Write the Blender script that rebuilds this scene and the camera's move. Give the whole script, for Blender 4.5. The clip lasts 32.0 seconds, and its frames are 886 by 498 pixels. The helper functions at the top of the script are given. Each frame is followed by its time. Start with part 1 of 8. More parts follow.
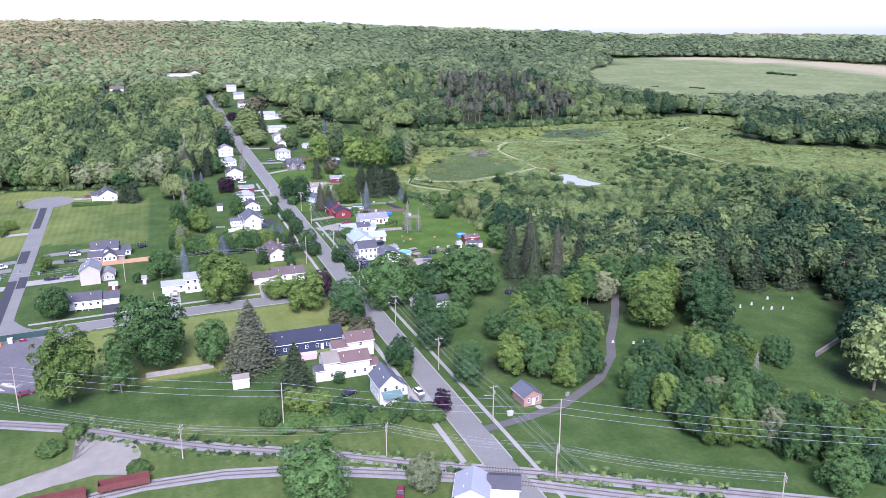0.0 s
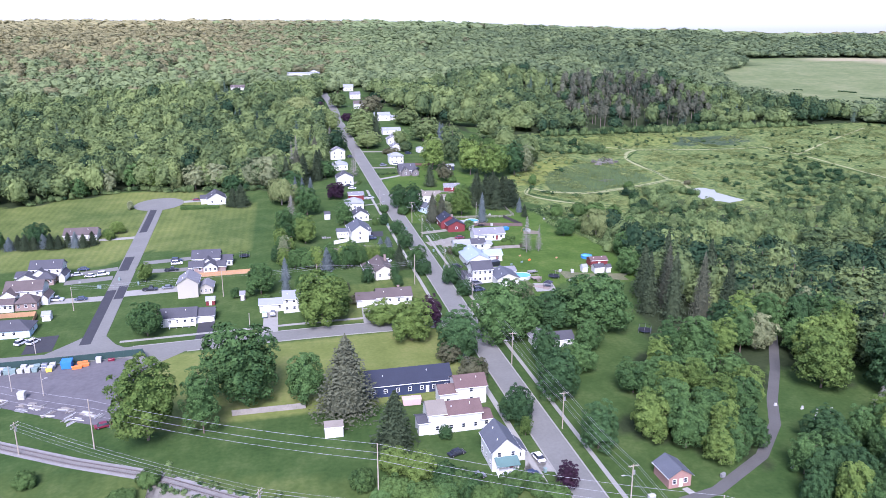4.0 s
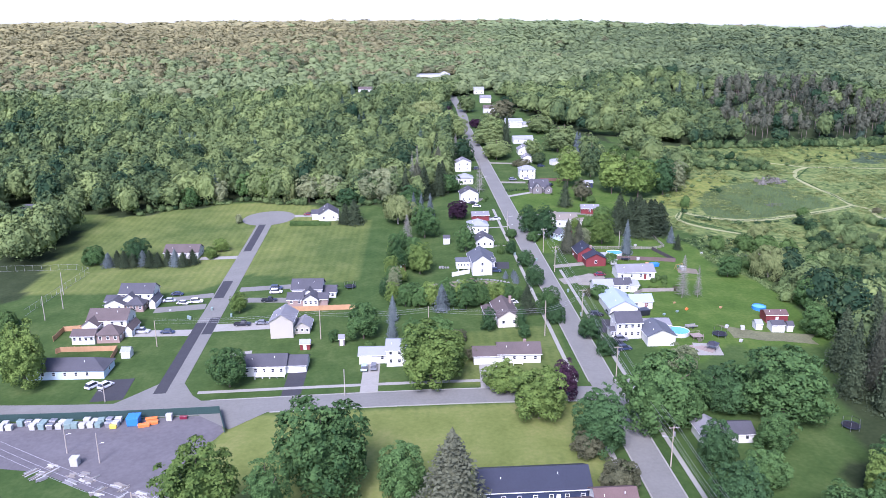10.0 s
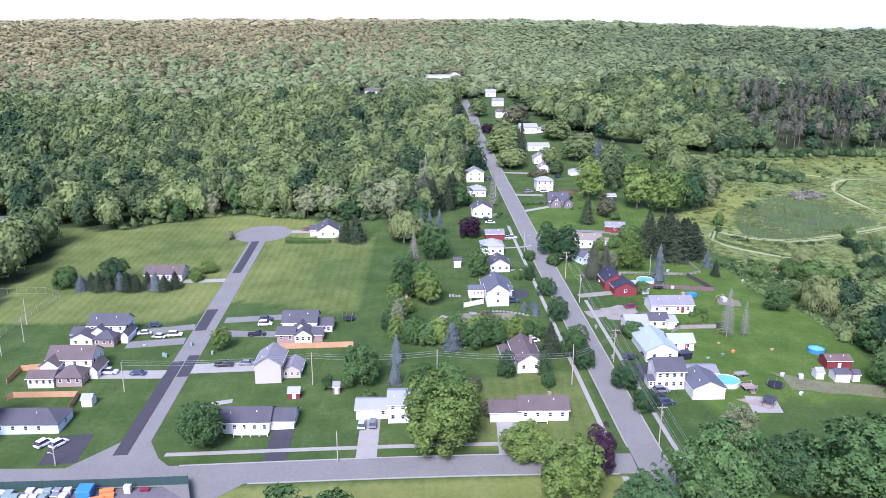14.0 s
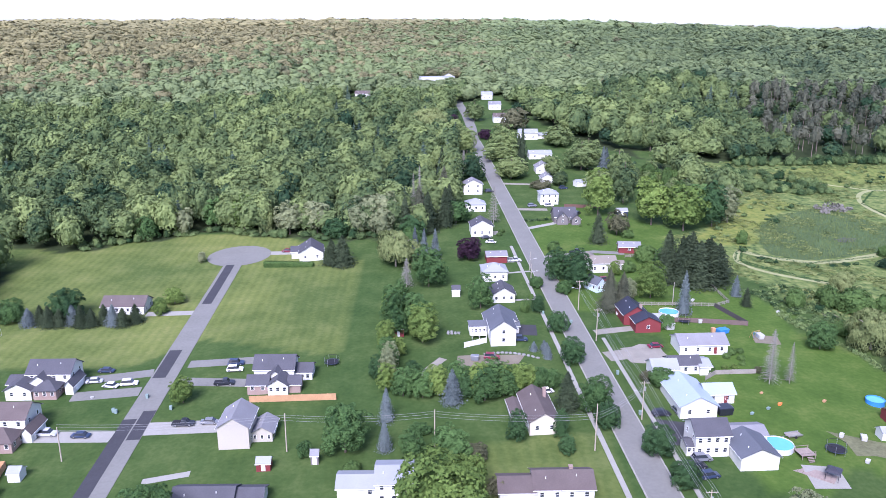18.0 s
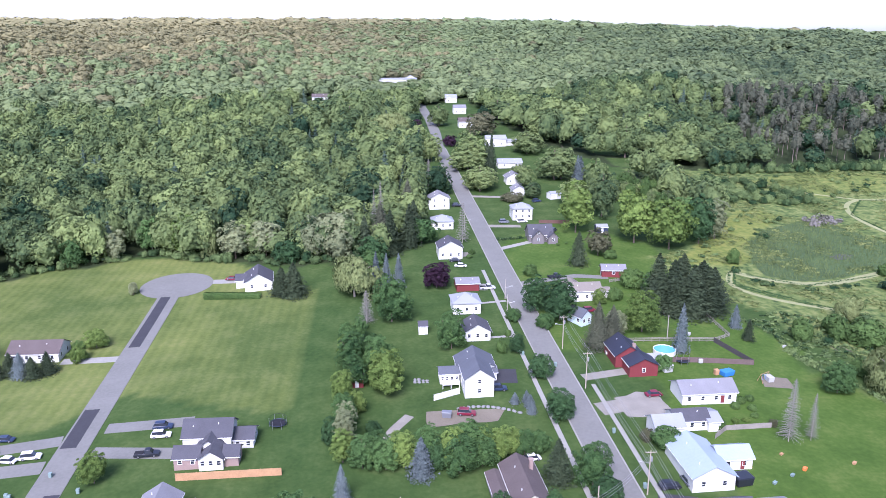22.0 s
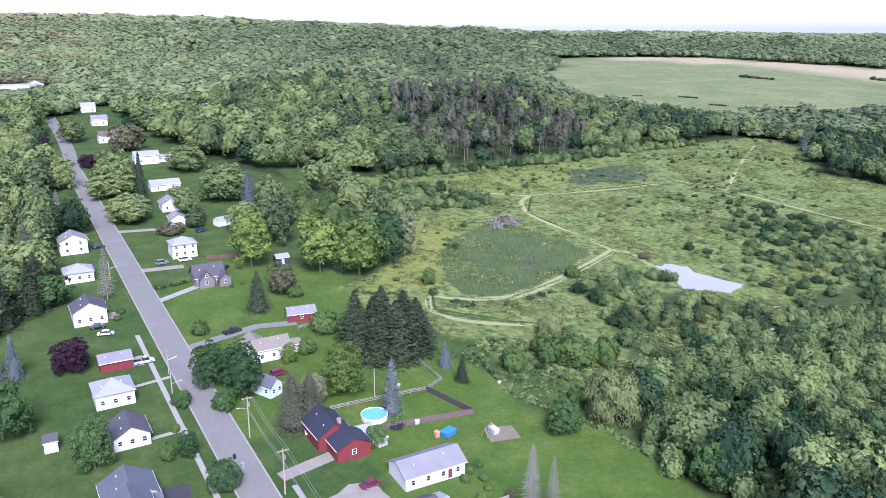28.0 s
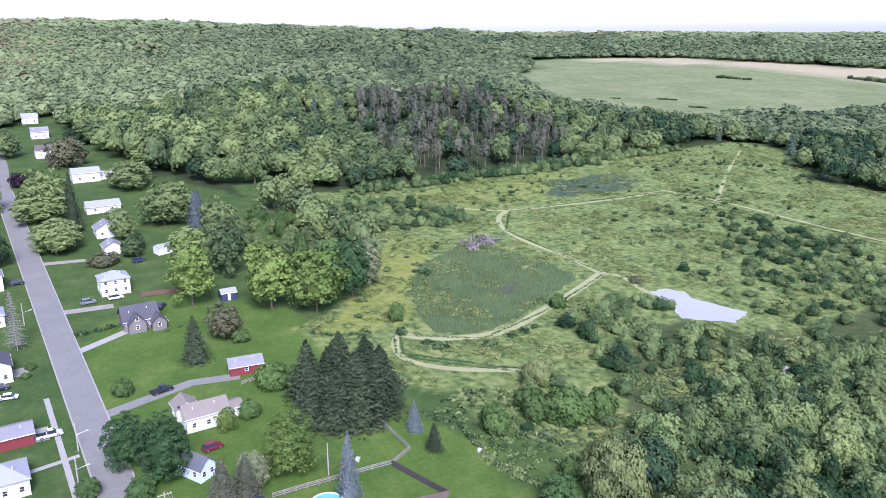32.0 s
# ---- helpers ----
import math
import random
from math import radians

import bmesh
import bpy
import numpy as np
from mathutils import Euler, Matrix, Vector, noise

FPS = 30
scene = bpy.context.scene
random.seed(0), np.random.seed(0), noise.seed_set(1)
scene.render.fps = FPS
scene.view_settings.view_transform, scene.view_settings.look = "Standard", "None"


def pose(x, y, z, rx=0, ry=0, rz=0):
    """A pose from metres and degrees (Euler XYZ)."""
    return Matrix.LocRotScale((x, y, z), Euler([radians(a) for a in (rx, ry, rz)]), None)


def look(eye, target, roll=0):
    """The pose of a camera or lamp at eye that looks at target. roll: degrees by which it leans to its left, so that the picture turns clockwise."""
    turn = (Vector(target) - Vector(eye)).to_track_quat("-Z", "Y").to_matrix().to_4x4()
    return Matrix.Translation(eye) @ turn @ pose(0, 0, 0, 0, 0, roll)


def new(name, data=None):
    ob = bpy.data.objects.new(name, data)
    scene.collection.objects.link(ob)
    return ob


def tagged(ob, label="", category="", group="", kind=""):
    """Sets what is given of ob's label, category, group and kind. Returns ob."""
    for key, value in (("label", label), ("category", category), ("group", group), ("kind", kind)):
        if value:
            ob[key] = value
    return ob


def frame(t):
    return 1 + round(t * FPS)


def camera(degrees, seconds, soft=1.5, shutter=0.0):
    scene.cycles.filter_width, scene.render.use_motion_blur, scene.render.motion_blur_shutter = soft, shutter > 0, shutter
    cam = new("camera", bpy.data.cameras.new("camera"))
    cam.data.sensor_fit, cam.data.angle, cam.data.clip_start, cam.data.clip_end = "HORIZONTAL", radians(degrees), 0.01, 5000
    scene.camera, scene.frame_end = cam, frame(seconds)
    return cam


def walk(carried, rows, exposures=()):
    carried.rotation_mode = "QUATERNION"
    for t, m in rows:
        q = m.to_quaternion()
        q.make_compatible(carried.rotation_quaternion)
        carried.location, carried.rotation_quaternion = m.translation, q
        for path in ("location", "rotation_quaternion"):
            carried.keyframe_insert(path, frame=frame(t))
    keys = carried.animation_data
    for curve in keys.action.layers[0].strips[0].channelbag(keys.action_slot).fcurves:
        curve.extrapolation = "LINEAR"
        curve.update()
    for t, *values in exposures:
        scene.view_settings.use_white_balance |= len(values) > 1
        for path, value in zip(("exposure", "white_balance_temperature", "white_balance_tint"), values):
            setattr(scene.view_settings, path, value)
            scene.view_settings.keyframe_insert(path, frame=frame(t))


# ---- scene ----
# ---- camera ----
cam = camera(59.51, 32.0, 0.5)
PATH = [
    (0.0, pose(0.00, -0.00, 109.20, 74.27, -0.02, -19.39)),
    (0.5, pose(1.16, 4.08, 109.15, 74.32, -0.01, -17.07)),
    (1.0, pose(2.15, 8.33, 109.10, 74.28, 0.04, -15.09)),
    (1.5, pose(2.92, 12.70, 108.97, 74.28, 0.13, -13.58)),
    (2.0, pose(3.67, 17.26, 108.77, 74.32, 0.15, -12.60)),
    (2.5, pose(4.42, 21.81, 108.74, 74.28, 0.12, -12.00)),
    (3.0, pose(5.26, 26.31, 108.65, 74.22, 0.08, -11.58)),
    (3.5, pose(6.01, 30.79, 108.56, 74.23, 0.05, -11.37)),
    (5.5, pose(9.19, 47.78, 108.41, 74.18, 0.09, -9.22)),
    (6.0, pose(9.78, 52.03, 108.22, 74.22, 0.04, -8.95)),
    (6.5, pose(10.40, 56.30, 108.06, 74.21, 0.02, -8.78)),
    (7.0, pose(11.09, 60.70, 108.02, 74.21, -0.02, -8.69)),
    (7.5, pose(11.67, 65.06, 108.05, 74.22, -0.06, -8.67)),
    (8.0, pose(12.19, 69.35, 108.07, 74.19, 0.03, -6.24)),
    (8.5, pose(12.42, 73.65, 108.06, 74.21, 0.02, -4.49)),
    (9.0, pose(12.46, 77.87, 108.01, 74.20, 0.18, -3.06)),
    (9.5, pose(12.57, 82.27, 108.14, 74.23, 0.33, -2.02)),
    (10.0, pose(12.50, 86.72, 108.24, 74.23, 0.31, -1.39)),
    (10.5, pose(12.48, 91.22, 108.10, 74.23, 0.25, -0.98)),
    (11.0, pose(12.54, 95.72, 107.99, 74.21, 0.18, -0.72)),
    (11.5, pose(12.44, 100.26, 108.01, 74.20, 0.13, -0.60)),
    (12.0, pose(12.29, 104.66, 108.09, 74.19, 0.08, -0.58)),
    (12.5, pose(12.27, 109.01, 108.28, 74.18, 0.02, -0.57)),
    (13.0, pose(12.21, 113.30, 108.29, 74.20, -0.02, -0.61)),
    (13.5, pose(12.11, 117.72, 108.27, 74.20, -0.01, -0.69)),
    (14.0, pose(12.08, 122.03, 108.26, 74.18, -0.03, -0.72)),
    (14.5, pose(12.13, 126.60, 108.26, 74.15, -0.07, -0.77)),
    (16.5, pose(11.73, 144.45, 108.11, 74.16, -0.05, -1.03)),
    (17.0, pose(11.62, 148.97, 108.05, 74.18, -0.06, -1.12)),
    (17.5, pose(11.56, 153.43, 108.00, 74.19, -0.06, -1.19)),
    (18.0, pose(11.38, 157.85, 108.04, 74.18, 0.00, -1.25)),
    (18.5, pose(11.29, 162.07, 108.09, 74.21, -0.04, -1.90)),
    (19.0, pose(11.37, 166.39, 108.10, 74.21, -0.01, -2.52)),
    (19.5, pose(11.42, 170.78, 108.02, 74.23, -0.12, -3.03)),
    (20.0, pose(11.52, 175.21, 108.04, 74.22, -0.25, -3.42)),
    (20.5, pose(11.78, 179.50, 108.14, 74.18, -0.25, -3.64)),
    (21.0, pose(11.87, 183.86, 108.17, 74.18, -0.17, -3.80)),
    (21.5, pose(11.89, 188.13, 108.14, 74.19, -0.10, -3.93)),
    (22.0, pose(11.92, 192.50, 108.19, 74.16, -0.07, -4.03)),
    (22.5, pose(12.00, 196.80, 108.32, 74.15, -0.01, -4.12)),
    (23.0, pose(12.02, 201.04, 108.37, 74.14, 0.07, -4.15)),
    (23.5, pose(12.13, 205.19, 108.49, 74.14, 0.16, -8.17)),
    (24.0, pose(12.69, 209.28, 108.53, 74.11, 0.15, -10.41)),
    (24.5, pose(13.77, 213.25, 108.58, 74.13, 0.10, -12.05)),
    (25.0, pose(15.08, 217.59, 108.50, 74.10, -0.04, -13.36)),
    (25.5, pose(16.21, 221.67, 108.44, 74.07, -0.13, -14.26)),
    (26.0, pose(17.34, 225.41, 108.53, 74.09, 0.03, -21.44)),
    (26.5, pose(19.03, 229.21, 108.50, 74.09, 0.01, -23.76)),
    (28.5, pose(28.29, 243.60, 108.63, 74.00, -0.29, -29.27)),
    (29.0, pose(30.59, 247.33, 108.62, 74.01, -0.26, -29.76)),
    (29.5, pose(32.85, 251.18, 108.53, 74.04, -0.19, -30.05)),
    (30.0, pose(35.10, 254.98, 108.35, 74.09, -0.09, -30.21)),
    (30.5, pose(37.38, 258.79, 108.35, 74.10, -0.01, -30.24)),
    (31.0, pose(39.70, 262.67, 108.40, 74.11, 0.11, -30.24)),
    (31.5, pose(42.10, 266.46, 108.34, 74.13, 0.19, -30.17)),
    (32.0, pose(44.48, 270.12, 108.24, 74.16, 0.18, -30.09)),
]
walk(cam, PATH, [(0, 1.52, 5190, 31.5), (32, 1.52, 5190, 31.5)])

# ---- world, sun, exposure ----
SUN_EL, SUN_AZ = radians(44), radians(196)
world = bpy.data.worlds.new("sky")
scene.world = world
world.use_nodes = True
wn = world.node_tree.nodes
sky = wn.new("ShaderNodeTexSky")
sky.sky_type = "NISHITA"
sky.sun_disc = False
sky.sun_elevation, sky.sun_rotation = SUN_EL, SUN_AZ
sky.air_density, sky.dust_density, sky.ozone_density = 1.0, 1.0, 1.0
wn["Background"].inputs["Strength"].default_value = 0.092
veil = wn.new("ShaderNodeHueSaturation")
veil.inputs["Saturation"].default_value = 0.7
world.node_tree.links.new(sky.outputs[0], veil.inputs["Color"])
world.node_tree.links.new(veil.outputs[0], wn["Background"].inputs["Color"])
sun = new("sun", bpy.data.lights.new("sun", "SUN"))
sun.data.energy, sun.data.angle, sun.data.color = 2.7, radians(26), (1.0, 0.9, 0.77)
sun.matrix_world = look((math.sin(SUN_AZ) * 200, math.cos(SUN_AZ) * 200, 200 * math.tan(SUN_EL)), (0, 0, 0))

# ---- materials ----
MATS = {}


def material(name, colour, rough=0.8, vary=0.25, grain=3.0, stain=0.12, bump=0.0, metal=0.0, spec=0.3, per_object=0.0, per_island=0.0, leaf=0.0, second=None, tint=0.0):
    """A procedural surface: base colour varied at two scales, per object and per island, with fine relief."""
    if name in MATS:
        return MATS[name]
    m = bpy.data.materials.new(name)
    m.use_nodes = True
    n, k = m.node_tree.nodes, m.node_tree.links
    b = n["Principled BSDF"]
    b.inputs["Roughness"].default_value = rough
    b.inputs["Metallic"].default_value = metal
    b.inputs["Specular IOR Level"].default_value = spec
    co = n.new("ShaderNodeTexCoord")
    geo = n.new("ShaderNodeNewGeometry")
    fine, wide = n.new("ShaderNodeTexNoise"), n.new("ShaderNodeTexNoise")
    for tex, sc in ((fine, grain), (wide, stain)):
        tex.inputs["Scale"].default_value = sc
        tex.inputs["Detail"].default_value = 4
        k.new(geo.outputs["Position"], tex.inputs["Vector"])
    add = n.new("ShaderNodeMath")
    add.operation = "ADD"
    k.new(fine.outputs["Fac"], add.inputs[0])
    k.new(wide.outputs["Fac"], add.inputs[1])
    val = add.outputs[0]
    for amount, node, socket in ((per_object, "ShaderNodeObjectInfo", "Random"), (per_island, "ShaderNodeNewGeometry", "Random Per Island")):
        if amount:
            src, mul = n.new(node), n.new("ShaderNodeMath")
            mul.operation = "MULTIPLY_ADD"
            mul.inputs[1].default_value = amount
            k.new(src.outputs[socket], mul.inputs[0])
            k.new(val, mul.inputs[2])
            val = mul.outputs[0]
    if tint:
        src, mul = n.new("ShaderNodeAttribute"), n.new("ShaderNodeMath")
        src.attribute_name = "tint"
        mul.operation = "MULTIPLY_ADD"
        mul.inputs[1].default_value = tint
        k.new(src.outputs["Fac"], mul.inputs[0])
        k.new(val, mul.inputs[2])
        val = mul.outputs[0]
    centre = 1.0 + 0.5 * (per_object + per_island + tint)
    ramp = n.new("ShaderNodeMapRange")
    ramp.inputs["From Min"].default_value, ramp.inputs["From Max"].default_value = centre - 0.6, centre + 0.6
    ramp.inputs["To Min"].default_value, ramp.inputs["To Max"].default_value = 0.0, 1.0
    k.new(val, ramp.inputs["Value"])
    lo = tuple(c * (1 - vary) for c in colour)
    hi = tuple(min(1, c * (1 + vary)) for c in (second or colour))
    mix = n.new("ShaderNodeMix")
    mix.data_type = "RGBA"
    mix.inputs["A"].default_value, mix.inputs["B"].default_value = (*lo, 1), (*hi, 1)
    k.new(ramp.outputs[0], mix.inputs["Factor"])
    k.new(mix.outputs["Result"], b.inputs["Base Color"])
    if bump:
        bp = n.new("ShaderNodeBump")
        bp.inputs["Strength"].default_value, bp.inputs["Distance"].default_value = bump, 0.1
        k.new(fine.outputs["Fac"], bp.inputs["Height"])
        k.new(bp.outputs[0], b.inputs["Normal"])
    if leaf:
        tr, mx = n.new("ShaderNodeBsdfTranslucent"), n.new("ShaderNodeMixShader")
        k.new(mix.outputs["Result"], tr.inputs["Color"])
        mx.inputs[0].default_value = leaf
        k.new(b.outputs[0], mx.inputs[1])
        k.new(tr.outputs[0], mx.inputs[2])
        k.new(mx.outputs[0], n["Material Output"].inputs["Surface"])
    MATS[name] = m
    return m


def foliage(name, a, b, per_object=0.45, tint=0.0, island=0.34):
    return material(name, a, 0.8, 0.15, 0.5, 0.06, leaf=0.12, per_object=per_object, per_island=island, second=b, spec=0.08, tint=tint)


asphalt = material("asphalt", (0.17, 0.17, 0.152), 0.9, 0.18, 1.2, 0.15, 0.3)
asphalt_dark = material("fresh asphalt", (0.045, 0.045, 0.05), 0.85, 0.2, 2, 0.3, 0.3)
concrete = material("concrete", (0.275, 0.27, 0.24), 0.9, 0.15, 2, 0.4, 0.2)
gravel = material("gravel", (0.235, 0.222, 0.185), 0.95, 0.3, 6, 0.3, 0.6)
ballast = material("ballast", (0.25, 0.24, 0.23), 0.95, 0.4, 8, 0.5, 0.8)
dirt = material("dirt", (0.17, 0.15, 0.11), 0.95, 0.3, 3, 0.2, 0.4)
# pale base colour stands in for the white sky's reflection
water = material("pond water with painted sky", (0.31, 0.315, 0.27), 0.3, 0.1, 0.5, 0.1, 0.02, spec=0.35)
bark = material("bark", (0.14, 0.11, 0.085), 0.9, 0.3, 3, 0.5, 0.5)
bark_pale = material("pale bark", (0.33, 0.3, 0.26), 0.9, 0.3, 3, 0.5, 0.4)
wood_grey = material("weathered wood", (0.25, 0.23, 0.2), 0.85, 0.3, 4, 0.6, 0.3)
wood_warm = material("new cedar boards", (0.42, 0.25, 0.13), 0.8, 0.25, 4, 0.6, 0.2)
pole_wood = material("pole wood", (0.36, 0.31, 0.25), 0.9, 0.25, 3, 0.6, 0.3)
white_side = material("white siding", (0.6, 0.6, 0.555), 0.6, 0.06, 3, 0.3)
cream_side = material("cream siding", (0.62, 0.57, 0.46), 0.6, 0.08, 3, 0.3)
beige_side = material("beige siding", (0.42, 0.395, 0.33), 0.6, 0.08, 3, 0.3)
blue_side = material("pale blue siding", (0.52, 0.62, 0.68), 0.6, 0.08, 3, 0.3)
navy_side = material("navy siding", (0.035, 0.045, 0.085), 0.6, 0.15, 3, 0.3)
red_side = material("red siding", (0.17, 0.036, 0.038), 0.6, 0.15, 3, 0.3)
grey_side = material("grey siding", (0.17, 0.155, 0.15), 0.6, 0.12, 3, 0.3)
brick_wall = material("red brick", (0.29, 0.215, 0.185), 0.85, 0.25, 6, 0.5, 0.3)
pink_brick = material("pink brick", (0.3, 0.18, 0.15), 0.85, 0.2, 6, 0.5, 0.3)
roof_dark = material("dark grey shingles", (0.075, 0.075, 0.085), 0.9, 0.25, 4, 0.3, 0.3)
roof_grey = material("grey shingles", (0.2, 0.2, 0.21), 0.9, 0.2, 4, 0.3, 0.3)
roof_brown = material("brown shingles", (0.108, 0.088, 0.082), 0.9, 0.25, 4, 0.3, 0.3)
roof_red = material("reddish brown shingles", (0.13, 0.088, 0.08), 0.9, 0.25, 4, 0.3, 0.3)
roof_tan = material("tan shingles", (0.2, 0.18, 0.15), 0.9, 0.2, 4, 0.3, 0.3)
roof_blue = material("blue metal roofing", (0.31, 0.37, 0.44), 0.4, 0.1, 2, 0.3, 0.1, spec=0.5)
roof_pale = material("pale grey shingles", (0.27, 0.285, 0.3), 0.85, 0.12, 4, 0.3, 0.2)
roof_slate = material("slate blue shingles", (0.1, 0.108, 0.125), 0.85, 0.2, 4, 0.3, 0.2)
roof_green = material("green shingles", (0.1, 0.17, 0.155), 0.85, 0.2, 4, 0.3, 0.2)
roof_navy = material("navy metal roofing", (0.034, 0.038, 0.055), 0.5, 0.15, 2, 0.3, 0.1)
trim_white = material("white trim", (0.8, 0.8, 0.78), 0.5, 0.05)
glass_dark = material("window glass", (0.03, 0.035, 0.045), 0.08, 0.1, 1, 0.3, spec=0.6)
steel = material("galvanised steel", (0.4, 0.4, 0.41), 0.45, 0.15, 3, 0.5, metal=0.7)
rail_steel = material("rail steel", (0.2, 0.17, 0.15), 0.45, 0.2, 3, 0.5, metal=0.8)
rubber = material("rubber", (0.02, 0.02, 0.022), 0.8)
plastic_blue = material("blue plastic", (0.05, 0.2, 0.5), 0.45, 0.1)
pool_water = material("pool water", (0.13, 0.4, 0.52), 0.05, 0.08, 1, 0.3, 0.05, spec=0.6)
orange_paint = material("orange paint", (0.75, 0.2, 0.05), 0.5, 0.12)
yellow_paint = material("yellow paint", (0.75, 0.5, 0.08), 0.5, 0.12)
green_paint = material("dull green paint", (0.2, 0.27, 0.25), 0.6, 0.2)
black_mesh = material("black fabric", (0.02, 0.02, 0.025), 0.8, 0.2)
stone_white = material("pale stone", (0.42, 0.42, 0.4), 0.8, 0.15)
rust = material("rusty brown paint", (0.13, 0.045, 0.04), 0.8, 0.35, 2, 0.4)
pine_bark = material("pine bark", (0.2, 0.16, 0.14), 0.9, 0.3, 3, 0.3, 0.2)
MAPLE = foliage("maple leaves", (0.021, 0.054, 0.021), (0.102, 0.178, 0.053))
LIME = foliage("yellow-green leaves", (0.04, 0.08, 0.02), (0.17, 0.24, 0.056))
DEEP = foliage("dark green leaves", (0.018, 0.044, 0.021), (0.064, 0.122, 0.042))
GREYL = foliage("grey-green leaves", (0.105, 0.135, 0.07), (0.25, 0.275, 0.135))
PURPLE = foliage("purple leaves", (0.02, 0.012, 0.02), (0.06, 0.03, 0.05))
RUSSET = foliage("russet leaves", (0.05, 0.06, 0.034), (0.14, 0.14, 0.075))
SPRUCE = foliage("spruce needles", (0.018, 0.031, 0.017), (0.068, 0.09, 0.046))
BLUESP = foliage("blue spruce needles", (0.07, 0.09, 0.092), (0.165, 0.2, 0.195))
BROWNSP = foliage("browning spruce needles", (0.045, 0.054, 0.036), (0.12, 0.128, 0.08))
SHRUB = foliage("shrub leaves", (0.032, 0.066, 0.022), (0.105, 0.17, 0.046))
WOODL = foliage("woodland leaves", (0.03, 0.064, 0.032), (0.178, 0.228, 0.078), 0, 1.25, 0.14)
WOODS = foliage("woodland needles", (0.03, 0.053, 0.04), (0.09, 0.13, 0.085), 0, 0.6, 0.15)
# greyer than the nearer leaves: distance haze painted into the colour
WOODF = foliage("woodland leaves with painted haze", (0.036, 0.066, 0.04), (0.162, 0.204, 0.088), 0, 1.25, 0.1)
SHRUB_W = foliage("willow shrub leaves", (0.028, 0.064, 0.026), (0.15, 0.205, 0.072), 0, 1.3, 0.2)
HERB = foliage("tall grass", (0.088, 0.125, 0.038), (0.21, 0.24, 0.08), 0, 0.9)
PINE = foliage("pine needles", (0.04, 0.052, 0.036), (0.128, 0.135, 0.09), 0, 0.5)
TWIGS = foliage("bare grey twigs", (0.14, 0.132, 0.115), (0.26, 0.25, 0.22))
stone_grey = material("grey stone", (0.22, 0.22, 0.215), 0.85, 0.25, 2, 0.5, 0.3)
patio = material("worn patio boards", (0.27, 0.22, 0.19), 0.85, 0.25, 3, 0.5, 0.2)
WILLOWL = foliage("pale willow leaves", (0.105, 0.14, 0.052), (0.24, 0.28, 0.105))
# low golden sun on the far-left hills, painted into the leaf colour
WOODG = foliage("woodland leaves with painted low sun", (0.11, 0.118, 0.062), (0.29, 0.265, 0.13), 0, 1.1, 0.1)
trodden = material("trodden grass", (0.13, 0.135, 0.07), 0.95, 0.5, 1.2, 0.25, 0.4)
REED = foliage("reeds", (0.05, 0.085, 0.03), (0.14, 0.175, 0.065), 0)


def car_paint(name, c):
    return material(name + " car paint", c, 0.3, 0.04, spec=0.5)

# ---- lie of the land ----
Y_STEPS = (-400, 0, 163, 290, 365, 440, 493, 570, 750, 1050, 1500, 2500, 4000)
Z_STEPS = (-4, 3, 9, 12, 15.5, 19, 22, 26.5, 38, 54, 75, 103, 112)


def ease(a, b, x):
    u = np.clip((np.asarray(x, float) - a) / (b - a), 0, 1)
    return u * u * (3 - 2 * u)


def land(x, y):
    """Height of the ground at x, y."""
    x, y = np.asarray(x, float), np.asarray(y, float)
    z = np.interp(y, Y_STEPS, Z_STEPS)
    z = z - 4.0 * ease(45, -110, x) * (1 - ease(600, 900, y))
    z = z - 6.0 * ease(80, 230, x) * ease(230, 360, y) * (1 - ease(1200, 1800, y))
    z = z - 34.0 * ease(500, 2200, x) * ease(900, 2200, y)
    hills = 9 * np.sin(x / 71 + 1.3) * np.cos(y / 97) + 6 * np.sin(x / 39 - y / 53) + 8 * np.sin(x / 160 + y / 140)
    z = z + hills * (1 - 0.6 * ease(1500, 2300, y)) * ease(640, 860, y) * ease(50, 220, np.abs(x - 50)) * (1 - ease(440, 540, x) * ease(1500, 1300, y))
    z = z + 13 * np.exp(-((x - 290) / 105) ** 2 - ((y - 775) / 95) ** 2)
    z = z + 19.0 * np.exp(-(x / 800.0) ** 2) * ease(1500, 2900, y)
    return z + 12 * ease(-100, -1300, x) * ease(1300, 2400, y)


def inside(x, y, poly):
    """Which of the points lie in the polygon."""
    x, y = np.asarray(x, float), np.asarray(y, float)
    hit = np.zeros(x.shape, bool)
    for (x1, y1), (x2, y2) in zip(poly, poly[1:] + poly[:1]):
        cross = ((y1 > y) != (y2 > y)) & (x < (x2 - x1) * (y - y1) / (y2 - y1 + 1e-9) + x1)
        hit ^= cross
    return hit


def road_x(y):
    return 67.7 - 0.0432 * (y - 160)


TOWN = [(-330, -400), (-330, 300), (-140, 365), (-152, 423), (-151, 453), (-205, 450), (-205, 485), (-173, 485), (-142, 476), (-120, 489), (-87, 504), (-65, 496), (-24, 484),
        (9, 484), (27, 520), (26, 592), (34, 654), (32, 850), (84, 925), (96, 780), (112, 700), (150, 640), (160, 560), (130, 440), (150, 390), (150, 330), (140, 300), (110, 240), (85, 200), (150, 150), (330, 60), (330, -400)]
MEADOW = [(150, 640), (184, 642), (237, 646), (270, 638), (339, 648), (379, 652), (457, 658), (523, 664), (537, 629), (470, 560), (480, 520), (640, 420), (640, 330), (330, 300), (170, 330), (150, 390), (130, 440), (112, 480), (140, 500), (170, 540), (165, 580)]
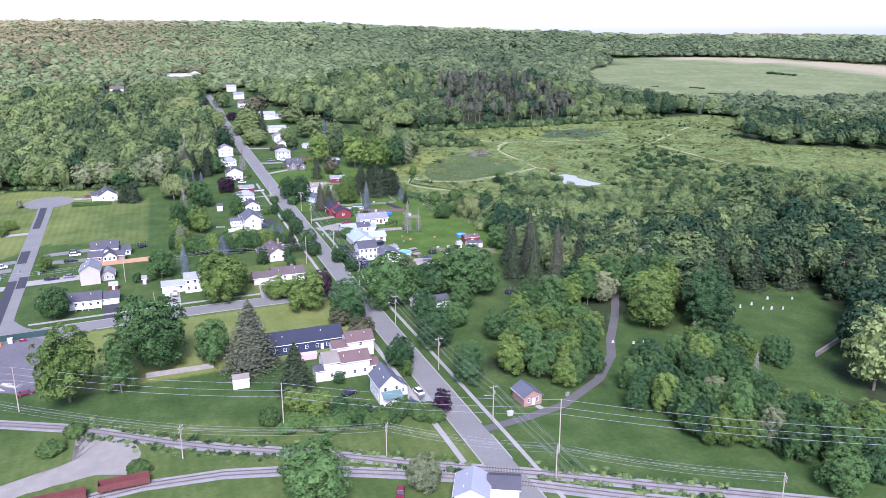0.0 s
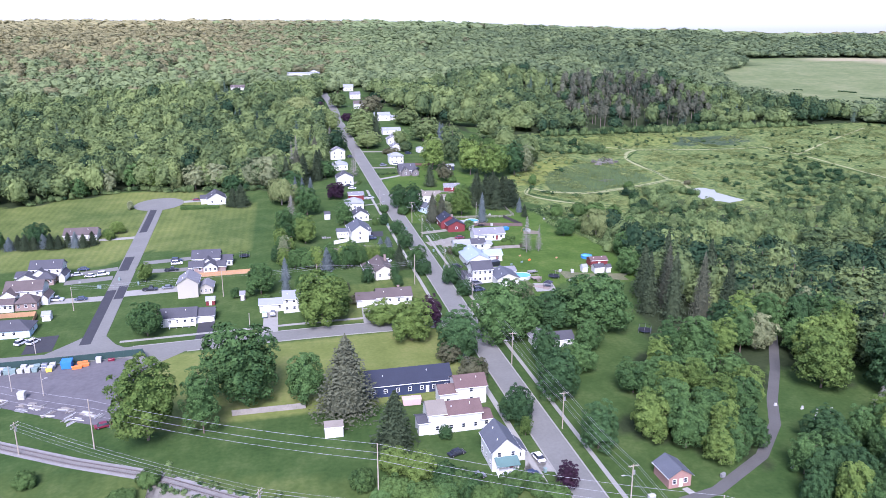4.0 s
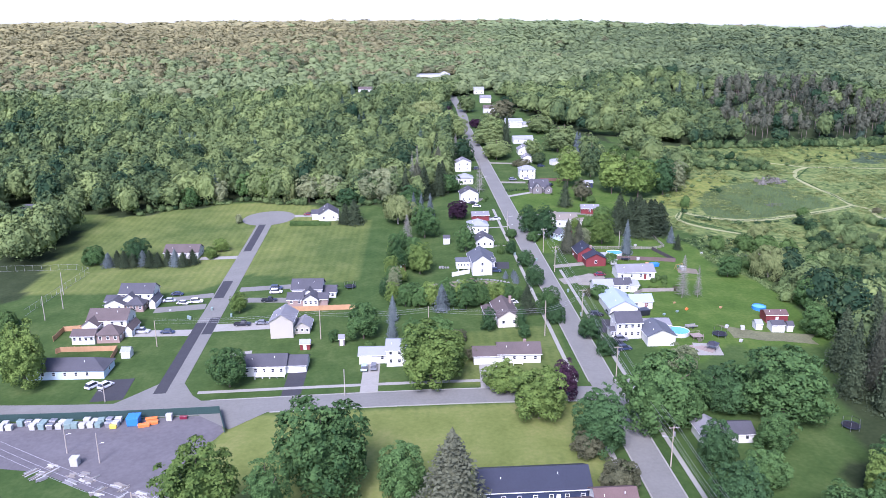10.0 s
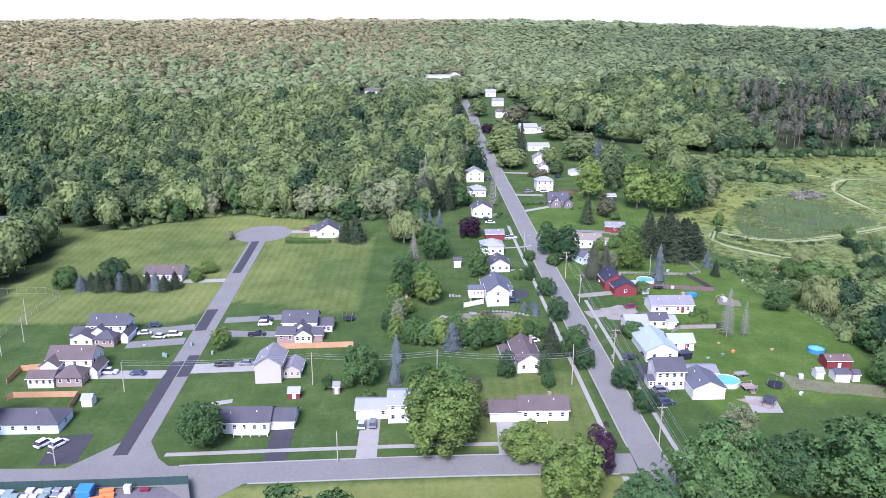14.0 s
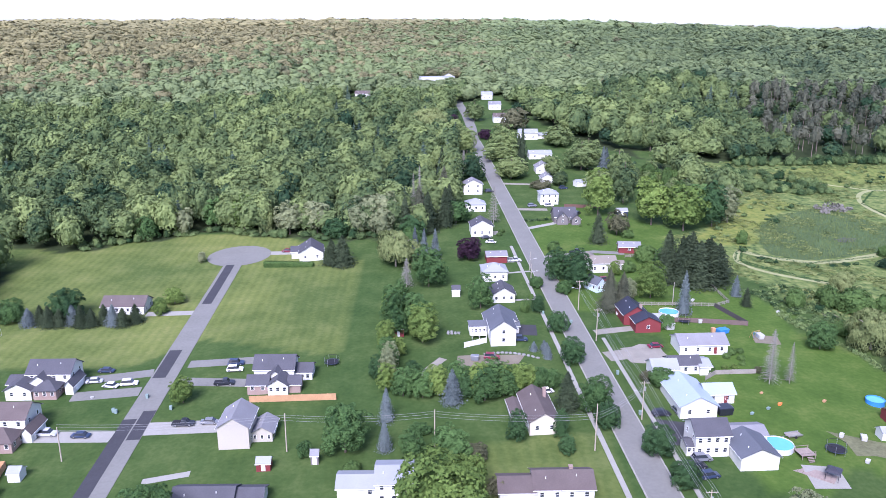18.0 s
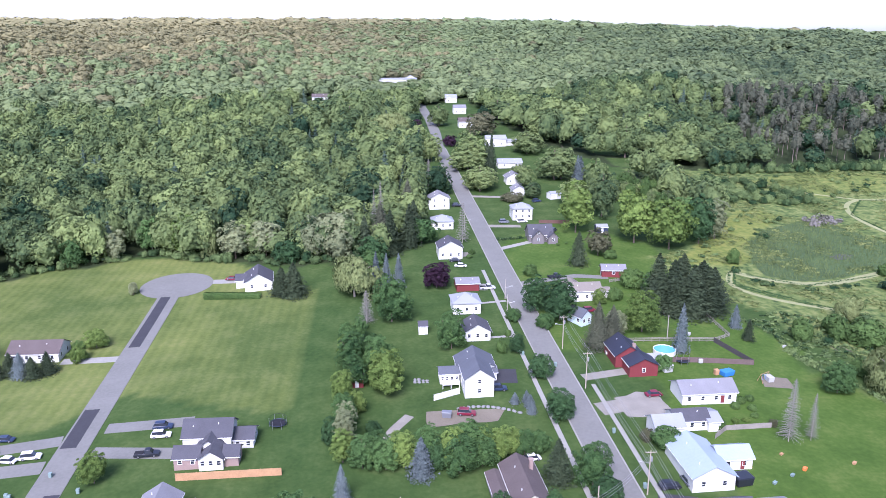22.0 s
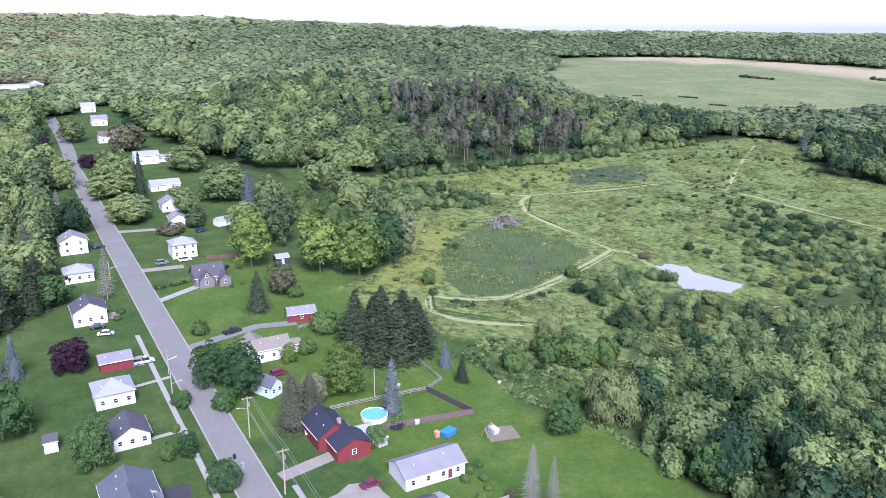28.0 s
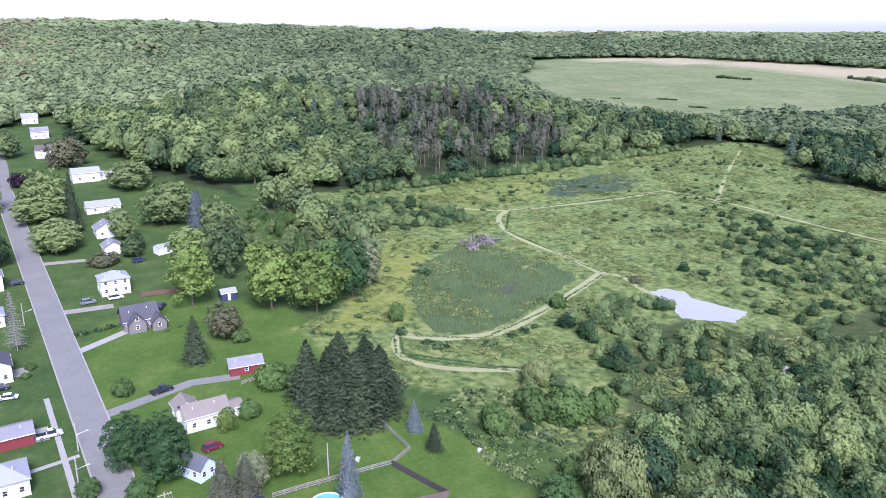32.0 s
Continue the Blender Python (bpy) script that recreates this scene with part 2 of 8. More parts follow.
FIELD = [(504, 845), (532, 795), (543, 740), (588, 708), (657, 693), (780, 702), (1000, 720), (1500, 860), (1500, 1000), (1271, 1001), (1125, 1290), (938, 1318), (783, 1305), (704, 1165), (609, 1076), (542, 954)]
TANFIELD = [(915, 1318), (1125, 1290), (1271, 1001), (1500, 1000), (1500, 870), (1120, 850), (1044, 849), (1055, 1000), (1062, 1074), (1010, 1200), (900, 1280)]
CEMETERY = [(148, 192), (140, 222), (159, 212), (170, 222), (202, 238), (230, 238), (236, 222), (224, 194), (192, 174), (180, 150), (160, 152), (166, 180), (158, 190)]
RAILSIDE = [(85, 200), (108, 168), (124, 138), (150, 112), (230, 70), (330, 40), (330, -200), (100, -200)]
CLEARINGS = [(-50, 898, 24), (-42, 940, 22), (-20, 900, 12), (20, 1035, 26), (45, 1030, 18), (-24, 1025, 12), (106, 1055, 14), (-60, 935, 10), (165, 655, 22), (150, 690, 16)]


def open_ground(x, y):
    m = inside(x, y, TOWN) | inside(x, y, MEADOW) | inside(x, y, FIELD) | inside(x, y, CEMETERY) | inside(x, y, RAILSIDE)
    m |= inside(x, y, [(108, 172), (128, 182), (152, 188), (166, 196), (150, 226), (138, 222), (122, 204)])
    for cx, cy, r in CLEARINGS:
        m |= np.hypot(x - cx, y - cy) < 0.8 * r
    return m | ((np.abs(x - np.interp(y, (860, 900, 1000, 1150, 1500), (41, 42, 48, 58, 62))) < np.where(y < 960, 2.5, 3)) & (y > 860) & (y < 1500))


def steps(parts):
    out = []
    for a, b, s in parts:
        out += list(np.arange(a, b, s))
    return np.array(out + [parts[-1][1]])


def mesh_np(name, verts, faces, mat=None, smooth=False):
    """A mesh from arrays of vertices and of equal-sided faces."""
    me = bpy.data.meshes.new(name)
    verts, faces = np.asarray(verts, np.float32), np.asarray(faces, np.int32)
    n, c = faces.shape
    me.vertices.add(len(verts))
    me.vertices.foreach_set("co", verts.ravel())
    me.loops.add(n * c)
    me.loops.foreach_set("vertex_index", faces.ravel())
    me.polygons.add(n)
    me.polygons.foreach_set("loop_start", np.arange(0, n * c, c, dtype=np.int32))
    me.polygons.foreach_set("use_smooth", np.full(n, smooth))
    me.update(calc_edges=True)
    if mat:
        me.materials.append(mat)
    return me


def grid_faces(nx, ny):
    i = (np.arange(ny - 1)[:, None] * nx + np.arange(nx - 1)).ravel()
    return np.stack([i, i + 1, i + nx + 1, i + nx], 1)


gx = steps([(-2600, -600, 80), (-600, -220, 20), (-220, 330, 3), (330, 700, 15), (700, 3800, 80)])
gy = steps([(-400, 60, 40), (60, 120, 12), (120, 680, 3), (680, 1400, 20), (1400, 4700, 80)])
GX, GY = np.meshgrid(gx, gy)
ground_mesh = mesh_np("ground", np.stack([GX, GY, land(GX, GY)], -1).reshape(-1, 3), grid_faces(len(gx), len(gy)), smooth=True)
cover = np.zeros((GX.size, 4), np.float32)
fx, fy = GX.ravel(), GY.ravel()
wob = np.sin(fx * 0.31) * 1.5 + np.cos(fy * 0.27 + fx * 0.1) * 1.5
cover[:, 0] = inside(fx + wob, fy + wob, MEADOW)
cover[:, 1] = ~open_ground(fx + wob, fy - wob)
# shade under the thicket, painted with the dark woodland-floor colour
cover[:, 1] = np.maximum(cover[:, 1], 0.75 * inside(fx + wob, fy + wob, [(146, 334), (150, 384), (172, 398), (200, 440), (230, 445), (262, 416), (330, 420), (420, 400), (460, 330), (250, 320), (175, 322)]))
cover[:, 2] = inside(fx, fy, FIELD)
cover[:, 3] = inside(fx, fy, TANFIELD)
att = ground_mesh.color_attributes.new("cover", "FLOAT_COLOR", "POINT")
att.data.foreach_set("color", cover.ravel())
dryness = np.full(GX.size, 0.12, np.float32)
dryness[inside(fx, fy, [(-330, 372), (-74, 372), (-60, 388), (-15, 372), (-15, 455), (-60, 500), (-330, 500)])] = 0.85
dryness[inside(fx, fy, [(-42, 226), (56, 226), (56, 276), (-42, 276)])] = 1.5
dryness[inside(fx, fy, [(20, 288), (54, 288), (54, 326), (20, 322)])] = 0.6
dryness[inside(fx, fy, [(-330, 140), (85, 100), (60, 180), (-60, 215), (-330, 240)])] = 0.4
second = np.zeros((GX.size, 4), np.float32)
second[:, 0] = inside(fx + wob, fy - wob, [(84, 300), (150, 318), (146, 350), (141, 373), (130, 386), (134, 402), (127, 421), (112, 432), (84, 404)])
second[:, 0] = np.maximum(second[:, 0], 0.9 * inside(fx + wob, fy, [(58, 400), (84, 404), (112, 432), (132, 470), (118, 500), (90, 530), (56, 500)]))
second[:, 1] = inside(fx + wob, fy + wob, [(188, 564), (207, 553), (178, 521), (162, 500), (156, 481), (147, 474), (121, 474), (118, 479), (132, 488), (152, 515)])
second[:, 1] = np.maximum(second[:, 1], 0.6 * inside(fx, fy + wob, [(240, 585), (260, 590), (330, 596), (345, 630), (240, 632), (215, 615)]))
second[:, 2] = inside(fx - wob, fy + wob, [(300, 590), (352, 584), (370, 600), (360, 622), (310, 618)])
att = ground_mesh.color_attributes.new("growth", "FLOAT_COLOR", "POINT")
att.data.foreach_set("color", second.ravel())
soft = ground_mesh.attributes.new("dry", "FLOAT", "POINT")
soft.data.foreach_set("value", dryness)


def ground_material():
    m = bpy.data.materials.new("grassland")
    m.use_nodes = True
    n, k = m.node_tree.nodes, m.node_tree.links
    b = n["Principled BSDF"]
    b.inputs["Roughness"].default_value, b.inputs["Specular IOR Level"].default_value = 0.95, 0.1
    at = n.new("ShaderNodeAttribute")
    at.attribute_name = "cover"
    geo = n.new("ShaderNodeNewGeometry")
    sep = n.new("ShaderNodeSeparateColor")
    k.new(at.outputs["Color"], sep.inputs[0])

    def noise_of(scale, detail=5):
        t = n.new("ShaderNodeTexNoise")
        t.inputs["Scale"].default_value, t.inputs["Detail"].default_value = scale, detail
        k.new(geo.outputs["Position"], t.inputs["Vector"])
        return t.outputs["Fac"]

    def ramp(fac, *stops):
        r = n.new("ShaderNodeValToRGB")
        while len(r.color_ramp.elements) < len(stops):
            r.color_ramp.elements.new(0.5)
        for e, (p, c) in zip(r.color_ramp.elements, stops):
            e.position, e.color = p, (*c, 1)
        k.new(fac, r.inputs[0])
        return r.outputs[0]

    def mix(fac, a, c):
        x = n.new("ShaderNodeMix")
        x.data_type = "RGBA"
        k.new(fac, x.inputs["Factor"])
        k.new(a, x.inputs["A"])
        k.new(c, x.inputs["B"])
        return x.outputs["Result"]

    big, mid, small, fine = noise_of(0.02), noise_of(0.12, 6), noise_of(0.9, 7), noise_of(0.42, 9)

    def blend(a, c, share_of_a):
        u, w = n.new("ShaderNodeMath"), n.new("ShaderNodeMath")
        u.operation, w.operation = "MULTIPLY", "MULTIPLY_ADD"
        k.new(a, u.inputs[0])
        u.inputs[1].default_value = share_of_a
        k.new(c, w.inputs[0])
        w.inputs[1].default_value = 1 - share_of_a
        k.new(u.outputs[0], w.inputs[2])
        return w.outputs[0]

    fac, rough = blend(mid, small, 0.6), blend(mid, fine, 0.3)
    lawn_a = ramp(fac, (0.34, (0.026, 0.056, 0.014)), (0.5, (0.038, 0.074, 0.019)), (0.66, (0.06, 0.096, 0.028)))
    lawn_b = ramp(fac, (0.34, (0.108, 0.136, 0.034)), (0.5, (0.138, 0.166, 0.045)), (0.66, (0.175, 0.19, 0.062)))
    lawn_c = ramp(fac, (0.34, (0.046, 0.088, 0.015)), (0.5, (0.064, 0.112, 0.02)), (0.66, (0.094, 0.134, 0.03)))
    growth = n.new("ShaderNodeAttribute")
    growth.attribute_name = "growth"
    grow = n.new("ShaderNodeSeparateColor")
    k.new(growth.outputs["Color"], grow.inputs[0])
    dry = n.new("ShaderNodeAttribute")
    dry.attribute_name = "dry"
    stripe = n.new("ShaderNodeTexWave")
    stripe.inputs["Scale"].default_value, stripe.inputs["Distortion"].default_value, stripe.inputs["Detail"].default_value = 0.1, 0.5, 1
    k.new(geo.outputs["Position"], stripe.inputs["Vector"])
    sel = n.new("ShaderNodeMath")
    sel.operation = "MULTIPLY_ADD"
    band = n.new("ShaderNodeMath")
    band.operation = "MULTIPLY"
    k.new(stripe.outputs["Fac"], band.inputs[0])
    k.new(dry.outputs["Fac"], band.inputs[1])
    k.new(band.outputs[0], sel.inputs[0])
    sel.inputs[1].default_value = 0.28
    k.new(dry.outputs["Fac"], sel.inputs[2])
    blot = n.new("ShaderNodeMath")
    blot.operation = "MULTIPLY"
    blot.use_clamp = True
    k.new(sel.outputs[0], blot.inputs[0])
    k.new(ramp(big, (0.35, (0.35, 0.35, 0.35)), (0.6, (1, 1, 1))), blot.inputs[1])
    lawn = mix(grow.outputs[0], mix(blot.outputs[0], lawn_a, lawn_b), lawn_c)
    meadow = ramp(rough, (0.36, (0.04, 0.068, 0.022)), (0.44, (0.082, 0.12, 0.036)), (0.52, (0.124, 0.164, 0.048)), (0.62, (0.19, 0.214, 0.074)))
    gold = ramp(rough, (0.36, (0.11, 0.142, 0.034)), (0.48, (0.146, 0.18, 0.042)), (0.62, (0.2, 0.212, 0.056)))
    marsh = ramp(rough, (0.36, (0.03, 0.05, 0.025)), (0.62, (0.075, 0.105, 0.055)))
    # woodland floor; the thicket's painted shade uses it too
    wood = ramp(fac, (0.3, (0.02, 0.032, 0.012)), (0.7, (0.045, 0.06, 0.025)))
    field = ramp(blend(big, mid, 0.5), (0.36, (0.115, 0.146, 0.058)), (0.5, (0.148, 0.178, 0.074)), (0.64, (0.195, 0.21, 0.1)))
    tan = ramp(fac, (0.3, (0.27, 0.24, 0.14)), (0.7, (0.36, 0.32, 0.2)))
    col = mix(grow.outputs[2], mix(grow.outputs[1], mix(sep.outputs[0], lawn, meadow), gold), marsh)
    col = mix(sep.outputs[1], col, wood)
    col = mix(sep.outputs[2], col, field)
    col = mix(at.outputs["Alpha"], col, tan)
    k.new(col, b.inputs["Base Color"])
    bp = n.new("ShaderNodeBump")
    bp.inputs["Strength"].default_value, bp.inputs["Distance"].default_value = 0.5, 0.3
    k.new(fine, bp.inputs["Height"])
    k.new(bp.outputs[0], b.inputs["Normal"])
    return m


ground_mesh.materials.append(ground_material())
tagged(new("ground", ground_mesh), "rolling ground of mown lawns, wet meadow and farm field", "ground", kind="structure")


# ---- helpers for things ----
def part(name, bm, mat, parent=None, label=""):
    me = bpy.data.meshes.new(name)
    bm.to_mesh(me)
    bm.free()
    me.materials.append(mat)
    ob = new(name, me)
    ob.parent = parent
    if label:
        tagged(ob, label)
    return ob


def share(name, me, parent, m=None, label=""):
    ob = new(name, me)
    ob.parent = parent
    if m is not None:
        ob.matrix_basis = m
    if label:
        tagged(ob, label)
    return ob


def box(bm, x0, y0, z0, x1, y1, z1):
    v = [bm.verts.new((x, y, z)) for z in (z0, z1) for x, y in ((x0, y0), (x1, y0), (x1, y1), (x0, y1))]
    for f in ((3, 2, 1, 0), (4, 5, 6, 7), (0, 1, 5, 4), (1, 2, 6, 5), (2, 3, 7, 6), (3, 0, 4, 7)):
        bm.faces.new([v[i] for i in f])
    return v


def tube(bm, a, b, r0, r1, n=8):
    """A tapered rod from a to b."""
    a, b = Vector(a), Vector(b)
    q = (b - a).to_track_quat("Z", "Y")
    rings = []
    for p, r in ((a, r0), (b, r1)):
        rings.append([bm.verts.new(p + q @ Vector((r * math.cos(t * 2 * math.pi / n), r * math.sin(t * 2 * math.pi / n), 0))) for t in range(n)])
    for i in range(n):
        bm.faces.new((rings[0][i], rings[0][(i + 1) % n], rings[1][(i + 1) % n], rings[1][i]))
    bm.faces.new(rings[0][::-1])
    bm.faces.new(rings[1])


def group_at(name, x, y, yaw=0.0, z=None):
    ob = new(name)
    ob.matrix_basis = pose(x, y, float(land(x, y)) if z is None else z, 0, 0, yaw)
    return ob


def ribbon(name, pts, width, mat, lift, thick=0.0, step=3.0, kind="structure", label="", category=""):
    """A strip along a line of x, y points that follows the ground; thick: a kerb or slab's height."""
    p = [Vector(q) for q in pts]
    line = []
    for a, b in zip(p, p[1:]):
        k = max(1, int((b - a).length / step))
        line += [a.lerp(b, i / k) for i in range(k)]
    line.append(p[-1])
    w = width if isinstance(width, (list, tuple)) else (width, width)
    vs, fs = [], []
    for i, q in enumerate(line):
        d = (line[min(i + 1, len(line) - 1)] - line[max(i - 1, 0)]).normalized()
        s = Vector((-d.y, d.x)) * (w[0] + (w[1] - w[0]) * i / max(1, len(line) - 1)) / 2
        for side in (1, -1):
            e = q + s * side
            z = float(land(e.x, e.y)) + lift
            vs.append((e.x, e.y, z + thick))
            vs.append((e.x, e.y, z - 0.4))
    for i in range(len(line) - 1):
        a, b = i * 4, i * 4 + 4
        fs += [(a + 2, b + 2, b, a), (a, b, b + 1, a + 1), (a + 3, b + 3, b + 2, a + 2)]
    me = mesh_np(name, vs, fs, mat)
    return tagged(new(name, me), label, category, kind=kind)


def patch(name, poly, mat, lift, label="", category="", kind="structure", cell=3.0, wobble=0.0):
    """A flat patch on the ground inside a polygon, cut into strips that follow the slope."""
    bm = bmesh.new()
    cx, cy = sum(q[0] for q in poly) / len(poly), sum(q[1] for q in poly) / len(poly)
    ring = []
    for (x1, y1), (x2, y2) in zip(poly, poly[1:] + poly[:1]):
        k = max(1, int(math.hypot(x2 - x1, y2 - y1) / cell))
        for i in range(k):
            x, y = x1 + (x2 - x1) * i / k, y1 + (y2 - y1) * i / k
            s = 1 + wobble * noise.noise(Vector((x * 0.3, y * 0.3, 0)))
            ring.append((cx + (x - cx) * s, cy + (y - cy) * s))
    levels = max(2, int(max(math.hypot(x - cx, y - cy) for x, y in ring) / cell))
    rings = []
    for j in range(levels):
        f = 1 - j / levels
        rings.append([bm.verts.new((cx + (x - cx) * f, cy + (y - cy) * f, float(land(cx + (x - cx) * f, cy + (y - cy) * f)) + lift)) for x, y in ring])
    for r0, r1 in zip(rings, rings[1:]):
        for i in range(len(ring)):
            bm.faces.new((r0[i], r0[(i + 1) % len(ring)], r1[(i + 1) % len(ring)], r1[i]))
    mid = bm.verts.new((cx, cy, float(land(cx, cy)) + lift))
    for i in range(len(ring)):
        bm.faces.new((rings[-1][i], rings[-1][(i + 1) % len(ring)], mid))
    bmesh.ops.recalc_face_normals(bm, faces=bm.faces)
    if sum(f.normal.z for f in bm.faces) < 0:
        bmesh.ops.reverse_faces(bm, faces=bm.faces)
    ob = part(name, bm, mat)
    return tagged(ob, label, category, kind=kind)

# ---- roads, kerbs, pavements, paths ----
def main_line(y0, y1, off=0.0):
    return [(road_x(y) + off, y) for y in np.linspace(y0, y1, 2 + int((y1 - y0) / 40))]


def side_x(y):
    return -62.3 - 0.028 * (y - 300)


ribbon("main_road", main_line(-60, 700) + [(45.3, 740), (44.3, 800), (41, 860), (42, 900), (48, 1000), (58, 1150), (62, 1500)], 7.4, asphalt, 0.08, label="long straight grey asphalt village street", category="road")
ribbon("cross_street", [(-240, 283), (-120, 282.5), (-60, 280.5), (-30, 280.3), (58.5, 280.3)], 8.2, asphalt, 0.075, label="grey asphalt cross street", category="road")
ribbon("side_street", [(side_x(y), y) for y in (284, 330, 370, 400, 430, 462)], 7.4, asphalt, 0.085, label="grey asphalt side street with dark patches", category="road")
patch("cul_de_sac", [(-66.5 + 13 * math.cos(a * math.pi / 14), 469 + 12.5 * math.sin(a * math.pi / 14)) for a in range(28)], asphalt, 0.09, "round asphalt turning circle", "road")
patch("junction_flare", [(-76, 284), (-66, 296), (-58.6, 296), (-54, 288), (-50, 284)], asphalt, 0.07, "asphalt street corner", "road")
patch("junction_flare_south", [(-50, 277), (-39, 268), (-30, 276.8), (-34, 279)], asphalt, 0.07, "asphalt street corner", "road")
for k, (y0, y1, off, w) in enumerate(((290, 340, -2.0, 3.6), (330, 344, 1.9, 3.4), (362.5, 380.5, -1.3, 3.8), (417.5, 458, -0.9, 3.4))):
    ribbon("road_patch", [(side_x(y) + off, y) for y in np.linspace(y0, y1, 4)], w, asphalt_dark, 0.1, label="strip of fresh dark asphalt in the street", category="road patch")
for side in (-1, 1):
    for y0, y1 in ((100, 142), (153, 274), (287, 690)) if side < 0 else ((100, 142), (153, 165), (171, 690)):
        ribbon("kerb", main_line(y0, y1, side * 3.85), 0.35, concrete, 0.02, 0.14, label="low concrete kerb beside the street", category="kerb")
    ribbon("cross_kerb", [(-48 if side > 0 else -30, 280.3 + side * 4.25), (54, 280.3 + side * 4.25)], 0.35, concrete, 0.02, 0.13, label="low concrete kerb beside the street", category="kerb")
ribbon("pavement", main_line(287, 470, -7.6), 1.25, concrete, 0.02, 0.06, label="concrete pavement", category="pavement")
ribbon("pavement", main_line(150, 275, -7.8), 1.5, concrete, 0.02, 0.06, label="concrete pavement", category="pavement")
ribbon("pavement", main_line(110, 380, 7.6), 1.15, concrete, 0.02, 0.06, label="concrete pavement", category="pavement")
ribbon("pavement", [(-53, 289.6), (46, 289.2)], 1.5, concrete, 0.02, 0.06, label="concrete pavement along the cross street", category="pavement")
def rounded(pts):
    """A line with its corners cut twice."""
    for _ in range(2):
        out = [pts[0]]
        for (x0, y0), (x1, y1) in zip(pts, pts[1:]):
            out += [(0.75 * x0 + 0.25 * x1, 0.75 * y0 + 0.25 * y1), (0.25 * x0 + 0.75 * x1, 0.25 * y0 + 0.75 * y1)]
        pts = out + [pts[-1]]
    return pts


TRACK = material("mown grass track", (0.25, 0.262, 0.12), 0.95, 0.25, 2, 0.2, 0.3)
for pts, w in (([(143, 469), (151, 462), (167, 458), (180, 460), (200, 470), (223, 480), (243, 490)], 3.6),
               ([(243, 491), (244, 513), (240, 531), (240, 553), (249, 572), (260, 579)], 2.6),
               ([(243, 491), (249, 484), (245, 470), (246, 463)], 2.4),
               ([(260, 579), (294, 576), (330, 573), (362, 576)], 2.2), ([(260, 579), (237, 594), (224, 611)], 2.0),
               ([(364, 578), (376, 549), (382, 507), (389, 463)], 2.2), ([(376, 549), (434, 593), (501, 638)], 2.0),
               ([(143, 469), (137, 459), (137, 450), (147, 441), (164, 434)], 2.4)):
    ribbon("mown_path", rounded(pts), w * 0.95, TRACK, 0.1, label="mown track through the wet meadow", category="path")
patch("reed_bed", [(168, 508), (155, 477), (155, 466), (167, 461), (184, 465), (210, 479), (233, 492), (232, 506), (225, 531), (220, 545), (205, 540), (183, 526)], material("reed ground", (0.062, 0.1, 0.034), 0.95, 0.4, 0.8, 0.1, 0.5), 0.07, "boggy ground under reeds", "ground", wobble=0.08)
patch("pond", [(247, 468), (254, 465), (258, 461), (256, 455), (263, 437), (252, 433), (238, 443), (243, 452), (245, 460)], water, 0.12, "still pond with painted sky reflection in the wet meadow", "water", wobble=0.15, cell=1.5)
patch("puddle", [(196, 487), (203, 489), (207, 494), (201, 495), (195, 491)], material("bog water", (0.06, 0.066, 0.045), 0.6, 0.3), 0.12, "dark open water among reeds", "water", wobble=0.2, cell=1)
patch("puddle", [(235, 405), (239, 403), (243, 398), (240, 396), (236, 400)], water, 0.12, "small pool among shrubs", "water", wobble=0.2, cell=1)

# driveways
for name, pts, w, mat in (("driveway", [(-4, 284.5), (-4.2, 303)], 5, concrete), ("driveway", [(30, 284.5), (30.5, 299)], 5.2, concrete),
                          ("driveway", [(-25.8, 284.5), (-26, 301)], 5.5, asphalt_dark), ("driveway", [(-60, 335), (-39, 335)], 6, concrete),
                          ("driveway", [(-59, 360), (-36, 357)], 4.5, asphalt), ("driveway", [(-59, 370.5), (-38, 371.5)], 4.5, asphalt),
                          ("driveway", [(-68, 366), (-88, 362)], 4.5, asphalt), ("driveway", [(-68, 355), (-86, 353)], 5, asphalt),
                          ("driveway", [(-67, 332), (-86, 333)], 5, concrete), ("driveway", [(-78, 287), (-79, 300)], 9, asphalt_dark),
                          ("driveway", [(-68, 410), (-85, 410)], 3.6, concrete), ("driveway", [(-56, 471), (-42, 470)], 4, concrete),
                          ("driveway", [(64, 367), (80, 371)], 6, gravel), ("driveway", [(64, 384), (77, 387)], 3.5, gravel),
                          ("driveway", [(66, 327), (74, 325)], 11, asphalt_dark), ("driveway", [(56.5, 494), (72, 503)], 2.8, concrete),
                          ("driveway", [(46, 386), (34, 387)], 8, asphalt_dark), ("driveway", [(46, 453), (38, 453)], 6, concrete),
                          ("driveway", [(51, 440), (40, 438)], 1.3, concrete), ("driveway", [(50, 412), (41, 411)], 1.3, concrete),
                          ("driveway", [(57, 455), (80, 462), (92, 460)], 3.4, asphalt), ("driveway", [(55, 525), (70, 524)], 3.6, gravel),
                          ("driveway", [(53, 575), (68, 573)], 3.2, gravel), ("driveway", [(57, 192), (64, 190)], 7, concrete),
                          ("driveway", [(62, 194), (56, 186)], 4, gravel), ("driveway", [(44, 488), (36, 488)], 5, gravel)):
    ribbon(name, pts, w, mat, 0.055, label="house driveway", category="driveway")
patch("gravel_yard", [(70, 363), (77, 362), (82, 366), (82, 374), (76, 375), (70, 372)], gravel, 0.06, "worn gravel yard beside the street", "yard", wobble=0.2)
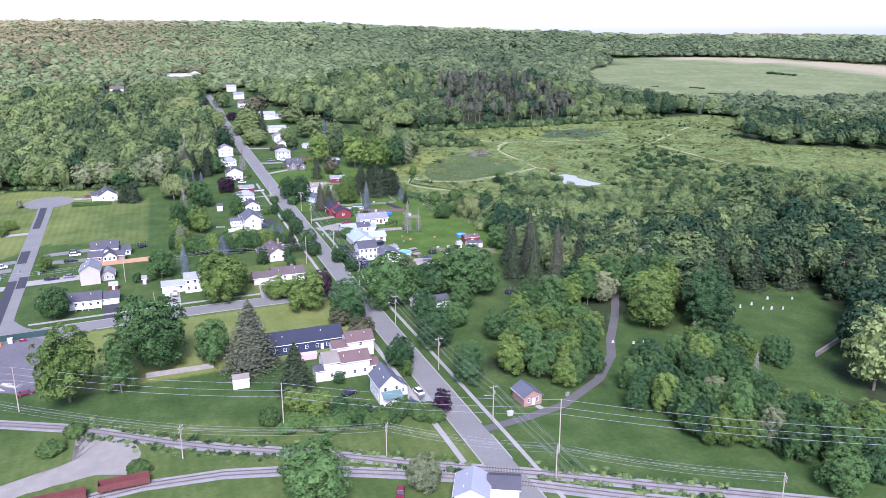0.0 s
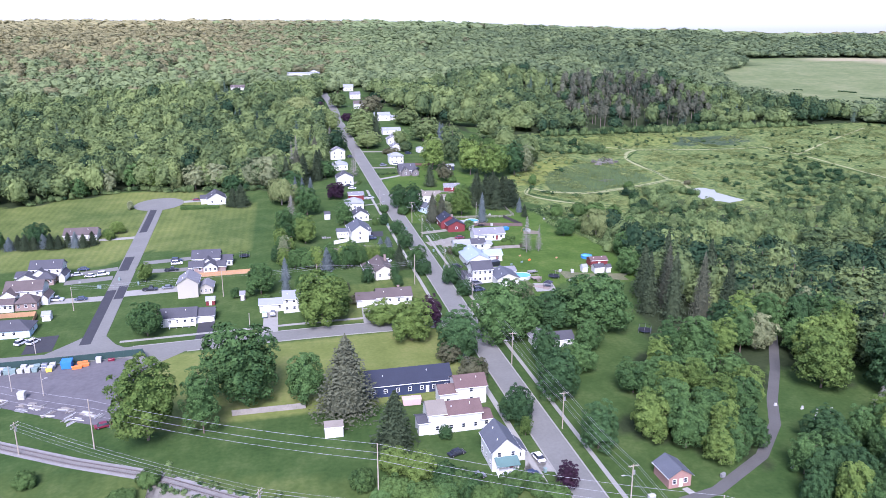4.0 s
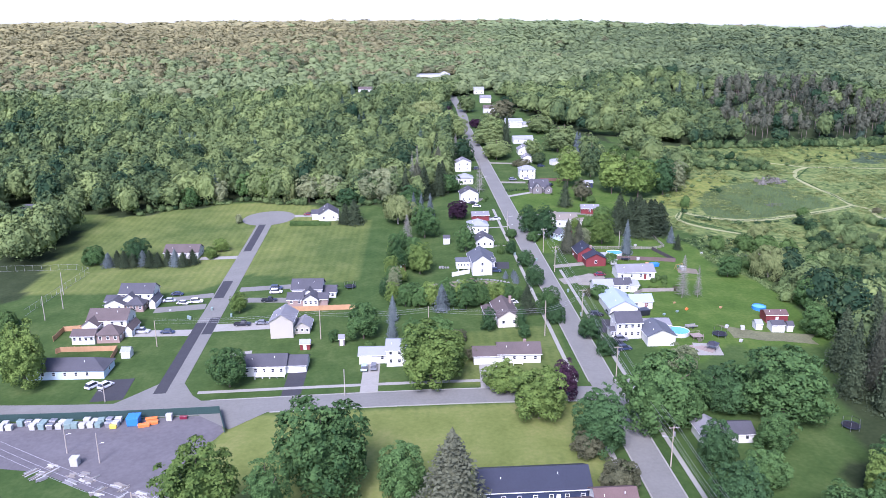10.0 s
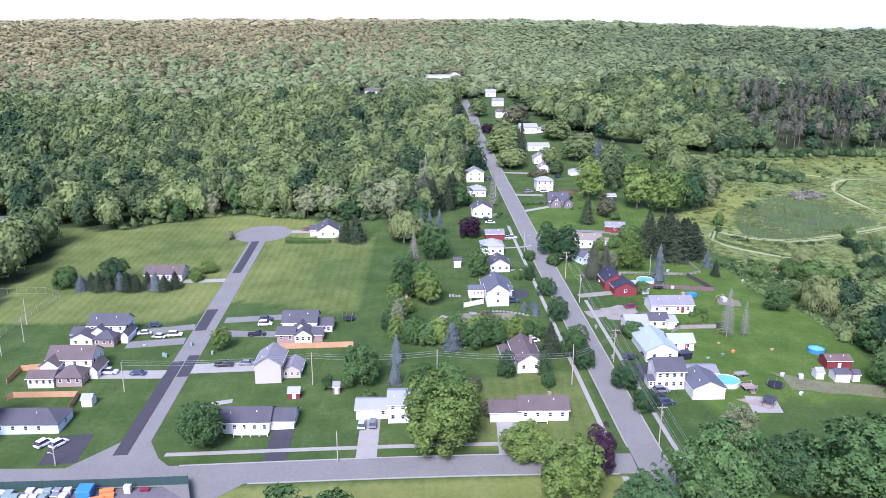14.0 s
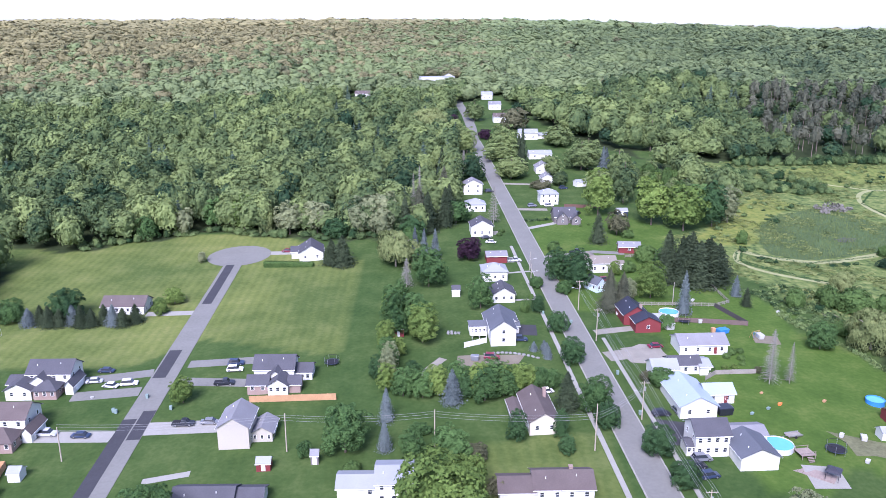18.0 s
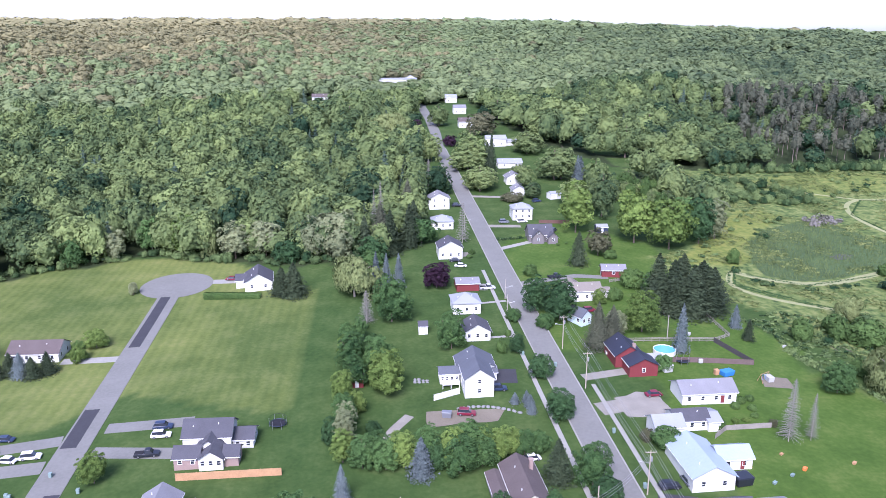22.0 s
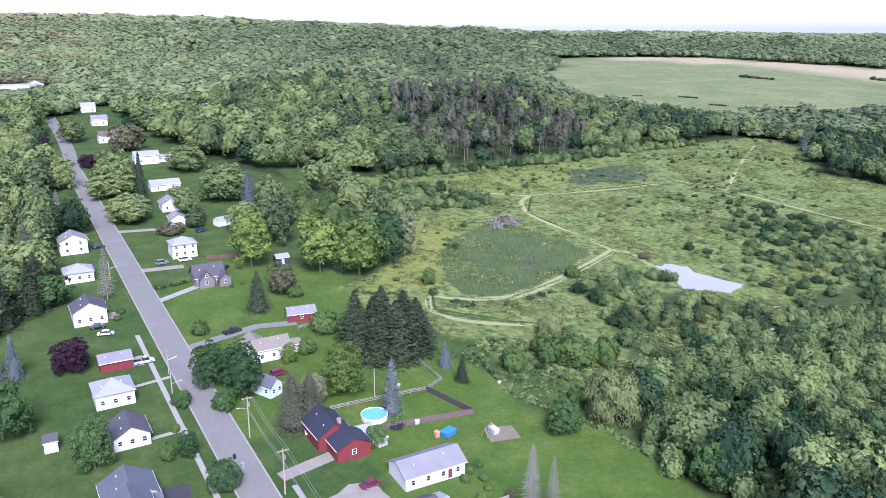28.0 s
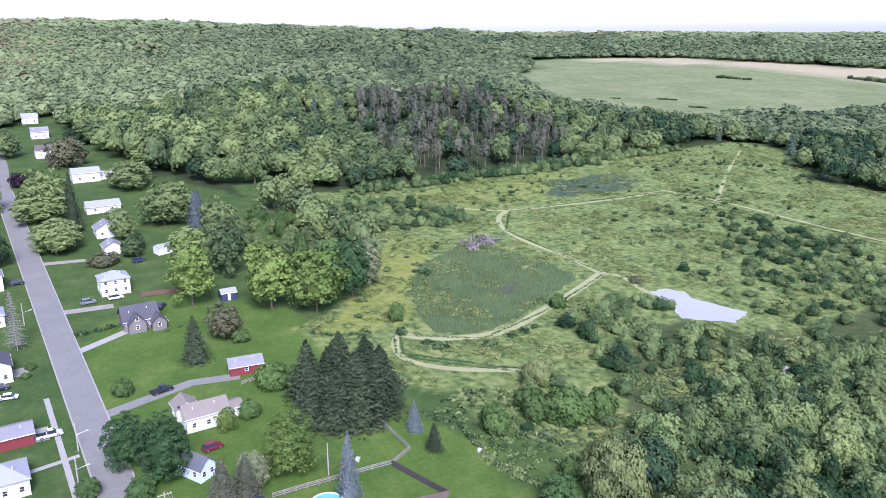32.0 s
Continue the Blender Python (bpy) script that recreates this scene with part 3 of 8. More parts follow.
ribbon("cemetery_drive", [(71, 168), (84, 170), (96, 173), (114, 184), (126, 197), (133, 209), (145, 226), (160, 250)], 2.9, material("dark gravel", (0.1, 0.098, 0.09), 0.95, 0.2, 3, 0.2, 0.4), 0.06, label="gravel drive to the burial ground", category="driveway")
patch("parking_lot", [(-130, 276), (-44, 276), (-40, 267), (-46, 252), (-42, 243), (-44, 231), (-60, 240), (-80, 252), (-130, 262)], material("worn asphalt", (0.12, 0.113, 0.118), 0.9, 0.3, 0.8, 0.12, 0.3), 0.05, "worn asphalt storage yard", "yard")

ribbon("hut_path", [(89.2, 175.2), (90.2, 172.2), (91, 170.8)], 1.6, concrete, 0.05, label="short concrete path to the brick hut", category="path")

# ---- railway ----
RAILS = (([(-110, 252), (-50, 216), (-31, 206), (-7, 189), (6, 181), (27, 170.5), (49, 158), (75, 145.5), (97, 133.5), (114, 124.5), (190, 84)]),
         ([(-60, 167), (-28, 170.5), (-13, 171.5), (5, 169.5), (23, 164.5), (43, 156), (62, 147.5), (90, 131), (118, 116)]))
for pts in RAILS:
    ribbon("track_bed", pts, 4.2, ballast, 0.06, label="grey ballast bed of a railway", category="railway bed")
    line = []
    for a, b in zip(pts, pts[1:]):
        a, b = Vector(a), Vector(b)
        k = max(1, int((b - a).length / 2))
        line += [a.lerp(b, i / k) for i in range(k)]
    track = new("railway_track")
    tagged(track, "rusty railway track on grey ballast", "railway", kind="structure")
    for off in (-0.75, 0.75):
        q = []
        for i, v in enumerate(line):
            d = (line[min(i + 1, len(line) - 1)] - line[max(0, i - 1)]).normalized()
            q.append((v.x - d.y * off, v.y + d.x * off))
        ribbon("rail", q, 0.16, rail_steel, 0.14, 0.1).parent = track
    bm = bmesh.new()
    for i in range(0, len(line) - 1):
        d = (line[i + 1] - line[i])
        for f in (0.0, 0.33, 0.66):
            v = line[i] + d * f
            m = pose(v.x, v.y, float(land(v.x, v.y)) + 0.12, 0, 0, math.degrees(math.atan2(d.y, d.x)))
            vs = box(bm, -0.12, -1.3, 0, 0.12, 1.3, 0.08)
            for w in vs:
                w.co = m @ w.co
    sl = part("sleeper", bm, wood_grey, track)
    tagged(sl, kind="stuff")
patch("gravel_track", [(-62, 178), (-42, 183), (-28, 190), (-22, 199), (-30, 205), (-27, 205), (-17, 197), (-13, 186), (-17, 178), (-24, 181), (-45, 176)], gravel, 0.05, "patchy gravel beside the railway", "ground", wobble=0.2)

# ---- trees ----
ICO = bmesh.new()
bmesh.ops.create_icosphere(ICO, subdivisions=1, radius=1)
ICO_V = np.array([v.co[:] for v in ICO.verts])
ICO_F = np.array([[v.index for v in f.verts] for f in ICO.faces])
ICO.free()


def unit(v):
    return v / np.maximum(np.linalg.norm(v, axis=-1, keepdims=True), 1e-6)


def leaf_tris(p, nrm, size, r, squash=0.42, loose=0.5, big=1.0):
    """One small pointed leaf spray at each point, facing about nrm."""
    n = len(p)
    nrm = unit(nrm + r.normal(0, loose, (n, 3)))
    a = unit(np.cross(nrm, unit(r.normal(0, 1, (n, 3)))))
    b = np.cross(nrm, a)
    s = (size * r.uniform(0.55, 1.4, (n, 1)))
    q = np.array([1, 1, squash])
    a, b = a * q, b * q
    v = np.stack([p + a * s, p - a * s * 0.5 + b * s * 0.8, p - a * s * 0.6 - b * s * 0.75], 1).reshape(-1, 3)
    return v, np.arange(n * 3).reshape(n, 3)


BALL = bmesh.new()
bmesh.ops.create_icosphere(BALL, subdivisions=2, radius=1)
BALL_V = np.array([v.co[:] for v in BALL.verts])
BALL_F = np.array([[v.index for v in f.verts] for f in BALL.faces])
BALL.free()


def broad_crown(seed, clusters=60, leaves=4200, size=0.055, low=0.12, core=0.72, droop=0.0, squash=0.5, loose=0.35, lumpy=0.36, ball=True):
    """Leaves and inner mass of a broad crown, 1 wide in radius and 1 high: tufts of leaves on the boughs of an uneven dome."""
    r = np.random.default_rng(seed)
    boughs = unit(r.normal(0, 1, (13, 3)) + [0, 0, 0.3])
    reach = r.uniform(0.62, 1.0, 13)
    cz = low + (1 - low) * 0.42

    def dome(d):
        lump = (np.exp((d @ boughs.T - 1) / 0.13) * reach).max(1)
        return 1 - lumpy + lumpy * lump

    def place(d, f):
        p = d * f[:, None]
        under = np.where(d[:, 2] < 0, np.maximum(np.hypot(d[:, 0], d[:, 1]), 0.3) ** -0.6, 1.0)
        p[:, :2] *= under[:, None]
        p[:, 2] = cz + p[:, 2] * np.where(d[:, 2] > 0, 0.98 - cz, 1.25 * (cz - low))
        return p

    k = np.arange(clusters) + 0.5
    ph, th = np.arccos(1 - 1.86 * k / clusters), 2.39996 * k + r.uniform(-0.5, 0.5, clusters)
    d = np.stack([np.sin(ph) * np.cos(th), np.sin(ph) * np.sin(th), np.cos(ph)], 1)
    rad = r.uniform(0.14, 0.27, clusters) * (60 / clusters) ** 0.45
    c = place(d, dome(d) * r.uniform(0.88, 1.06, clusters) - 0.55 * rad)
    pick = r.choice(clusters, leaves, p=rad ** 2 / (rad ** 2).sum())
    nrm = unit(0.6 * d[pick] + [0, 0, 0.55] + 0.6 * r.normal(0, 1, (leaves, 3)))
    p = c[pick] + nrm * (rad[pick] * (1.1 - 0.4 * r.uniform(0, 1, leaves) ** 2))[:, None] * [1, 1, squash]
    if droop:
        p[:, 2] -= droop * r.uniform(0, 1, leaves) * np.hypot(p[:, 0], p[:, 1])
    p[:, 2] = np.clip(p[:, 2], low * 0.6, 1.04)
    deep = unit(r.normal(0, 1, (leaves // 4, 3)) + [0, 0, 0.2])
    p = np.concatenate([p, place(deep, dome(deep) * core * r.uniform(1.0, 1.18, len(deep)))])
    v, f = leaf_tris(p, np.concatenate([nrm + 0.3 * d[pick], deep]), size, r, squash, loose)
    v[:, 2] = np.clip(v[:, 2], 0.01, 1.1)
    bv, bf = (BALL_V, BALL_F) if ball else (ICO_V, ICO_F)
    return v, f, place(bv, dome(bv) * core * r.uniform(0.93, 1.07, len(bv))), bf


def spruce_crown(seed, tiers=13, per=26, size=0.095, low=0.04, thin=1.0):
    r = np.random.default_rng(seed)
    pts, nr = [], []
    for i in range(tiers):
        t = i / (tiers - 1)
        z, rad = low + (0.99 - low) * t ** 0.9, ((1 - t) ** 0.8 * thin + 0.03) * (1 + 0.16 * math.sin(i * 2.1 + seed) * (1 - t))
        k = max(5, int(per * (0.25 + rad)))
        for j in range(k):
            a = 2 * math.pi * (j + r.uniform(-0.3, 0.3)) / k + i
            for f in (1.0, 0.86, 0.7, 0.52, 0.34):
                q = rad * f * r.uniform(0.7, 1.2)
                pts.append((q * math.cos(a), q * math.sin(a), z - 0.08 * q + r.uniform(-0.022, 0.022)))
                nr.append((0.5 * math.cos(a), 0.5 * math.sin(a), 1.0))
    p, nr = np.array(pts), np.array(nr)
    v, f = leaf_tris(p, nr, size, r, 0.28)
    v[:, 2] = np.clip(v[:, 2], 0.01, 1.02)
    m = 10
    ring = [(0.62 * thin * (1 - t) ** 0.85 * math.cos(2 * math.pi * j / m), 0.62 * thin * (1 - t) ** 0.85 * math.sin(2 * math.pi * j / m), low + 0.95 * t) for t in (0, 0.35, 0.7, 0.99) for j in range(m)]
    cf = []
    for q in range(3):
        for j in range(m):
            a, b = q * m + j, q * m + (j + 1) % m
            cf += [(a, b, b + m), (a, b + m, a + m)]
    return v, f, np.array(ring), np.array(cf)


def bare_crown(seed, tiers=22):
    """Drooping bare boughs with side twigs round a thin stem."""
    r = np.random.default_rng(seed)
    v = []
    for i in range(tiers):
        t = i / tiers
        z, rad = 0.12 + 0.86 * t, 0.95 * (1 - t) ** 0.8 + 0.06
        for j in range(9):
            a = 2 * math.pi * j / 9 + i * 0.7 + r.uniform(-0.2, 0.2)
            q = rad * r.uniform(0.55, 1.1)
            c, s = math.cos(a), math.sin(a)
            tip = (q * c, q * s, z - 0.05 * q + r.uniform(-0.01, 0.02))
            v += [(0, 0, z + 0.006), (0, 0, z - 0.006), tip]
            for m in (0.35, 0.55, 0.75, 0.9):
                b = a + r.choice((-1, 1)) * 0.8
                p = (tip[0] * m, tip[1] * m, z + (tip[2] - z) * m)
                w = 0.22 * rad * (1.1 - m * 0.5)
                v += [(p[0] + 0.02 * c, p[1] + 0.02 * s, p[2]), (p[0] - 0.02 * c, p[1] - 0.02 * s, p[2]), (p[0] + w * math.cos(b), p[1] + w * math.sin(b), p[2] - 0.012)]
    stem = np.array([(0.03 * math.cos(x), 0.03 * math.sin(x), z) for z in (0.0, 0.99) for x in (0, 2.09, 4.19)])
    return np.array(v), np.arange(len(v)).reshape(-1, 3), stem, np.array([(0, 1, 4), (0, 4, 3), (1, 2, 5), (1, 5, 4), (2, 0, 3), (2, 3, 5)])


def joined(v, f, cv, cf):
    """Leaf sprays and core triangles as one set of triangles."""
    return np.concatenate([v, cv]), np.concatenate([f, cf + len(v)])


def trunk_mesh(name, mat, seed, low=0.3, thick=0.035, limbs=5, top=0.8):
    r = np.random.default_rng(seed)
    bm = bmesh.new()
    tube(bm, (0, 0, -0.04), (0, 0, low), thick * 1.4, thick, 8)
    tube(bm, (0, 0, low), (0.02, 0.01, top), thick, thick * 0.25, 6)
    for i in range(limbs):
        a = i * 2.4 + r.uniform(-0.4, 0.4)
        z = low * 0.9 + (top - low) * 0.6 * i / max(1, limbs)
        tube(bm, (0, 0, z), (0.55 * math.cos(a), 0.55 * math.sin(a), z + 0.22), thick * 0.5, thick * 0.12, 5)
    me = bpy.data.meshes.new(name)
    bm.to_mesh(me)
    bm.free()
    me.materials.append(mat)
    return me


KINDS = {
    "maple": (MAPLE, "broad", "full-crowned green broad-leaved tree"), "lime": (LIME, "broad", "bright yellow-green broad-leaved tree"),
    "deep": (DEEP, "dense", "dense dark green broad-leaved tree"), "greyl": (GREYL, "broad", "pale grey-green broad-leaved tree"),
    "grey": (MAPLE, "broad", "broad green tree beside the railway"), "purple": (PURPLE, "broad", "dark purple-leaved ornamental tree"),
    "russet": (RUSSET, "broad", "russet-brown leaved small tree"), "spruce": (SPRUCE, "spruce", "tall dark green spruce"),
    "bluesp": (BLUESP, "spruce", "slender grey-blue spruce"), "brownsp": (BROWNSP, "spruce", "large browning spruce with drooping boughs"),
    "dead": (TWIGS, "sparse", "thin half-bare conifer with grey twigs"), "willow": (WILLOWL, "willow", "pale weeping willow with drooping boughs"),
    "shrub": (SHRUB, "bush", "rounded green bush")}
SHAPES = {"broad": 3, "dense": 2, "spruce": 4, "sparse": 2, "willow": 2, "bush": 3}
CROWNS = {}


def crown_mesh(kind, k, lite=False, wide=0.4):
    mat, shape, _ = KINDS[kind]
    if (kind, k, lite, wide) in CROWNS:
        return CROWNS[kind, k, lite, wide]
    if shape == "broad":
        data = broad_crown(100 + k, 54 if lite else 100, 2200 if lite else 6800, 0.07 if lite else 0.04, 0.0, 0.62, squash=0.85 * wide, loose=0.5, lumpy=0.42)
    elif shape == "dense":
        data = broad_crown(200 + k, 54 if lite else 100, 2200 if lite else 6800, 0.07 if lite else 0.04, 0.0, 0.66, squash=0.85 * wide, loose=0.45, lumpy=0.26)
    elif shape == "willow":
        v, f, cv, cf = broad_crown(300 + k, 60, 7000, 0.042, 0.06, 0.6, 0.1, squash=0.55, lumpy=0.5)
        c = v.reshape(-1, 3, 3).mean(1, keepdims=True)
        v = ((v.reshape(-1, 3, 3) - c) * [0.7, 0.7, 1.6] + c).reshape(-1, 3)
        data = (v, f, cv, cf)
    elif shape == "bush":
        data = broad_crown(400 + k, 40, 2600, 0.07, 0.0, 0.78, 0, 0.7, lumpy=0.2)
    elif shape == "spruce":
        data = spruce_crown(500 + k, 26, 52, 0.055, 0.1) if kind == "brownsp" else spruce_crown(500 + k, 20, 30, 0.085)
    else:
        data = bare_crown(600 + k)
    v, f = joined(*data)
    trunk = trunk_mesh(kind + "_trunk", bark_pale if kind in ("dead", "willow") else bark, k, 0.06 if shape in ("spruce", "sparse") else 0.22, 0.03, 0 if shape in ("spruce", "sparse") else 5, 0.95 if shape in ("spruce", "sparse") else 0.75)
    CROWNS[kind, k, lite, wide] = (mesh_np(kind + "_crown", v, f, mat), trunk)
    return CROWNS[kind, k, lite, wide]


TREE_COUNT = [0]
FAR_TREES = []
FAR_LEAN = {"lime": 0.4, "maple": 0.08, "deep": -0.32, "greyl": 0.34}


def tree(kind, x, y, h, r, where=""):
    mat, shape, label = KINDS[kind]
    TREE_COUNT[0] += 1
    i = TREE_COUNT[0]
    full = {"broad": 1.16, "dense": 1.1}.get(shape, 1.0)
    r, h = r * full, h * (1 + 0.35 * (full - 1))
    if kind in FAR_LEAN and h > 4 and (y > 520 or x > 175 or (x > 140 and 255 < y < 330)):
        FAR_TREES.append((x, y, h, r, FAR_LEAN[kind]))
        return None
    wide = min((0.24, 0.32, 0.42, 0.55, 0.75), key=lambda a: abs(a - r / h)) if shape in ("broad", "dense") else 0.4
    crown, trunk = crown_mesh(kind, i % SHAPES[shape], y > 480 or x > 200, wide)
    name = {"bush": "shrub", "spruce": "spruce_tree", "sparse": "bare_conifer", "willow": "willow_tree"}.get(shape, "broadleaf_tree")
    ob = new(name)
    ob.matrix_basis = Matrix.Translation((x, y, float(land(x, y)) - 0.15)) @ Matrix.Rotation(i * 1.7, 4, "Z") @ Matrix.Diagonal((r, r * (0.92 + 0.16 * ((i * 37) % 10) / 10), h, 1))
    share("trunk", trunk, ob)
    share("crown", crown, ob)
    size = "young " if h < 7 and shape != "bush" else "tall " if h > 18 and "tall" not in label else ""
    return tagged(ob, size + label + (where or " on a lawn"), "shrub" if shape == "bush" else "tree")


def fill(poly, spacing, seed, density=1.0, clump=0.0):
    """Jittered points in a polygon."""
    r = np.random.default_rng(seed)
    xs, ys = [q[0] for q in poly], [q[1] for q in poly]
    X, Y = np.meshgrid(np.arange(min(xs), max(xs), spacing), np.arange(min(ys), max(ys), spacing))
    X = X.ravel() + r.uniform(-0.45, 0.45, X.size) * spacing
    Y = Y.ravel() + r.uniform(-0.45, 0.45, Y.size) * spacing
    keep = inside(X, Y, poly) & (r.uniform(0, 1, X.size) < density)
    if clump:
        nz = np.array([noise.noise(Vector((x * clump, y * clump, seed))) for x, y in zip(X, Y)])
        keep &= nz > 0.0
    return X[keep], Y[keep]


def scatter(name, X, Y, H, R, templates, mat, label, category, lean=0.0, spread=1.0):
    """Many crowns at the given places, joined into one mesh."""
    r = np.random.default_rng(len(X))
    X, Y, H, R = (np.asarray(q, float) for q in (X, Y, H, R))
    which = r.integers(0, len(templates), len(X))
    vs, fs, ts, base = [], [], [], 0
    Z = land(X, Y)
    field = np.array([noise.noise(Vector((x * 0.012, y * 0.008, 3.3))) + 0.7 * noise.noise(Vector((x * 0.04, y * 0.03, 8.1))) for x, y in zip(X, Y)])
    hue = np.clip(0.5 + spread * (0.29 * r.normal(0, 1, len(X)) + 0.5 * field) + lean, 0, 1.35)
    for t, (v, f) in enumerate(templates):
        k = np.nonzero(which == t)[0]
        if not len(k):
            continue
        a = r.uniform(0, 2 * math.pi, len(k))
        c, s = np.cos(a)[:, None], np.sin(a)[:, None]
        px = (v[:, 0] * c - v[:, 1] * s) * R[k][:, None] + X[k][:, None]
        py = (v[:, 0] * s + v[:, 1] * c) * R[k][:, None] + Y[k][:, None]
        pz = v[:, 2] * H[k][:, None] + Z[k][:, None] - 0.2
        vs.append(np.stack([px, py, pz], -1).reshape(-1, 3))
        fs.append((f[None] + (np.arange(len(k)) * len(v))[:, None, None] + base).reshape(-1, 3))
        ts.append(np.repeat(hue[k], len(v)))
        base += len(k) * len(v)
    me = mesh_np(name, np.concatenate(vs), np.concatenate(fs), mat)
    tint = me.attributes.new("tint", "FLOAT", "POINT")
    tint.data.foreach_set("value", np.concatenate(ts).astype(np.float32))
    return tagged(new(name, me), label, category, kind="stuff")


# woodland in rings round the village: nearer trees carry more leaves
def template(shape, seed, lobes, leaves, size, low=0.1, squash=0.42, core=0.76, lumpy=0.3, ball=True):
    if shape == "b":
        return joined(*broad_crown(seed, lobes, leaves, size, low, core, squash=squash, loose=0.3, lumpy=lumpy, ball=ball))
    return joined(*spruce_crown(seed, lobes, leaves, size))


MIDT = [template("b", 20 + i, 44, 800, 0.09, 0.12) for i in range(8)]
MID2 = [template("b", 30 + i, 26, 270, 0.14, 0.2, 0.42, 0.8) for i in range(7)]
FART = [template("b", 40 + i, 16, 110, 0.165, 0.06, 0.42, 0.86) for i in range(6)]
DISTT = [template("b", 50 + i, 9, 34, 0.22, 0.06, 0.42, 0.88, 0.26, False) for i in range(5)]
HAZET = [template("b", 60 + i, 6, 9, 0.36, 0.1, 0.42, 1.0, 0.2, False) for i in range(4)]
PINET = [template("b", 70 + i, 18, 260, 0.15, 0.34, 0.15, 0.62) for i in range(4)]
POLE = [np.array([(0.06 * (1 - 0.6 * t) * math.cos(a), 0.06 * (1 - 0.6 * t) * math.sin(a), 0.85 * t) for t in (0, 1) for a in (0, 2.09, 4.19)])]
POLET = [(POLE[0], np.array([(0, 1, 4), (0, 4, 3), (1, 2, 5), (1, 5, 4), (2, 0, 3), (2, 3, 5)]))]
MIDS = [template("s", 80 + i, 9, 13, 0.17) for i in range(3)]


def ring_points(r0, r1, spacing, seed, left=35, span=101):
    r = np.random.default_rng(seed)
    out = []
    rad = r0
    while rad < r1:
        n = int(rad * radians(span) / spacing)
        a = radians(90 + left) - radians(span) * (np.arange(n) + r.uniform(-0.4, 0.4, n)) / n
        q = rad + r.uniform(-0.45, 0.45, n) * spacing
        out.append(np.stack([30 + q * np.cos(a), 200 + q * np.sin(a)], 1))
        rad += spacing * 0.9
    p = np.concatenate(out)
    keep = ~open_ground(p[:, 0], p[:, 1])
    return p[keep, 0], p[keep, 1]


PINE_STAND = [(248, 648), (275, 640), (345, 650), (385, 690), (372, 800), (290, 820), (240, 740)]
for k, (r0, r1, gap, tmpl) in enumerate(((150, 420, 10.6, MIDT), (420, 680, 11.0, MID2), (680, 1250, 12.5, FART), (1250, 2100, 17.0, DISTT), (2100, 4600, 31.0, HAZET))):
    X, Y = ring_points(r0, r1, gap, 11 + k, *((42, 145) if k < 2 else (35, 101)))
    q = np.random.default_rng(31 + k)
    pine = inside(X, Y, PINE_STAND) & (q.uniform(0, 1, len(X)) < 0.78)
    conifer = (q.uniform(0, 1, len(X)) < 0.07) & (k < 2)
    b = ~pine & ~conifer
    swell = np.array([noise.noise(Vector((x * 0.017, y * 0.012, 1.7))) for x, y in zip(X[b], Y[b])])
    H = ((17.5 if k < 2 else 15.0) + 9.0 * swell) * q.uniform(0.8, 1.2, b.sum())
    R = np.minimum(gap, 25) * (q.uniform(0.5, 0.82, b.sum()) + (0.0 if k < 2 else 0.1)) * (1 + 0.3 * swell)
    H = H * np.where(inside(X[b], Y[b], [(-66, 760), (-30, 760), (-26, 890), (-70, 890)]) | inside(X[b], Y[b], [(0, 880), (38, 880), (48, 1020), (-12, 1020)]), 0.42, 1.0)
    # hue lean paints haze into far rings, low sun into far-left hills
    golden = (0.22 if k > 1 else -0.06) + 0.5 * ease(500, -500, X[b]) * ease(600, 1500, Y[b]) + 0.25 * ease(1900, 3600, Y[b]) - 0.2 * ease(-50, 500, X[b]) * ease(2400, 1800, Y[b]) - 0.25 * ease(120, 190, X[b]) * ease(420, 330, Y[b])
    sunlit = golden + q.normal(0, 0.12, b.sum()) > (0.47 if k > 1 else 9)
    # far rings: haze-coloured leaves, and tint spread narrowed for haze
    for sel, mat, shift in ((~sunlit, WOODF if k > 1 else WOODL, golden), (sunlit, WOODG, golden - 0.6)):
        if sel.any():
            scatter("woodland", X[b][sel], Y[b][sel], H[sel], R[sel], tmpl, mat, "dense mixed broad-leaved woodland on rolling hills" if mat is not WOODG else "broad-leaved woodland on far hills with golden sunlight painted in", "woodland", shift[sel], (0.8, 0.7, 0.5, 0.4, 0.3)[k])
    if conifer.any():
        scatter("conifer_woodland", X[conifer], Y[conifer], q.uniform(11, 17, conifer.sum()), q.uniform(2.8, 4.4, conifer.sum()), MIDS, WOODS, "dark conifers scattered through the woodland", "woodland")
    if pine.any():
        ph, pr = q.uniform(17, 23, pine.sum()), q.uniform(2.4, 4.2, pine.sum())
        scatter("pine_stand", X[pine], Y[pine], ph, pr, PINET if k < 2 else tmpl, PINE, "stand of tall brownish pines at the meadow's edge", "woodland")
        scatter("pine_trunks", X[pine], Y[pine], ph, pr, POLET, pine_bark, "tall bare reddish trunks of a pine stand", "woodland")

# ---- houses ----
PIECES = {}


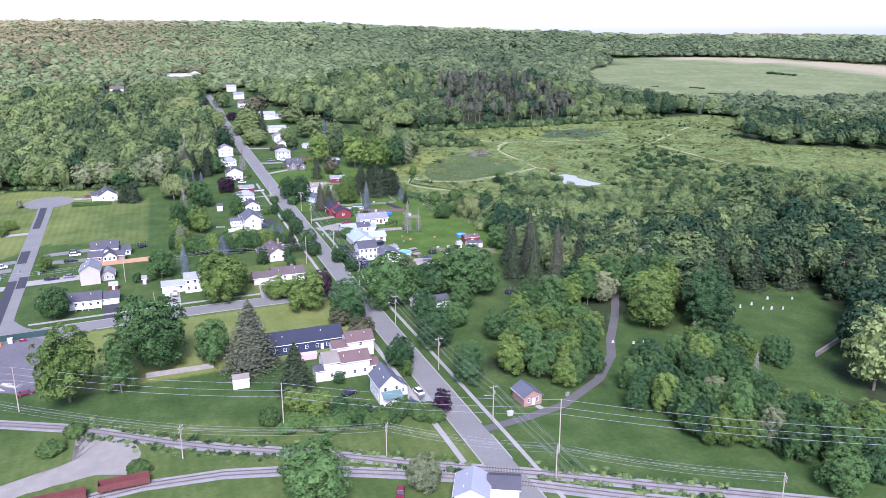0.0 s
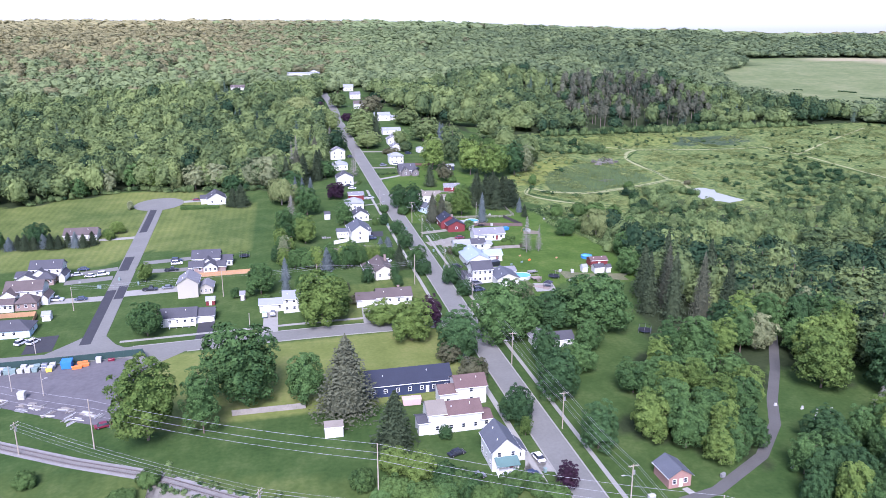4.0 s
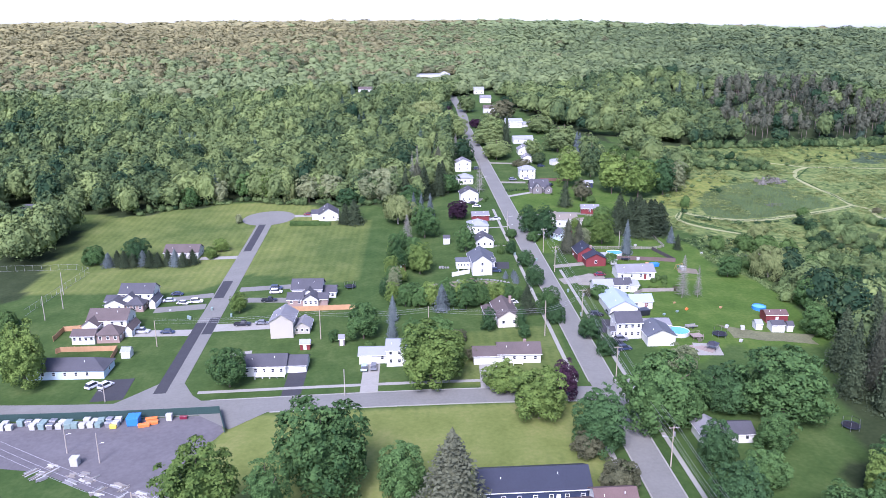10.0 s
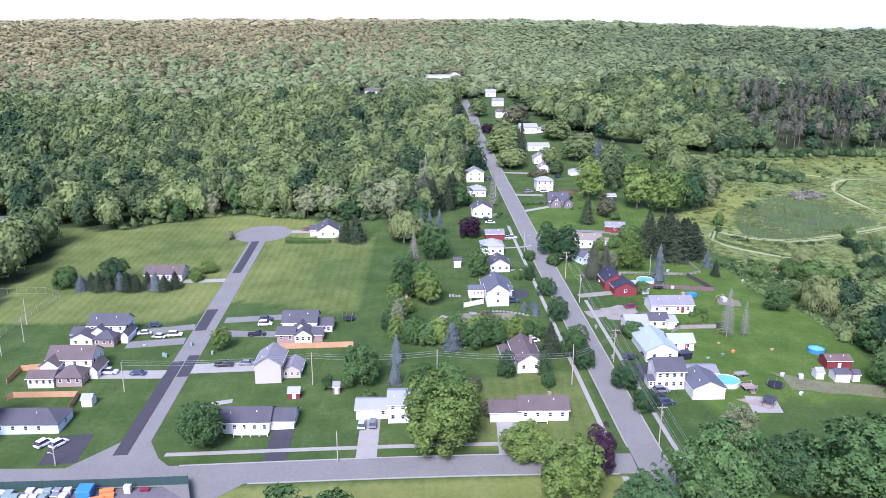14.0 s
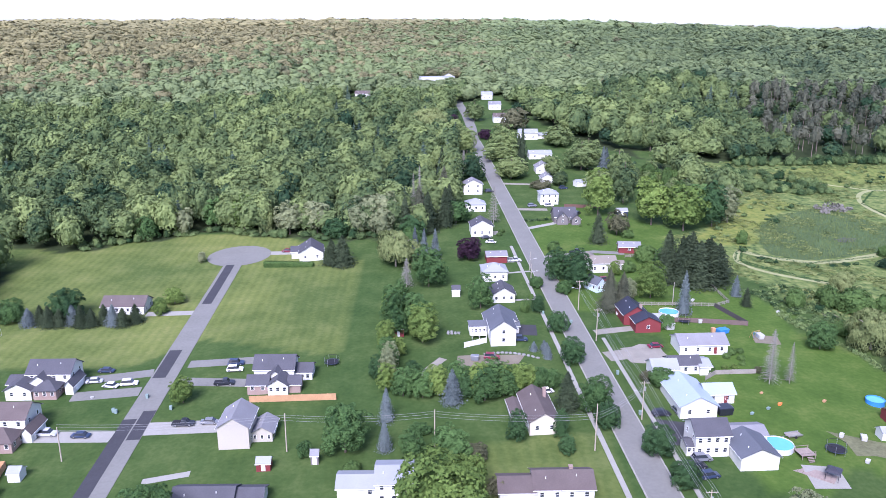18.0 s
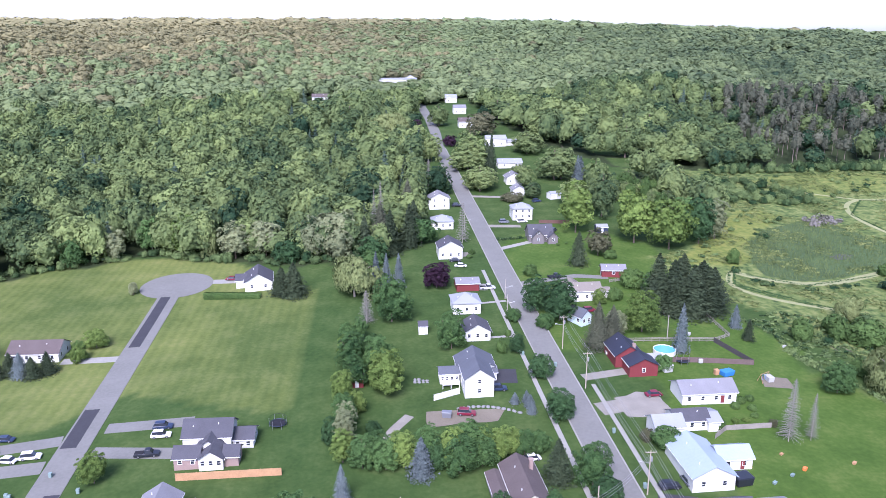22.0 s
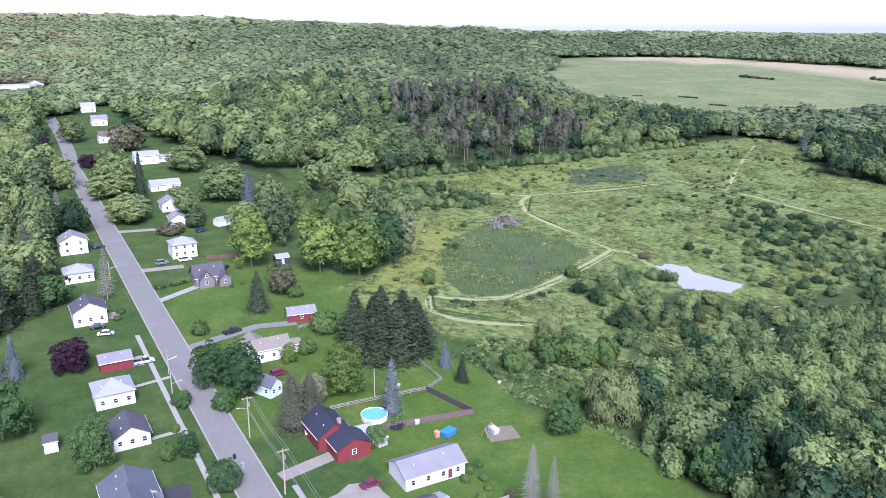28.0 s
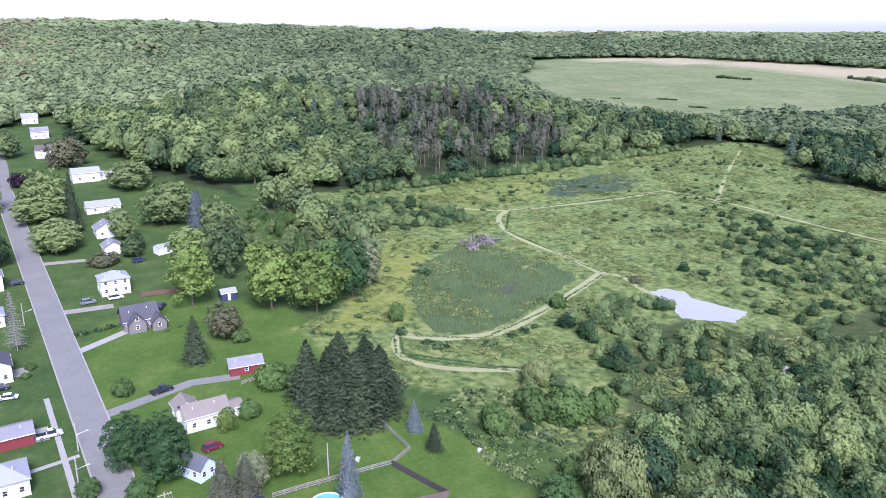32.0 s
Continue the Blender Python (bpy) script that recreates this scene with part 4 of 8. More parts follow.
def window_meshes(w, h):
    key = ("win", round(w, 2), round(h, 2))
    if key not in PIECES:
        bm = bmesh.new()
        t = 0.09
        for q in ((-w / 2, 0, -w / 2 + t, h), (w / 2 - t, 0, w / 2, h), (-w / 2 + t, 0, w / 2 - t, t), (-w / 2 + t, h - t, w / 2 - t, h), (-w / 2 + t, h * 0.48, w / 2 - t, h * 0.48 + 0.05)):
            box(bm, q[0], -0.06, q[1], q[2], 0.02, q[3])
        frame_me = bpy.data.meshes.new("window_frame")
        bm.to_mesh(frame_me)
        bm.free()
        frame_me.materials.append(trim_white)
        bm = bmesh.new()
        box(bm, -w / 2 + t, -0.025, t, w / 2 - t, 0.015, h - t)
        pane = bpy.data.meshes.new("pane")
        bm.to_mesh(pane)
        bm.free()
        pane.materials.append(glass_dark)
        PIECES[key] = frame_me, pane
    return PIECES[key]


def panel_mesh(w, h, mat, ribs=4):
    key = ("panel", round(w, 2), round(h, 2), mat.name)
    if key not in PIECES:
        bm = bmesh.new()
        rows = [(0.0, 0.02)]
        for i in range(ribs):
            rows += [(-0.02, h * i / ribs + 0.01), (-0.05, h * i / ribs + 0.04), (-0.05, h * (i + 1) / ribs - 0.04), (-0.02, h * (i + 1) / ribs - 0.01)]
        rows.append((0.0, h))
        vs = [[bm.verts.new((x, yy, z)) for yy, z in rows] for x in (-w / 2, w / 2)]
        for i in range(len(rows) - 1):
            bm.faces.new((vs[0][i], vs[1][i], vs[1][i + 1], vs[0][i + 1]))
        me = bpy.data.meshes.new("panel")
        bm.to_mesh(me)
        bm.free()
        me.materials.append(mat)
        PIECES[key] = me
    return PIECES[key]


def face_pose(bl, side, u, z):
    """Pose on a wall of a block: u along the wall from its middle, z up."""
    ox, oy, w, d = bl["at"][0], bl["at"][1], bl["size"][0], bl["size"][1]
    return {"f": pose(ox + u, oy - d / 2, z), "b": pose(ox - u, oy + d / 2, z, 0, 0, 180),
            "r": pose(ox + w / 2, oy + u, z, 0, 0, 90), "l": pose(ox - w / 2, oy - u, z, 0, 0, -90)}[side]


def block(at, size, h, ridge="x", rise=1.8, wall=None, roof=None, hip=False, wins=None, garage=(), doors=(), shed=False, over=0.4):
    return dict(at=at, size=size, h=h, ridge=ridge, rise=rise, wall=wall, roof=roof, hip=hip, wins=wins or {}, garage=garage, doors=doors, shed=shed, over=over)


def wall_shell(bl):
    (ox, oy), (w, d), h, rise = bl["at"], bl["size"], bl["h"], bl["rise"]
    bm = bmesh.new()
    a, b, c, e = (ox - w / 2, oy - d / 2), (ox + w / 2, oy - d / 2), (ox + w / 2, oy + d / 2), (ox - w / 2, oy + d / 2)
    lo = [bm.verts.new((*q, -1.2)) for q in (a, b, c, e)]
    hi = [bm.verts.new((*q, h)) for q in (a, b, c, e)]
    gable = not bl["hip"] and not bl["shed"]
    for i in range(4):
        j = (i + 1) % 4
        top = [hi[j], hi[i]]
        if gable and ((bl["ridge"] == "y") == (i in (0, 2))):
            m = bm.verts.new(((hi[i].co.x + hi[j].co.x) / 2, (hi[i].co.y + hi[j].co.y) / 2, h + rise))
            top = [hi[j], m, hi[i]]
        bm.faces.new([lo[i], lo[j]] + top)
    bm.faces.new(lo[::-1])
    return bm


def roof_shell(bl, t=0.16):
    (ox, oy), (w, d), h, rise, o = bl["at"], bl["size"], bl["h"], bl["rise"], bl["over"]
    bm = bmesh.new()
    if bl["shed"]:
        v = box(bm, ox - w / 2 - o, oy - d / 2 - o, h, ox + w / 2 + o, oy + d / 2 + o, h + t)
        for q in v:
            q.co.z += rise * (q.co.y - oy + d / 2) / d
        return bm
    if bl["hip"]:
        k = min(w, d) / 2
        ring = [(ox - w / 2 - o, oy - d / 2 - o), (ox + w / 2 + o, oy - d / 2 - o), (ox + w / 2 + o, oy + d / 2 + o), (ox - w / 2 - o, oy + d / 2 + o)]
        drop = rise * o / k
        rid = [(ox - w / 2 + k, oy), (ox + w / 2 - k, oy)] if w >= d else [(ox, oy - d / 2 + k), (ox, oy + d / 2 - k)]
        e0 = [bm.verts.new((*q, h - drop)) for q in ring]
        e1 = [bm.verts.new((*q, h - drop + t)) for q in ring]
        r = [bm.verts.new((*q, h + rise + t)) for q in rid]
        if (Vector(rid[0]) - Vector(rid[1])).length < 0.1:
            r = [r[0], r[0]]
        sides = ((0, 1, (1, 0)), (1, 2, (1,)), (2, 3, (0, 1)), (3, 0, (0,))) if w >= d else ((0, 1, (0,)), (1, 2, (1, 0)), (2, 3, (1,)), (3, 0, (0, 1)))
        for i, j, tops in sides:
            q = []
            for k2 in tops:
                if r[k2] not in q:
                    q.append(r[k2])
            bm.faces.new([e1[i], e1[j]] + q)
            bm.faces.new([e0[i], e0[j], e1[j], e1[i]])
        bm.faces.new(e0[::-1])
        return bm
    along = bl["ridge"] == "x"
    half, ln = (d / 2, w / 2 + o) if along else (w / 2, d / 2 + o)
    drop = rise * o / half

    def at(u, s, z):
        return (ox + u, oy + s, z) if along else (ox + s, oy + u, z)
    for s in (-1, 1):
        q = [at(-ln, s * (half + o), h - drop), at(ln, s * (half + o), h - drop), at(ln, 0, h + rise), at(-ln, 0, h + rise)]
        lo = [bm.verts.new(v) for v in q]
        hi = [bm.verts.new((v[0], v[1], v[2] + t)) for v in q]
        bm.faces.new(hi)
        bm.faces.new(lo[::-1])
        for i in range(4):
            bm.faces.new((lo[i], lo[(i + 1) % 4], hi[(i + 1) % 4], hi[i]))
    bmesh.ops.recalc_face_normals(bm, faces=bm.faces)
    return bm


def house(label, x, y, yaw, blocks, wall, roof, chimney=None, category="house", name="house", extras=()):
    """A building of gabled or hipped blocks with windows, doors and garage doors."""
    ob = group_at(name, x, y, yaw)
    for bl in blocks:
        part("wall", wall_shell(bl), bl["wall"] or wall, ob)
        rf = part("roof", roof_shell(bl), bl["roof"] or roof, ob)
        w, d = bl["size"]
        for side, (n, floors) in bl["wins"].items():
            ln = w if side in "fb" else d
            for fl in range(floors):
                for i in range(n):
                    u = ln * ((i + 0.5) / n - 0.5)
                    if any(s == side and abs(u - g) < gw / 2 + 0.5 for s, g, gw in bl["garage"]) and fl == 0:
                        continue
                    ww, wh = (1.0, 1.25) if ln / n > 1.7 else (0.8, 1.1)
                    fm, pm = window_meshes(ww, wh)
                    win = share("window", fm, ob, face_pose(bl, side, u, 0.95 + 2.6 * fl))
                    share("pane", pm, win)
        for side, u, gw in bl["garage"]:
            share("garage_door", panel_mesh(gw, 2.1, trim_white), ob, face_pose(bl, side, u, 0.0), "white panelled garage door")
        for side, u in bl["doors"]:
            share("door", panel_mesh(0.95, 2.05, red_side if wall is white_side and u > 1 else trim_white, 1), ob, face_pose(bl, side, u, 0.05))
        if not bl["hip"] and not bl["shed"]:
            (ox, oy), h, o = bl["at"], bl["h"], bl["over"]
            for s in (-1, 1):
                bm = bmesh.new()
                if bl["ridge"] == "x":
                    dr, yy = bl["rise"] * o / (d / 2), oy + s * (d / 2 + o)
                    box(bm, ox - w / 2 - o, yy - 0.03 + 0.04 * s, h - dr - 0.08, ox + w / 2 + o, yy + 0.03 + 0.04 * s, h - dr + 0.1)
                else:
                    dr, xx = bl["rise"] * o / (w / 2), ox + s * (w / 2 + o)
                    box(bm, xx - 0.03 + 0.04 * s, oy - d / 2 - o, h - dr - 0.08, xx + 0.03 + 0.04 * s, oy + d / 2 + o, h - dr + 0.1)
                part("gutter", bm, trim_white, ob)
    big = max(blocks, key=lambda q: q["size"][0] * q["size"][1])
    if big["size"][0] > 6 and not big["shed"]:
        (ox, oy), (w, d) = big["at"], big["size"]
        for u, v in ((0.22, 0.18), (-0.3, 0.24)):
            z = big["h"] + big["rise"] * (1 - 2 * v)
            px, py = (ox + u * w, oy - v * d) if big["ridge"] == "x" else (ox - v * w, oy + u * d)
            bm = bmesh.new()
            tube(bm, (px, py, z - 0.2), (px, py, z + 0.6), 0.09, 0.09, 6)
            part("vent_pipe", bm, trim_white, ob)
    if chimney:
        bm = bmesh.new()
        cx, cy, cz = chimney
        box(bm, cx - 0.4, cy - 0.4, 0.5, cx + 0.4, cy + 0.4, cz)
        box(bm, cx - 0.48, cy - 0.48, cz, cx + 0.48, cy + 0.48, cz + 0.18)
        part("chimney", bm, brick_wall, ob, "red brick chimney")
    return tagged(ob, label, category)


def porch(ob, x0, y0, x1, y1, floor_z, roof_z, mat=trim_white, roof=None):
    """A deck on posts with a rail, and a lean-to roof where it has one."""
    bm = bmesh.new()
    box(bm, x0, y0, floor_z - 0.25, x1, y1, floor_z)
    deck = part("deck", bm, mat, ob)
    n = max(2, int((x1 - x0) / 2) + 1)
    for i in range(n):
        for yy in (y0 + 0.08, y1 - 0.08):
            px = x0 + 0.08 + (x1 - x0 - 0.16) * i / (n - 1)
            bm = bmesh.new()
            box(bm, px - 0.07, yy - 0.07, -1.0, px + 0.07, yy + 0.07, roof_z if roof else floor_z + 0.95)
            part("post", bm, mat, ob)
    bm = bmesh.new()
    box(bm, x0, y0 + 0.03, floor_z + 0.88, x1, y0 + 0.1, floor_z + 0.96)
    k = int((x1 - x0) / 0.25)
    for i in range(k):
        px = x0 + (x1 - x0) * (i + 0.5) / k
        box(bm, px - 0.025, y0 + 0.04, floor_z, px + 0.025, y0 + 0.09, floor_z + 0.88)
    part("railing", bm, mat, ob)
    if roof:
        bm = bmesh.new()
        for q in box(bm, x0 - 0.3, y0 - 0.3, roof_z, x1 + 0.3, y1 + 0.05, roof_z + 0.12):
            q.co.z += 0.9 * (q.co.y - y0) / (y1 - y0)
        part("porch_roof", bm, roof, ob)
    return deck


W1, W2 = {"f": (2, 1), "r": (2, 1), "l": (2, 1)}, {"f": (2, 2), "r": (3, 2), "l": (3, 2)}
RY = 2.5
h = house("white two-storey gabled house with grey roof and green-roofed porch", 51.3, 194.2, RY, [block((0, 0), (6.6, 9.5), 5.2, "y", 3.0, wins=W2, doors=[("f", 1.4)]), block((4.4, 1), (3, 5), 2.6, "y", 1.2, wins={"f": (1, 1)})], white_side, roof_slate)
porch(h, -2.6, -7.2, 2.4, -4.75, 0.4, 2.6, roof=roof_green)
h = house("rambling white house with brown shingle roofs", 44, 212, RY, [block((1.5, 0), (9.5, 7), 5.0, "x", 1.9, wins={"f": (3, 1), "r": (2, 2)}), block((-5.4, 0), (4.4, 7), 5.6, "x", 2.0, roof=roof_tan, wins={"f": (1, 1)}), block((-8.8, -1), (2.6, 4.5), 3.4, "x", 0.8, roof=roof_dark), block((7.6, -0.5), (2.8, 5.5), 2.7, "x", 1.0, wins={"f": (1, 1)}, doors=[("r", 0)])], white_side, roof_red)
h = house("white two-storey house with reddish brown roof", 49, 225.5, RY, [block((1.6, 0), (8.4, 7), 5.2, "x", 2.0, wins={"f": (1, 2), "r": (2, 2)}), block((-4.8, -0.6), (4.6, 5.5), 3.8, "x", 1.4, wins={"f": (1, 1)})], white_side, roof_red)
h = house("long navy single-storey building with dark metal roof", 35, 235.5, RY, [block((0, 0), (24, 9.5), 3.4, "x", 2.6, wins={"f": (7, 1), "r": (2, 1)}, doors=[("f", 5)])], navy_side, roof_navy)
h = house("small white garden shed with grey-brown roof", 13.1, 213.8, 0, [block((0, 0), (4.6, 3.4), 2.9, "x", 0.9, roof=roof_tan, over=0.15, doors=[("f", 0)])], white_side, roof_tan, category="shed", name="shed")
h = house("white ranch house with brown roof and attached garage", 40, 303.6, 0, [block((0, 0), (12.6, 8), 2.9, "x", 2.0, wins={"f": (4, 1), "r": (2, 1)}, doors=[("f", -0.6)]), block((-10, -0.9), (7.4, 7), 2.5, "x", 1.6, garage=[("f", 0.5, 4.6)])], white_side, roof_brown, (2, 1, 5.2))
porch(h, -2, -5.4, 0.8, -4.05, 0.5, 2.4)
h = house("pale split-level house with a carport and grey-blue roof", 4.2, 304.5, 0, [block((0, 0), (7.6, 9), 5.0, "x", 1.6, wins={"f": (3, 2), "r": (2, 2)}), block((-8, 1.2), (8.4, 6.5), 2.5, "x", 1.2, garage=[("f", -1.6, 2.6)], wins={"f": (3, 1)})], white_side, roof_pale)
h = house("cream gabled house with dark brown roof and brick chimney", 39, 333.2, 4, [block((0, 0), (7.2, 15.5), 3.2, "y", 2.2, wins={"f": (2, 1), "r": (4, 1), "l": (4, 1)}), block((-5.2, 2), (3.4, 8), 2.4, "y", 0.6, wall=grey_side)], cream_side, roof_brown, (2.2, 3.5, 6.4))
h = house("white ranch house with dark roof, porch and garage", -35.6, 302, 0, [block((0, 0), (12.5, 8), 3.0, "x", 2.1, wins={"f": (5, 1), "r": (1, 1)}, doors=[("f", 0.8)]), block((9.2, 0.6), (6.0, 7), 2.7, "x", 1.7, garage=[("f", 0.3, 4.4)])], white_side, roof_dark)
porch(h, -2.5, -6, 6.2, -4.05, 0.6, 2.4)
h = house("beige two-storey gabled house with side sunroom", -34.9, 329, 0, [block((0, 0), (7.4, 10), 5.6, "y", 2.4, wins={"r": (2, 1), "l": (3, 2)}), block((6.2, 1.2), (5, 7), 2.7, "y", 1.5, wins={"f": (3, 1), "r": (3, 1)})], beige_side, roof_grey)
h = house("white and brick house with several dark gables and a garage", -31.2, 357, 0, [block((0, 3.2), (11, 8), 4.4, "x", 2.6, wins={"r": (2, 1), "l": (2, 1)}), block((7.9, 3.6), (4.8, 6), 2.8, "x", 1.5, wins={"r": (2, 1), "f": (2, 1)}), block((1.0, -1.9), (5.2, 4.2), 3.3, "y", 1.9, wins={"f": (1, 1)}), block((-3.4, -4.2), (5.6, 5), 2.6, "x", 1.7, wall=brick_wall, wins={"f": (2, 1)}), block((2.2, -4.9), (5.4, 5.4), 2.7, "y", 1.8, wins={"f": (3, 1)}), block((6.5, -4.2), (3.2, 4.6), 2.6, "x", 1.5, wall=brick_wall, wins={"r": (1, 1)})], white_side, roof_dark)
h = house("large white house with brick front and dark gabled roofs", -95.5, 357.5, 0, [block((2, 3.4), (12, 8), 5.2, "x", 2.6, wins={"f": (4, 2), "r": (2, 2)}), block((0.5, -0.9), (6, 5), 3.6, "y", 2.2, wins={"f": (1, 1)}), block((-4.2, -3.2), (7, 5), 2.8, "y", 1.8, wins={"f": (2, 1)}), block((2.9, -3.2), (6.2, 5), 2.7, "x", 1.8, wall=brick_wall, hip=True, wins={"f": (3, 1), "r": (1, 1)}), block((8.4, 0.6), (2.2, 7.4), 2.8, "y", 1.3, garage=[("r", 0.4, 4.6)]), block((-6.6, 1.4), (5, 6), 2.7, "x", 1.3, wins={"f": (2, 1)})], white_side, roof_dark)
h = house("large white house with brick wing and grey-brown gables", -95.2, 332.5, 0, [block((0.6, 4.2), (13, 8.5), 5.4, "x", 2.6, wins={"f": (4, 2), "r": (2, 2)}), block((-4, -0.4), (5.2, 5.4), 4.6, "y", 1.9, wins={"f": (2, 1)}), block((3.0, -3.5), (7.4, 6), 2.8, "x", 2.3, wall=brick_wall, hip=True, wins={"f": (3, 1), "r": (2, 1)}), block((-4.8, -4.6), (7.4, 5), 2.7, "x", 1.4, wins={"f": (4, 1)}), block((8.1, 1.6), (2.4, 7.4), 2.8, "y", 1.4, garage=[("r", 0, 4.8)])], white_side, roof_brown)
h = house("pale blue ranch house with dark hipped roof", -95.3, 305.2, 0, [block((0, 0), (23, 8.4), 2.8, "x", 2.2, hip=True, wins={"f": (7, 1), "r": (1, 1)}, garage=[("f", 9, 3)], doors=[("f", 2)])], blue_side, roof_dark)
h = house("low white house with brown roof behind young spruces", -93, 414.5, 0, [block((0, 0), (14.5, 9), 2.8, "x", 2.4, wins={"f": (4, 1), "r": (2, 1)})], white_side, roof_brown)
h = house("white gabled house beside the turning circle", -36, 465, 8, [block((0, 0), (9.6, 12), 3.2, "y", 2.9, wins={"f": (2, 1), "l": (3, 1)}), block((-6, 2), (4, 7), 2.6, "x", 1.4)], white_side, roof_dark)
h = house("white house glimpsed beyond trees", -185, 476, 0, [block((0, 0), (11, 9), 5, "x", 2.4, wins=W2)], white_side, roof_dark)
h = house("low white house with grey roof beyond trees", -170, 452, 0, [block((0, 0), (12, 8), 2.8, "x", 1.8, wins=W1)], white_side, roof_brown)
h = house("white two-storey house with navy roof and dormers", 33.6, 384, RY, [block((0.4, -4.6), (7.6, 9), 5.0, "y", 2.6, wins={"f": (1, 2), "l": (2, 2)}), block((1.2, 5.0), (10, 8), 3.6, "y", 2.8, roof=roof_slate, wins={"r": (3, 1)}), block((-6.4, 1.6), (5.2, 4.6), 2.9, "x", 1.0, wins={"f": (4, 1), "l": (2, 1)}), block((5.2, 1.5), (2.6, 4), 2.6, "x", 0.8)], white_side, roof_slate)
porch(h, -8.6, -3.4, -4, -0.9, 1.0, 2.4)
h = house("small white bungalow with dark roof", 37.6, 413.2, RY, [block((0, 0), (7.8, 8.6), 2.9, "y", 2.3, wins={"f": (3, 1), "r": (2, 1)})], white_side, roof_dark)
h = house("white house with pale grey hipped roof", 36.4, 434, RY, [block((0, 0), (9.0, 9), 3.6, "x", 2.2, hip=True, wins={"f": (3, 1), "r": (3, 1)})], white_side, roof_pale)
h = house("red garage with flat grey roof", 38.8, 452.6, RY, [block((0, 0), (8, 6.6), 2.7, "x", 1.2, garage=[("r", -0.8, 3.2)])], red_side, roof_grey, category="garage", name="garage")
h = house("white house with dark roof and front gable", 35.3, 487.5, RY, [block((0, 0), (9.4, 9), 4.4, "y", 2.6, wins={"f": (3, 1), "r": (3, 1)})], white_side, roof_dark)
h = house("white house with pale hipped roof", 35, 525.5, RY, [block((0, 0), (9.2, 8.6), 3.4, "x", 2.0, hip=True, wins={"f": (3, 1), "r": (2, 1)})], white_side, roof_pale)
h = house("white two-storey house with grey roof", 35.5, 556.5, RY, [block((0, 0), (9.6, 8), 5.2, "y", 2.4, wins=W2)], white_side, roof_grey)
h = house("small pink brick pump house with slate-blue roof", 88, 179, 4, [block((0, 0), (5.6, 6.6), 2.9, "y", 1.7, wins={"f": (2, 1), "r": (1, 1)}, doors=[("f", 0.2)])], pink_brick, roof_slate, name="brick_hut", category="outbuilding")
h = house("white house with dark roof half hidden under trees", 84.5, 256, RY, [block((-3, 0), (6, 7.5), 2.8, "y", 1.7, wins={"f": (2, 1)}), block((3.6, 0.6), (7, 6.4), 2.5, "x", 1.5, roof=roof_dark, wins={"f": (2, 1)})], white_side, roof_grey)
h = house("white two-storey house with dark roof and attached garage", 76.6, 319, RY, [block((0, 0), (8, 7.4), 5.4, "x", 2.4, wins={"f": (4, 2), "l": (2, 2)}), block((8.6, -4.6), (8.8, 10), 3.0, "y", 2.0, roof=roof_slate), block((-4.6, -1), (2.2, 4), 2.4, "x", 0.8, wins={"f": (2, 1)}), block((10, 3.5), (10, 6), 2.6, "x", 1.0, roof=roof_grey)], white_side, roof_dark)
h = house("white house under a broad pale blue metal roof", 79, 339.6, RY, [block((0, 0), (9.4, 15), 3.2, "y", 2.4, wins={"f": (2, 1), "r": (2, 1)}), block((8.4, 2.5), (7.6, 6), 2.8, "x", 1.6, wins={"f": (2, 1)}, doors=[("f", 1.5)])], white_side, roof_blue)
h = house("white cape house with pale roof and rear wing", 76.6, 355.8, RY, [block((0, -1), (7, 6), 3.4, "x", 1.8, wins={"f": (2, 1)}), block((7, 2.6), (8.6, 6), 2.8, "x", 1.6, roof=roof_dark, wins={"f": (3, 1)}), block((12.4, 2), (3, 6.5), 2.6, "x", 0.9, roof=roof_pale)], white_side, roof_pale)
h = house("long low white house with grey roof", 92.8, 372, 2, [block((0, 0), (14.4, 8), 3.0, "x", 2.0, wins={"f": (4, 1)}, doors=[("f", 3.5)])], white_side, roof_grey)
h = house("red house with dark roof and white trim", 79.8, 390.5, RY, [block((0.6, -3.8), (8, 6.4), 3.0, "y", 1.9, wins={"f": (1, 1)}), block((-1.4, 4), (8, 10), 3.6, "y", 2.6, wins={"f": (1, 1), "r": (2, 1)}), block((6, 0), (3.4, 3.2), 2.5, "x", 0.8, wall=white_side, roof=roof_pale)], red_side, roof_navy, (0, 0, 6.4))
h = house("white house with grey-brown roof and rear wing behind trees", 77.4, 441.5, RY, [block((1, 0), (10, 7), 3.6, "x", 1.9, wins={"f": (3, 1), "r": (2, 1), "l": (2, 1)}), block((-2.2, 5.2), (5, 5), 3.4, "y", 1.6, wins={"l": (2, 1)}), block((7.8, 1), (4, 4.4), 2.4, "x", 0.7)], white_side, roof_tan)
h = house("small red brick outbuilding with brown roof", 94.3, 462.6, -6, [block((0, 0), (8.6, 5), 2.7, "x", 1.5, wins={"f": (1, 1)}, doors=[("l", 0)])], red_side, roof_grey, category="outbuilding", name="outbuilding")
h = house("grey cape house with brown roof and front gables", 74.8, 504, RY, [block((0, 1.5), (10, 8), 3.2, "x", 3.4, wins={"f": (2, 1)}), block((-1.6, -3), (5, 3), 2.8, "y", 2.6, wins={"f": (1, 2)}), block((4.4, -3.4), (4, 4), 2.6, "y", 1.8, wins={"f": (1, 1)})], grey_side, roof_dark)
h = house("white two-storey house with pale grey hipped roof", 72.2, 537, RY, [block((0, 0), (9, 8), 5.2, "x", 1.9, hip=True, wins={"f": (3, 2), "l": (2, 2)})], white_side, roof_pale)
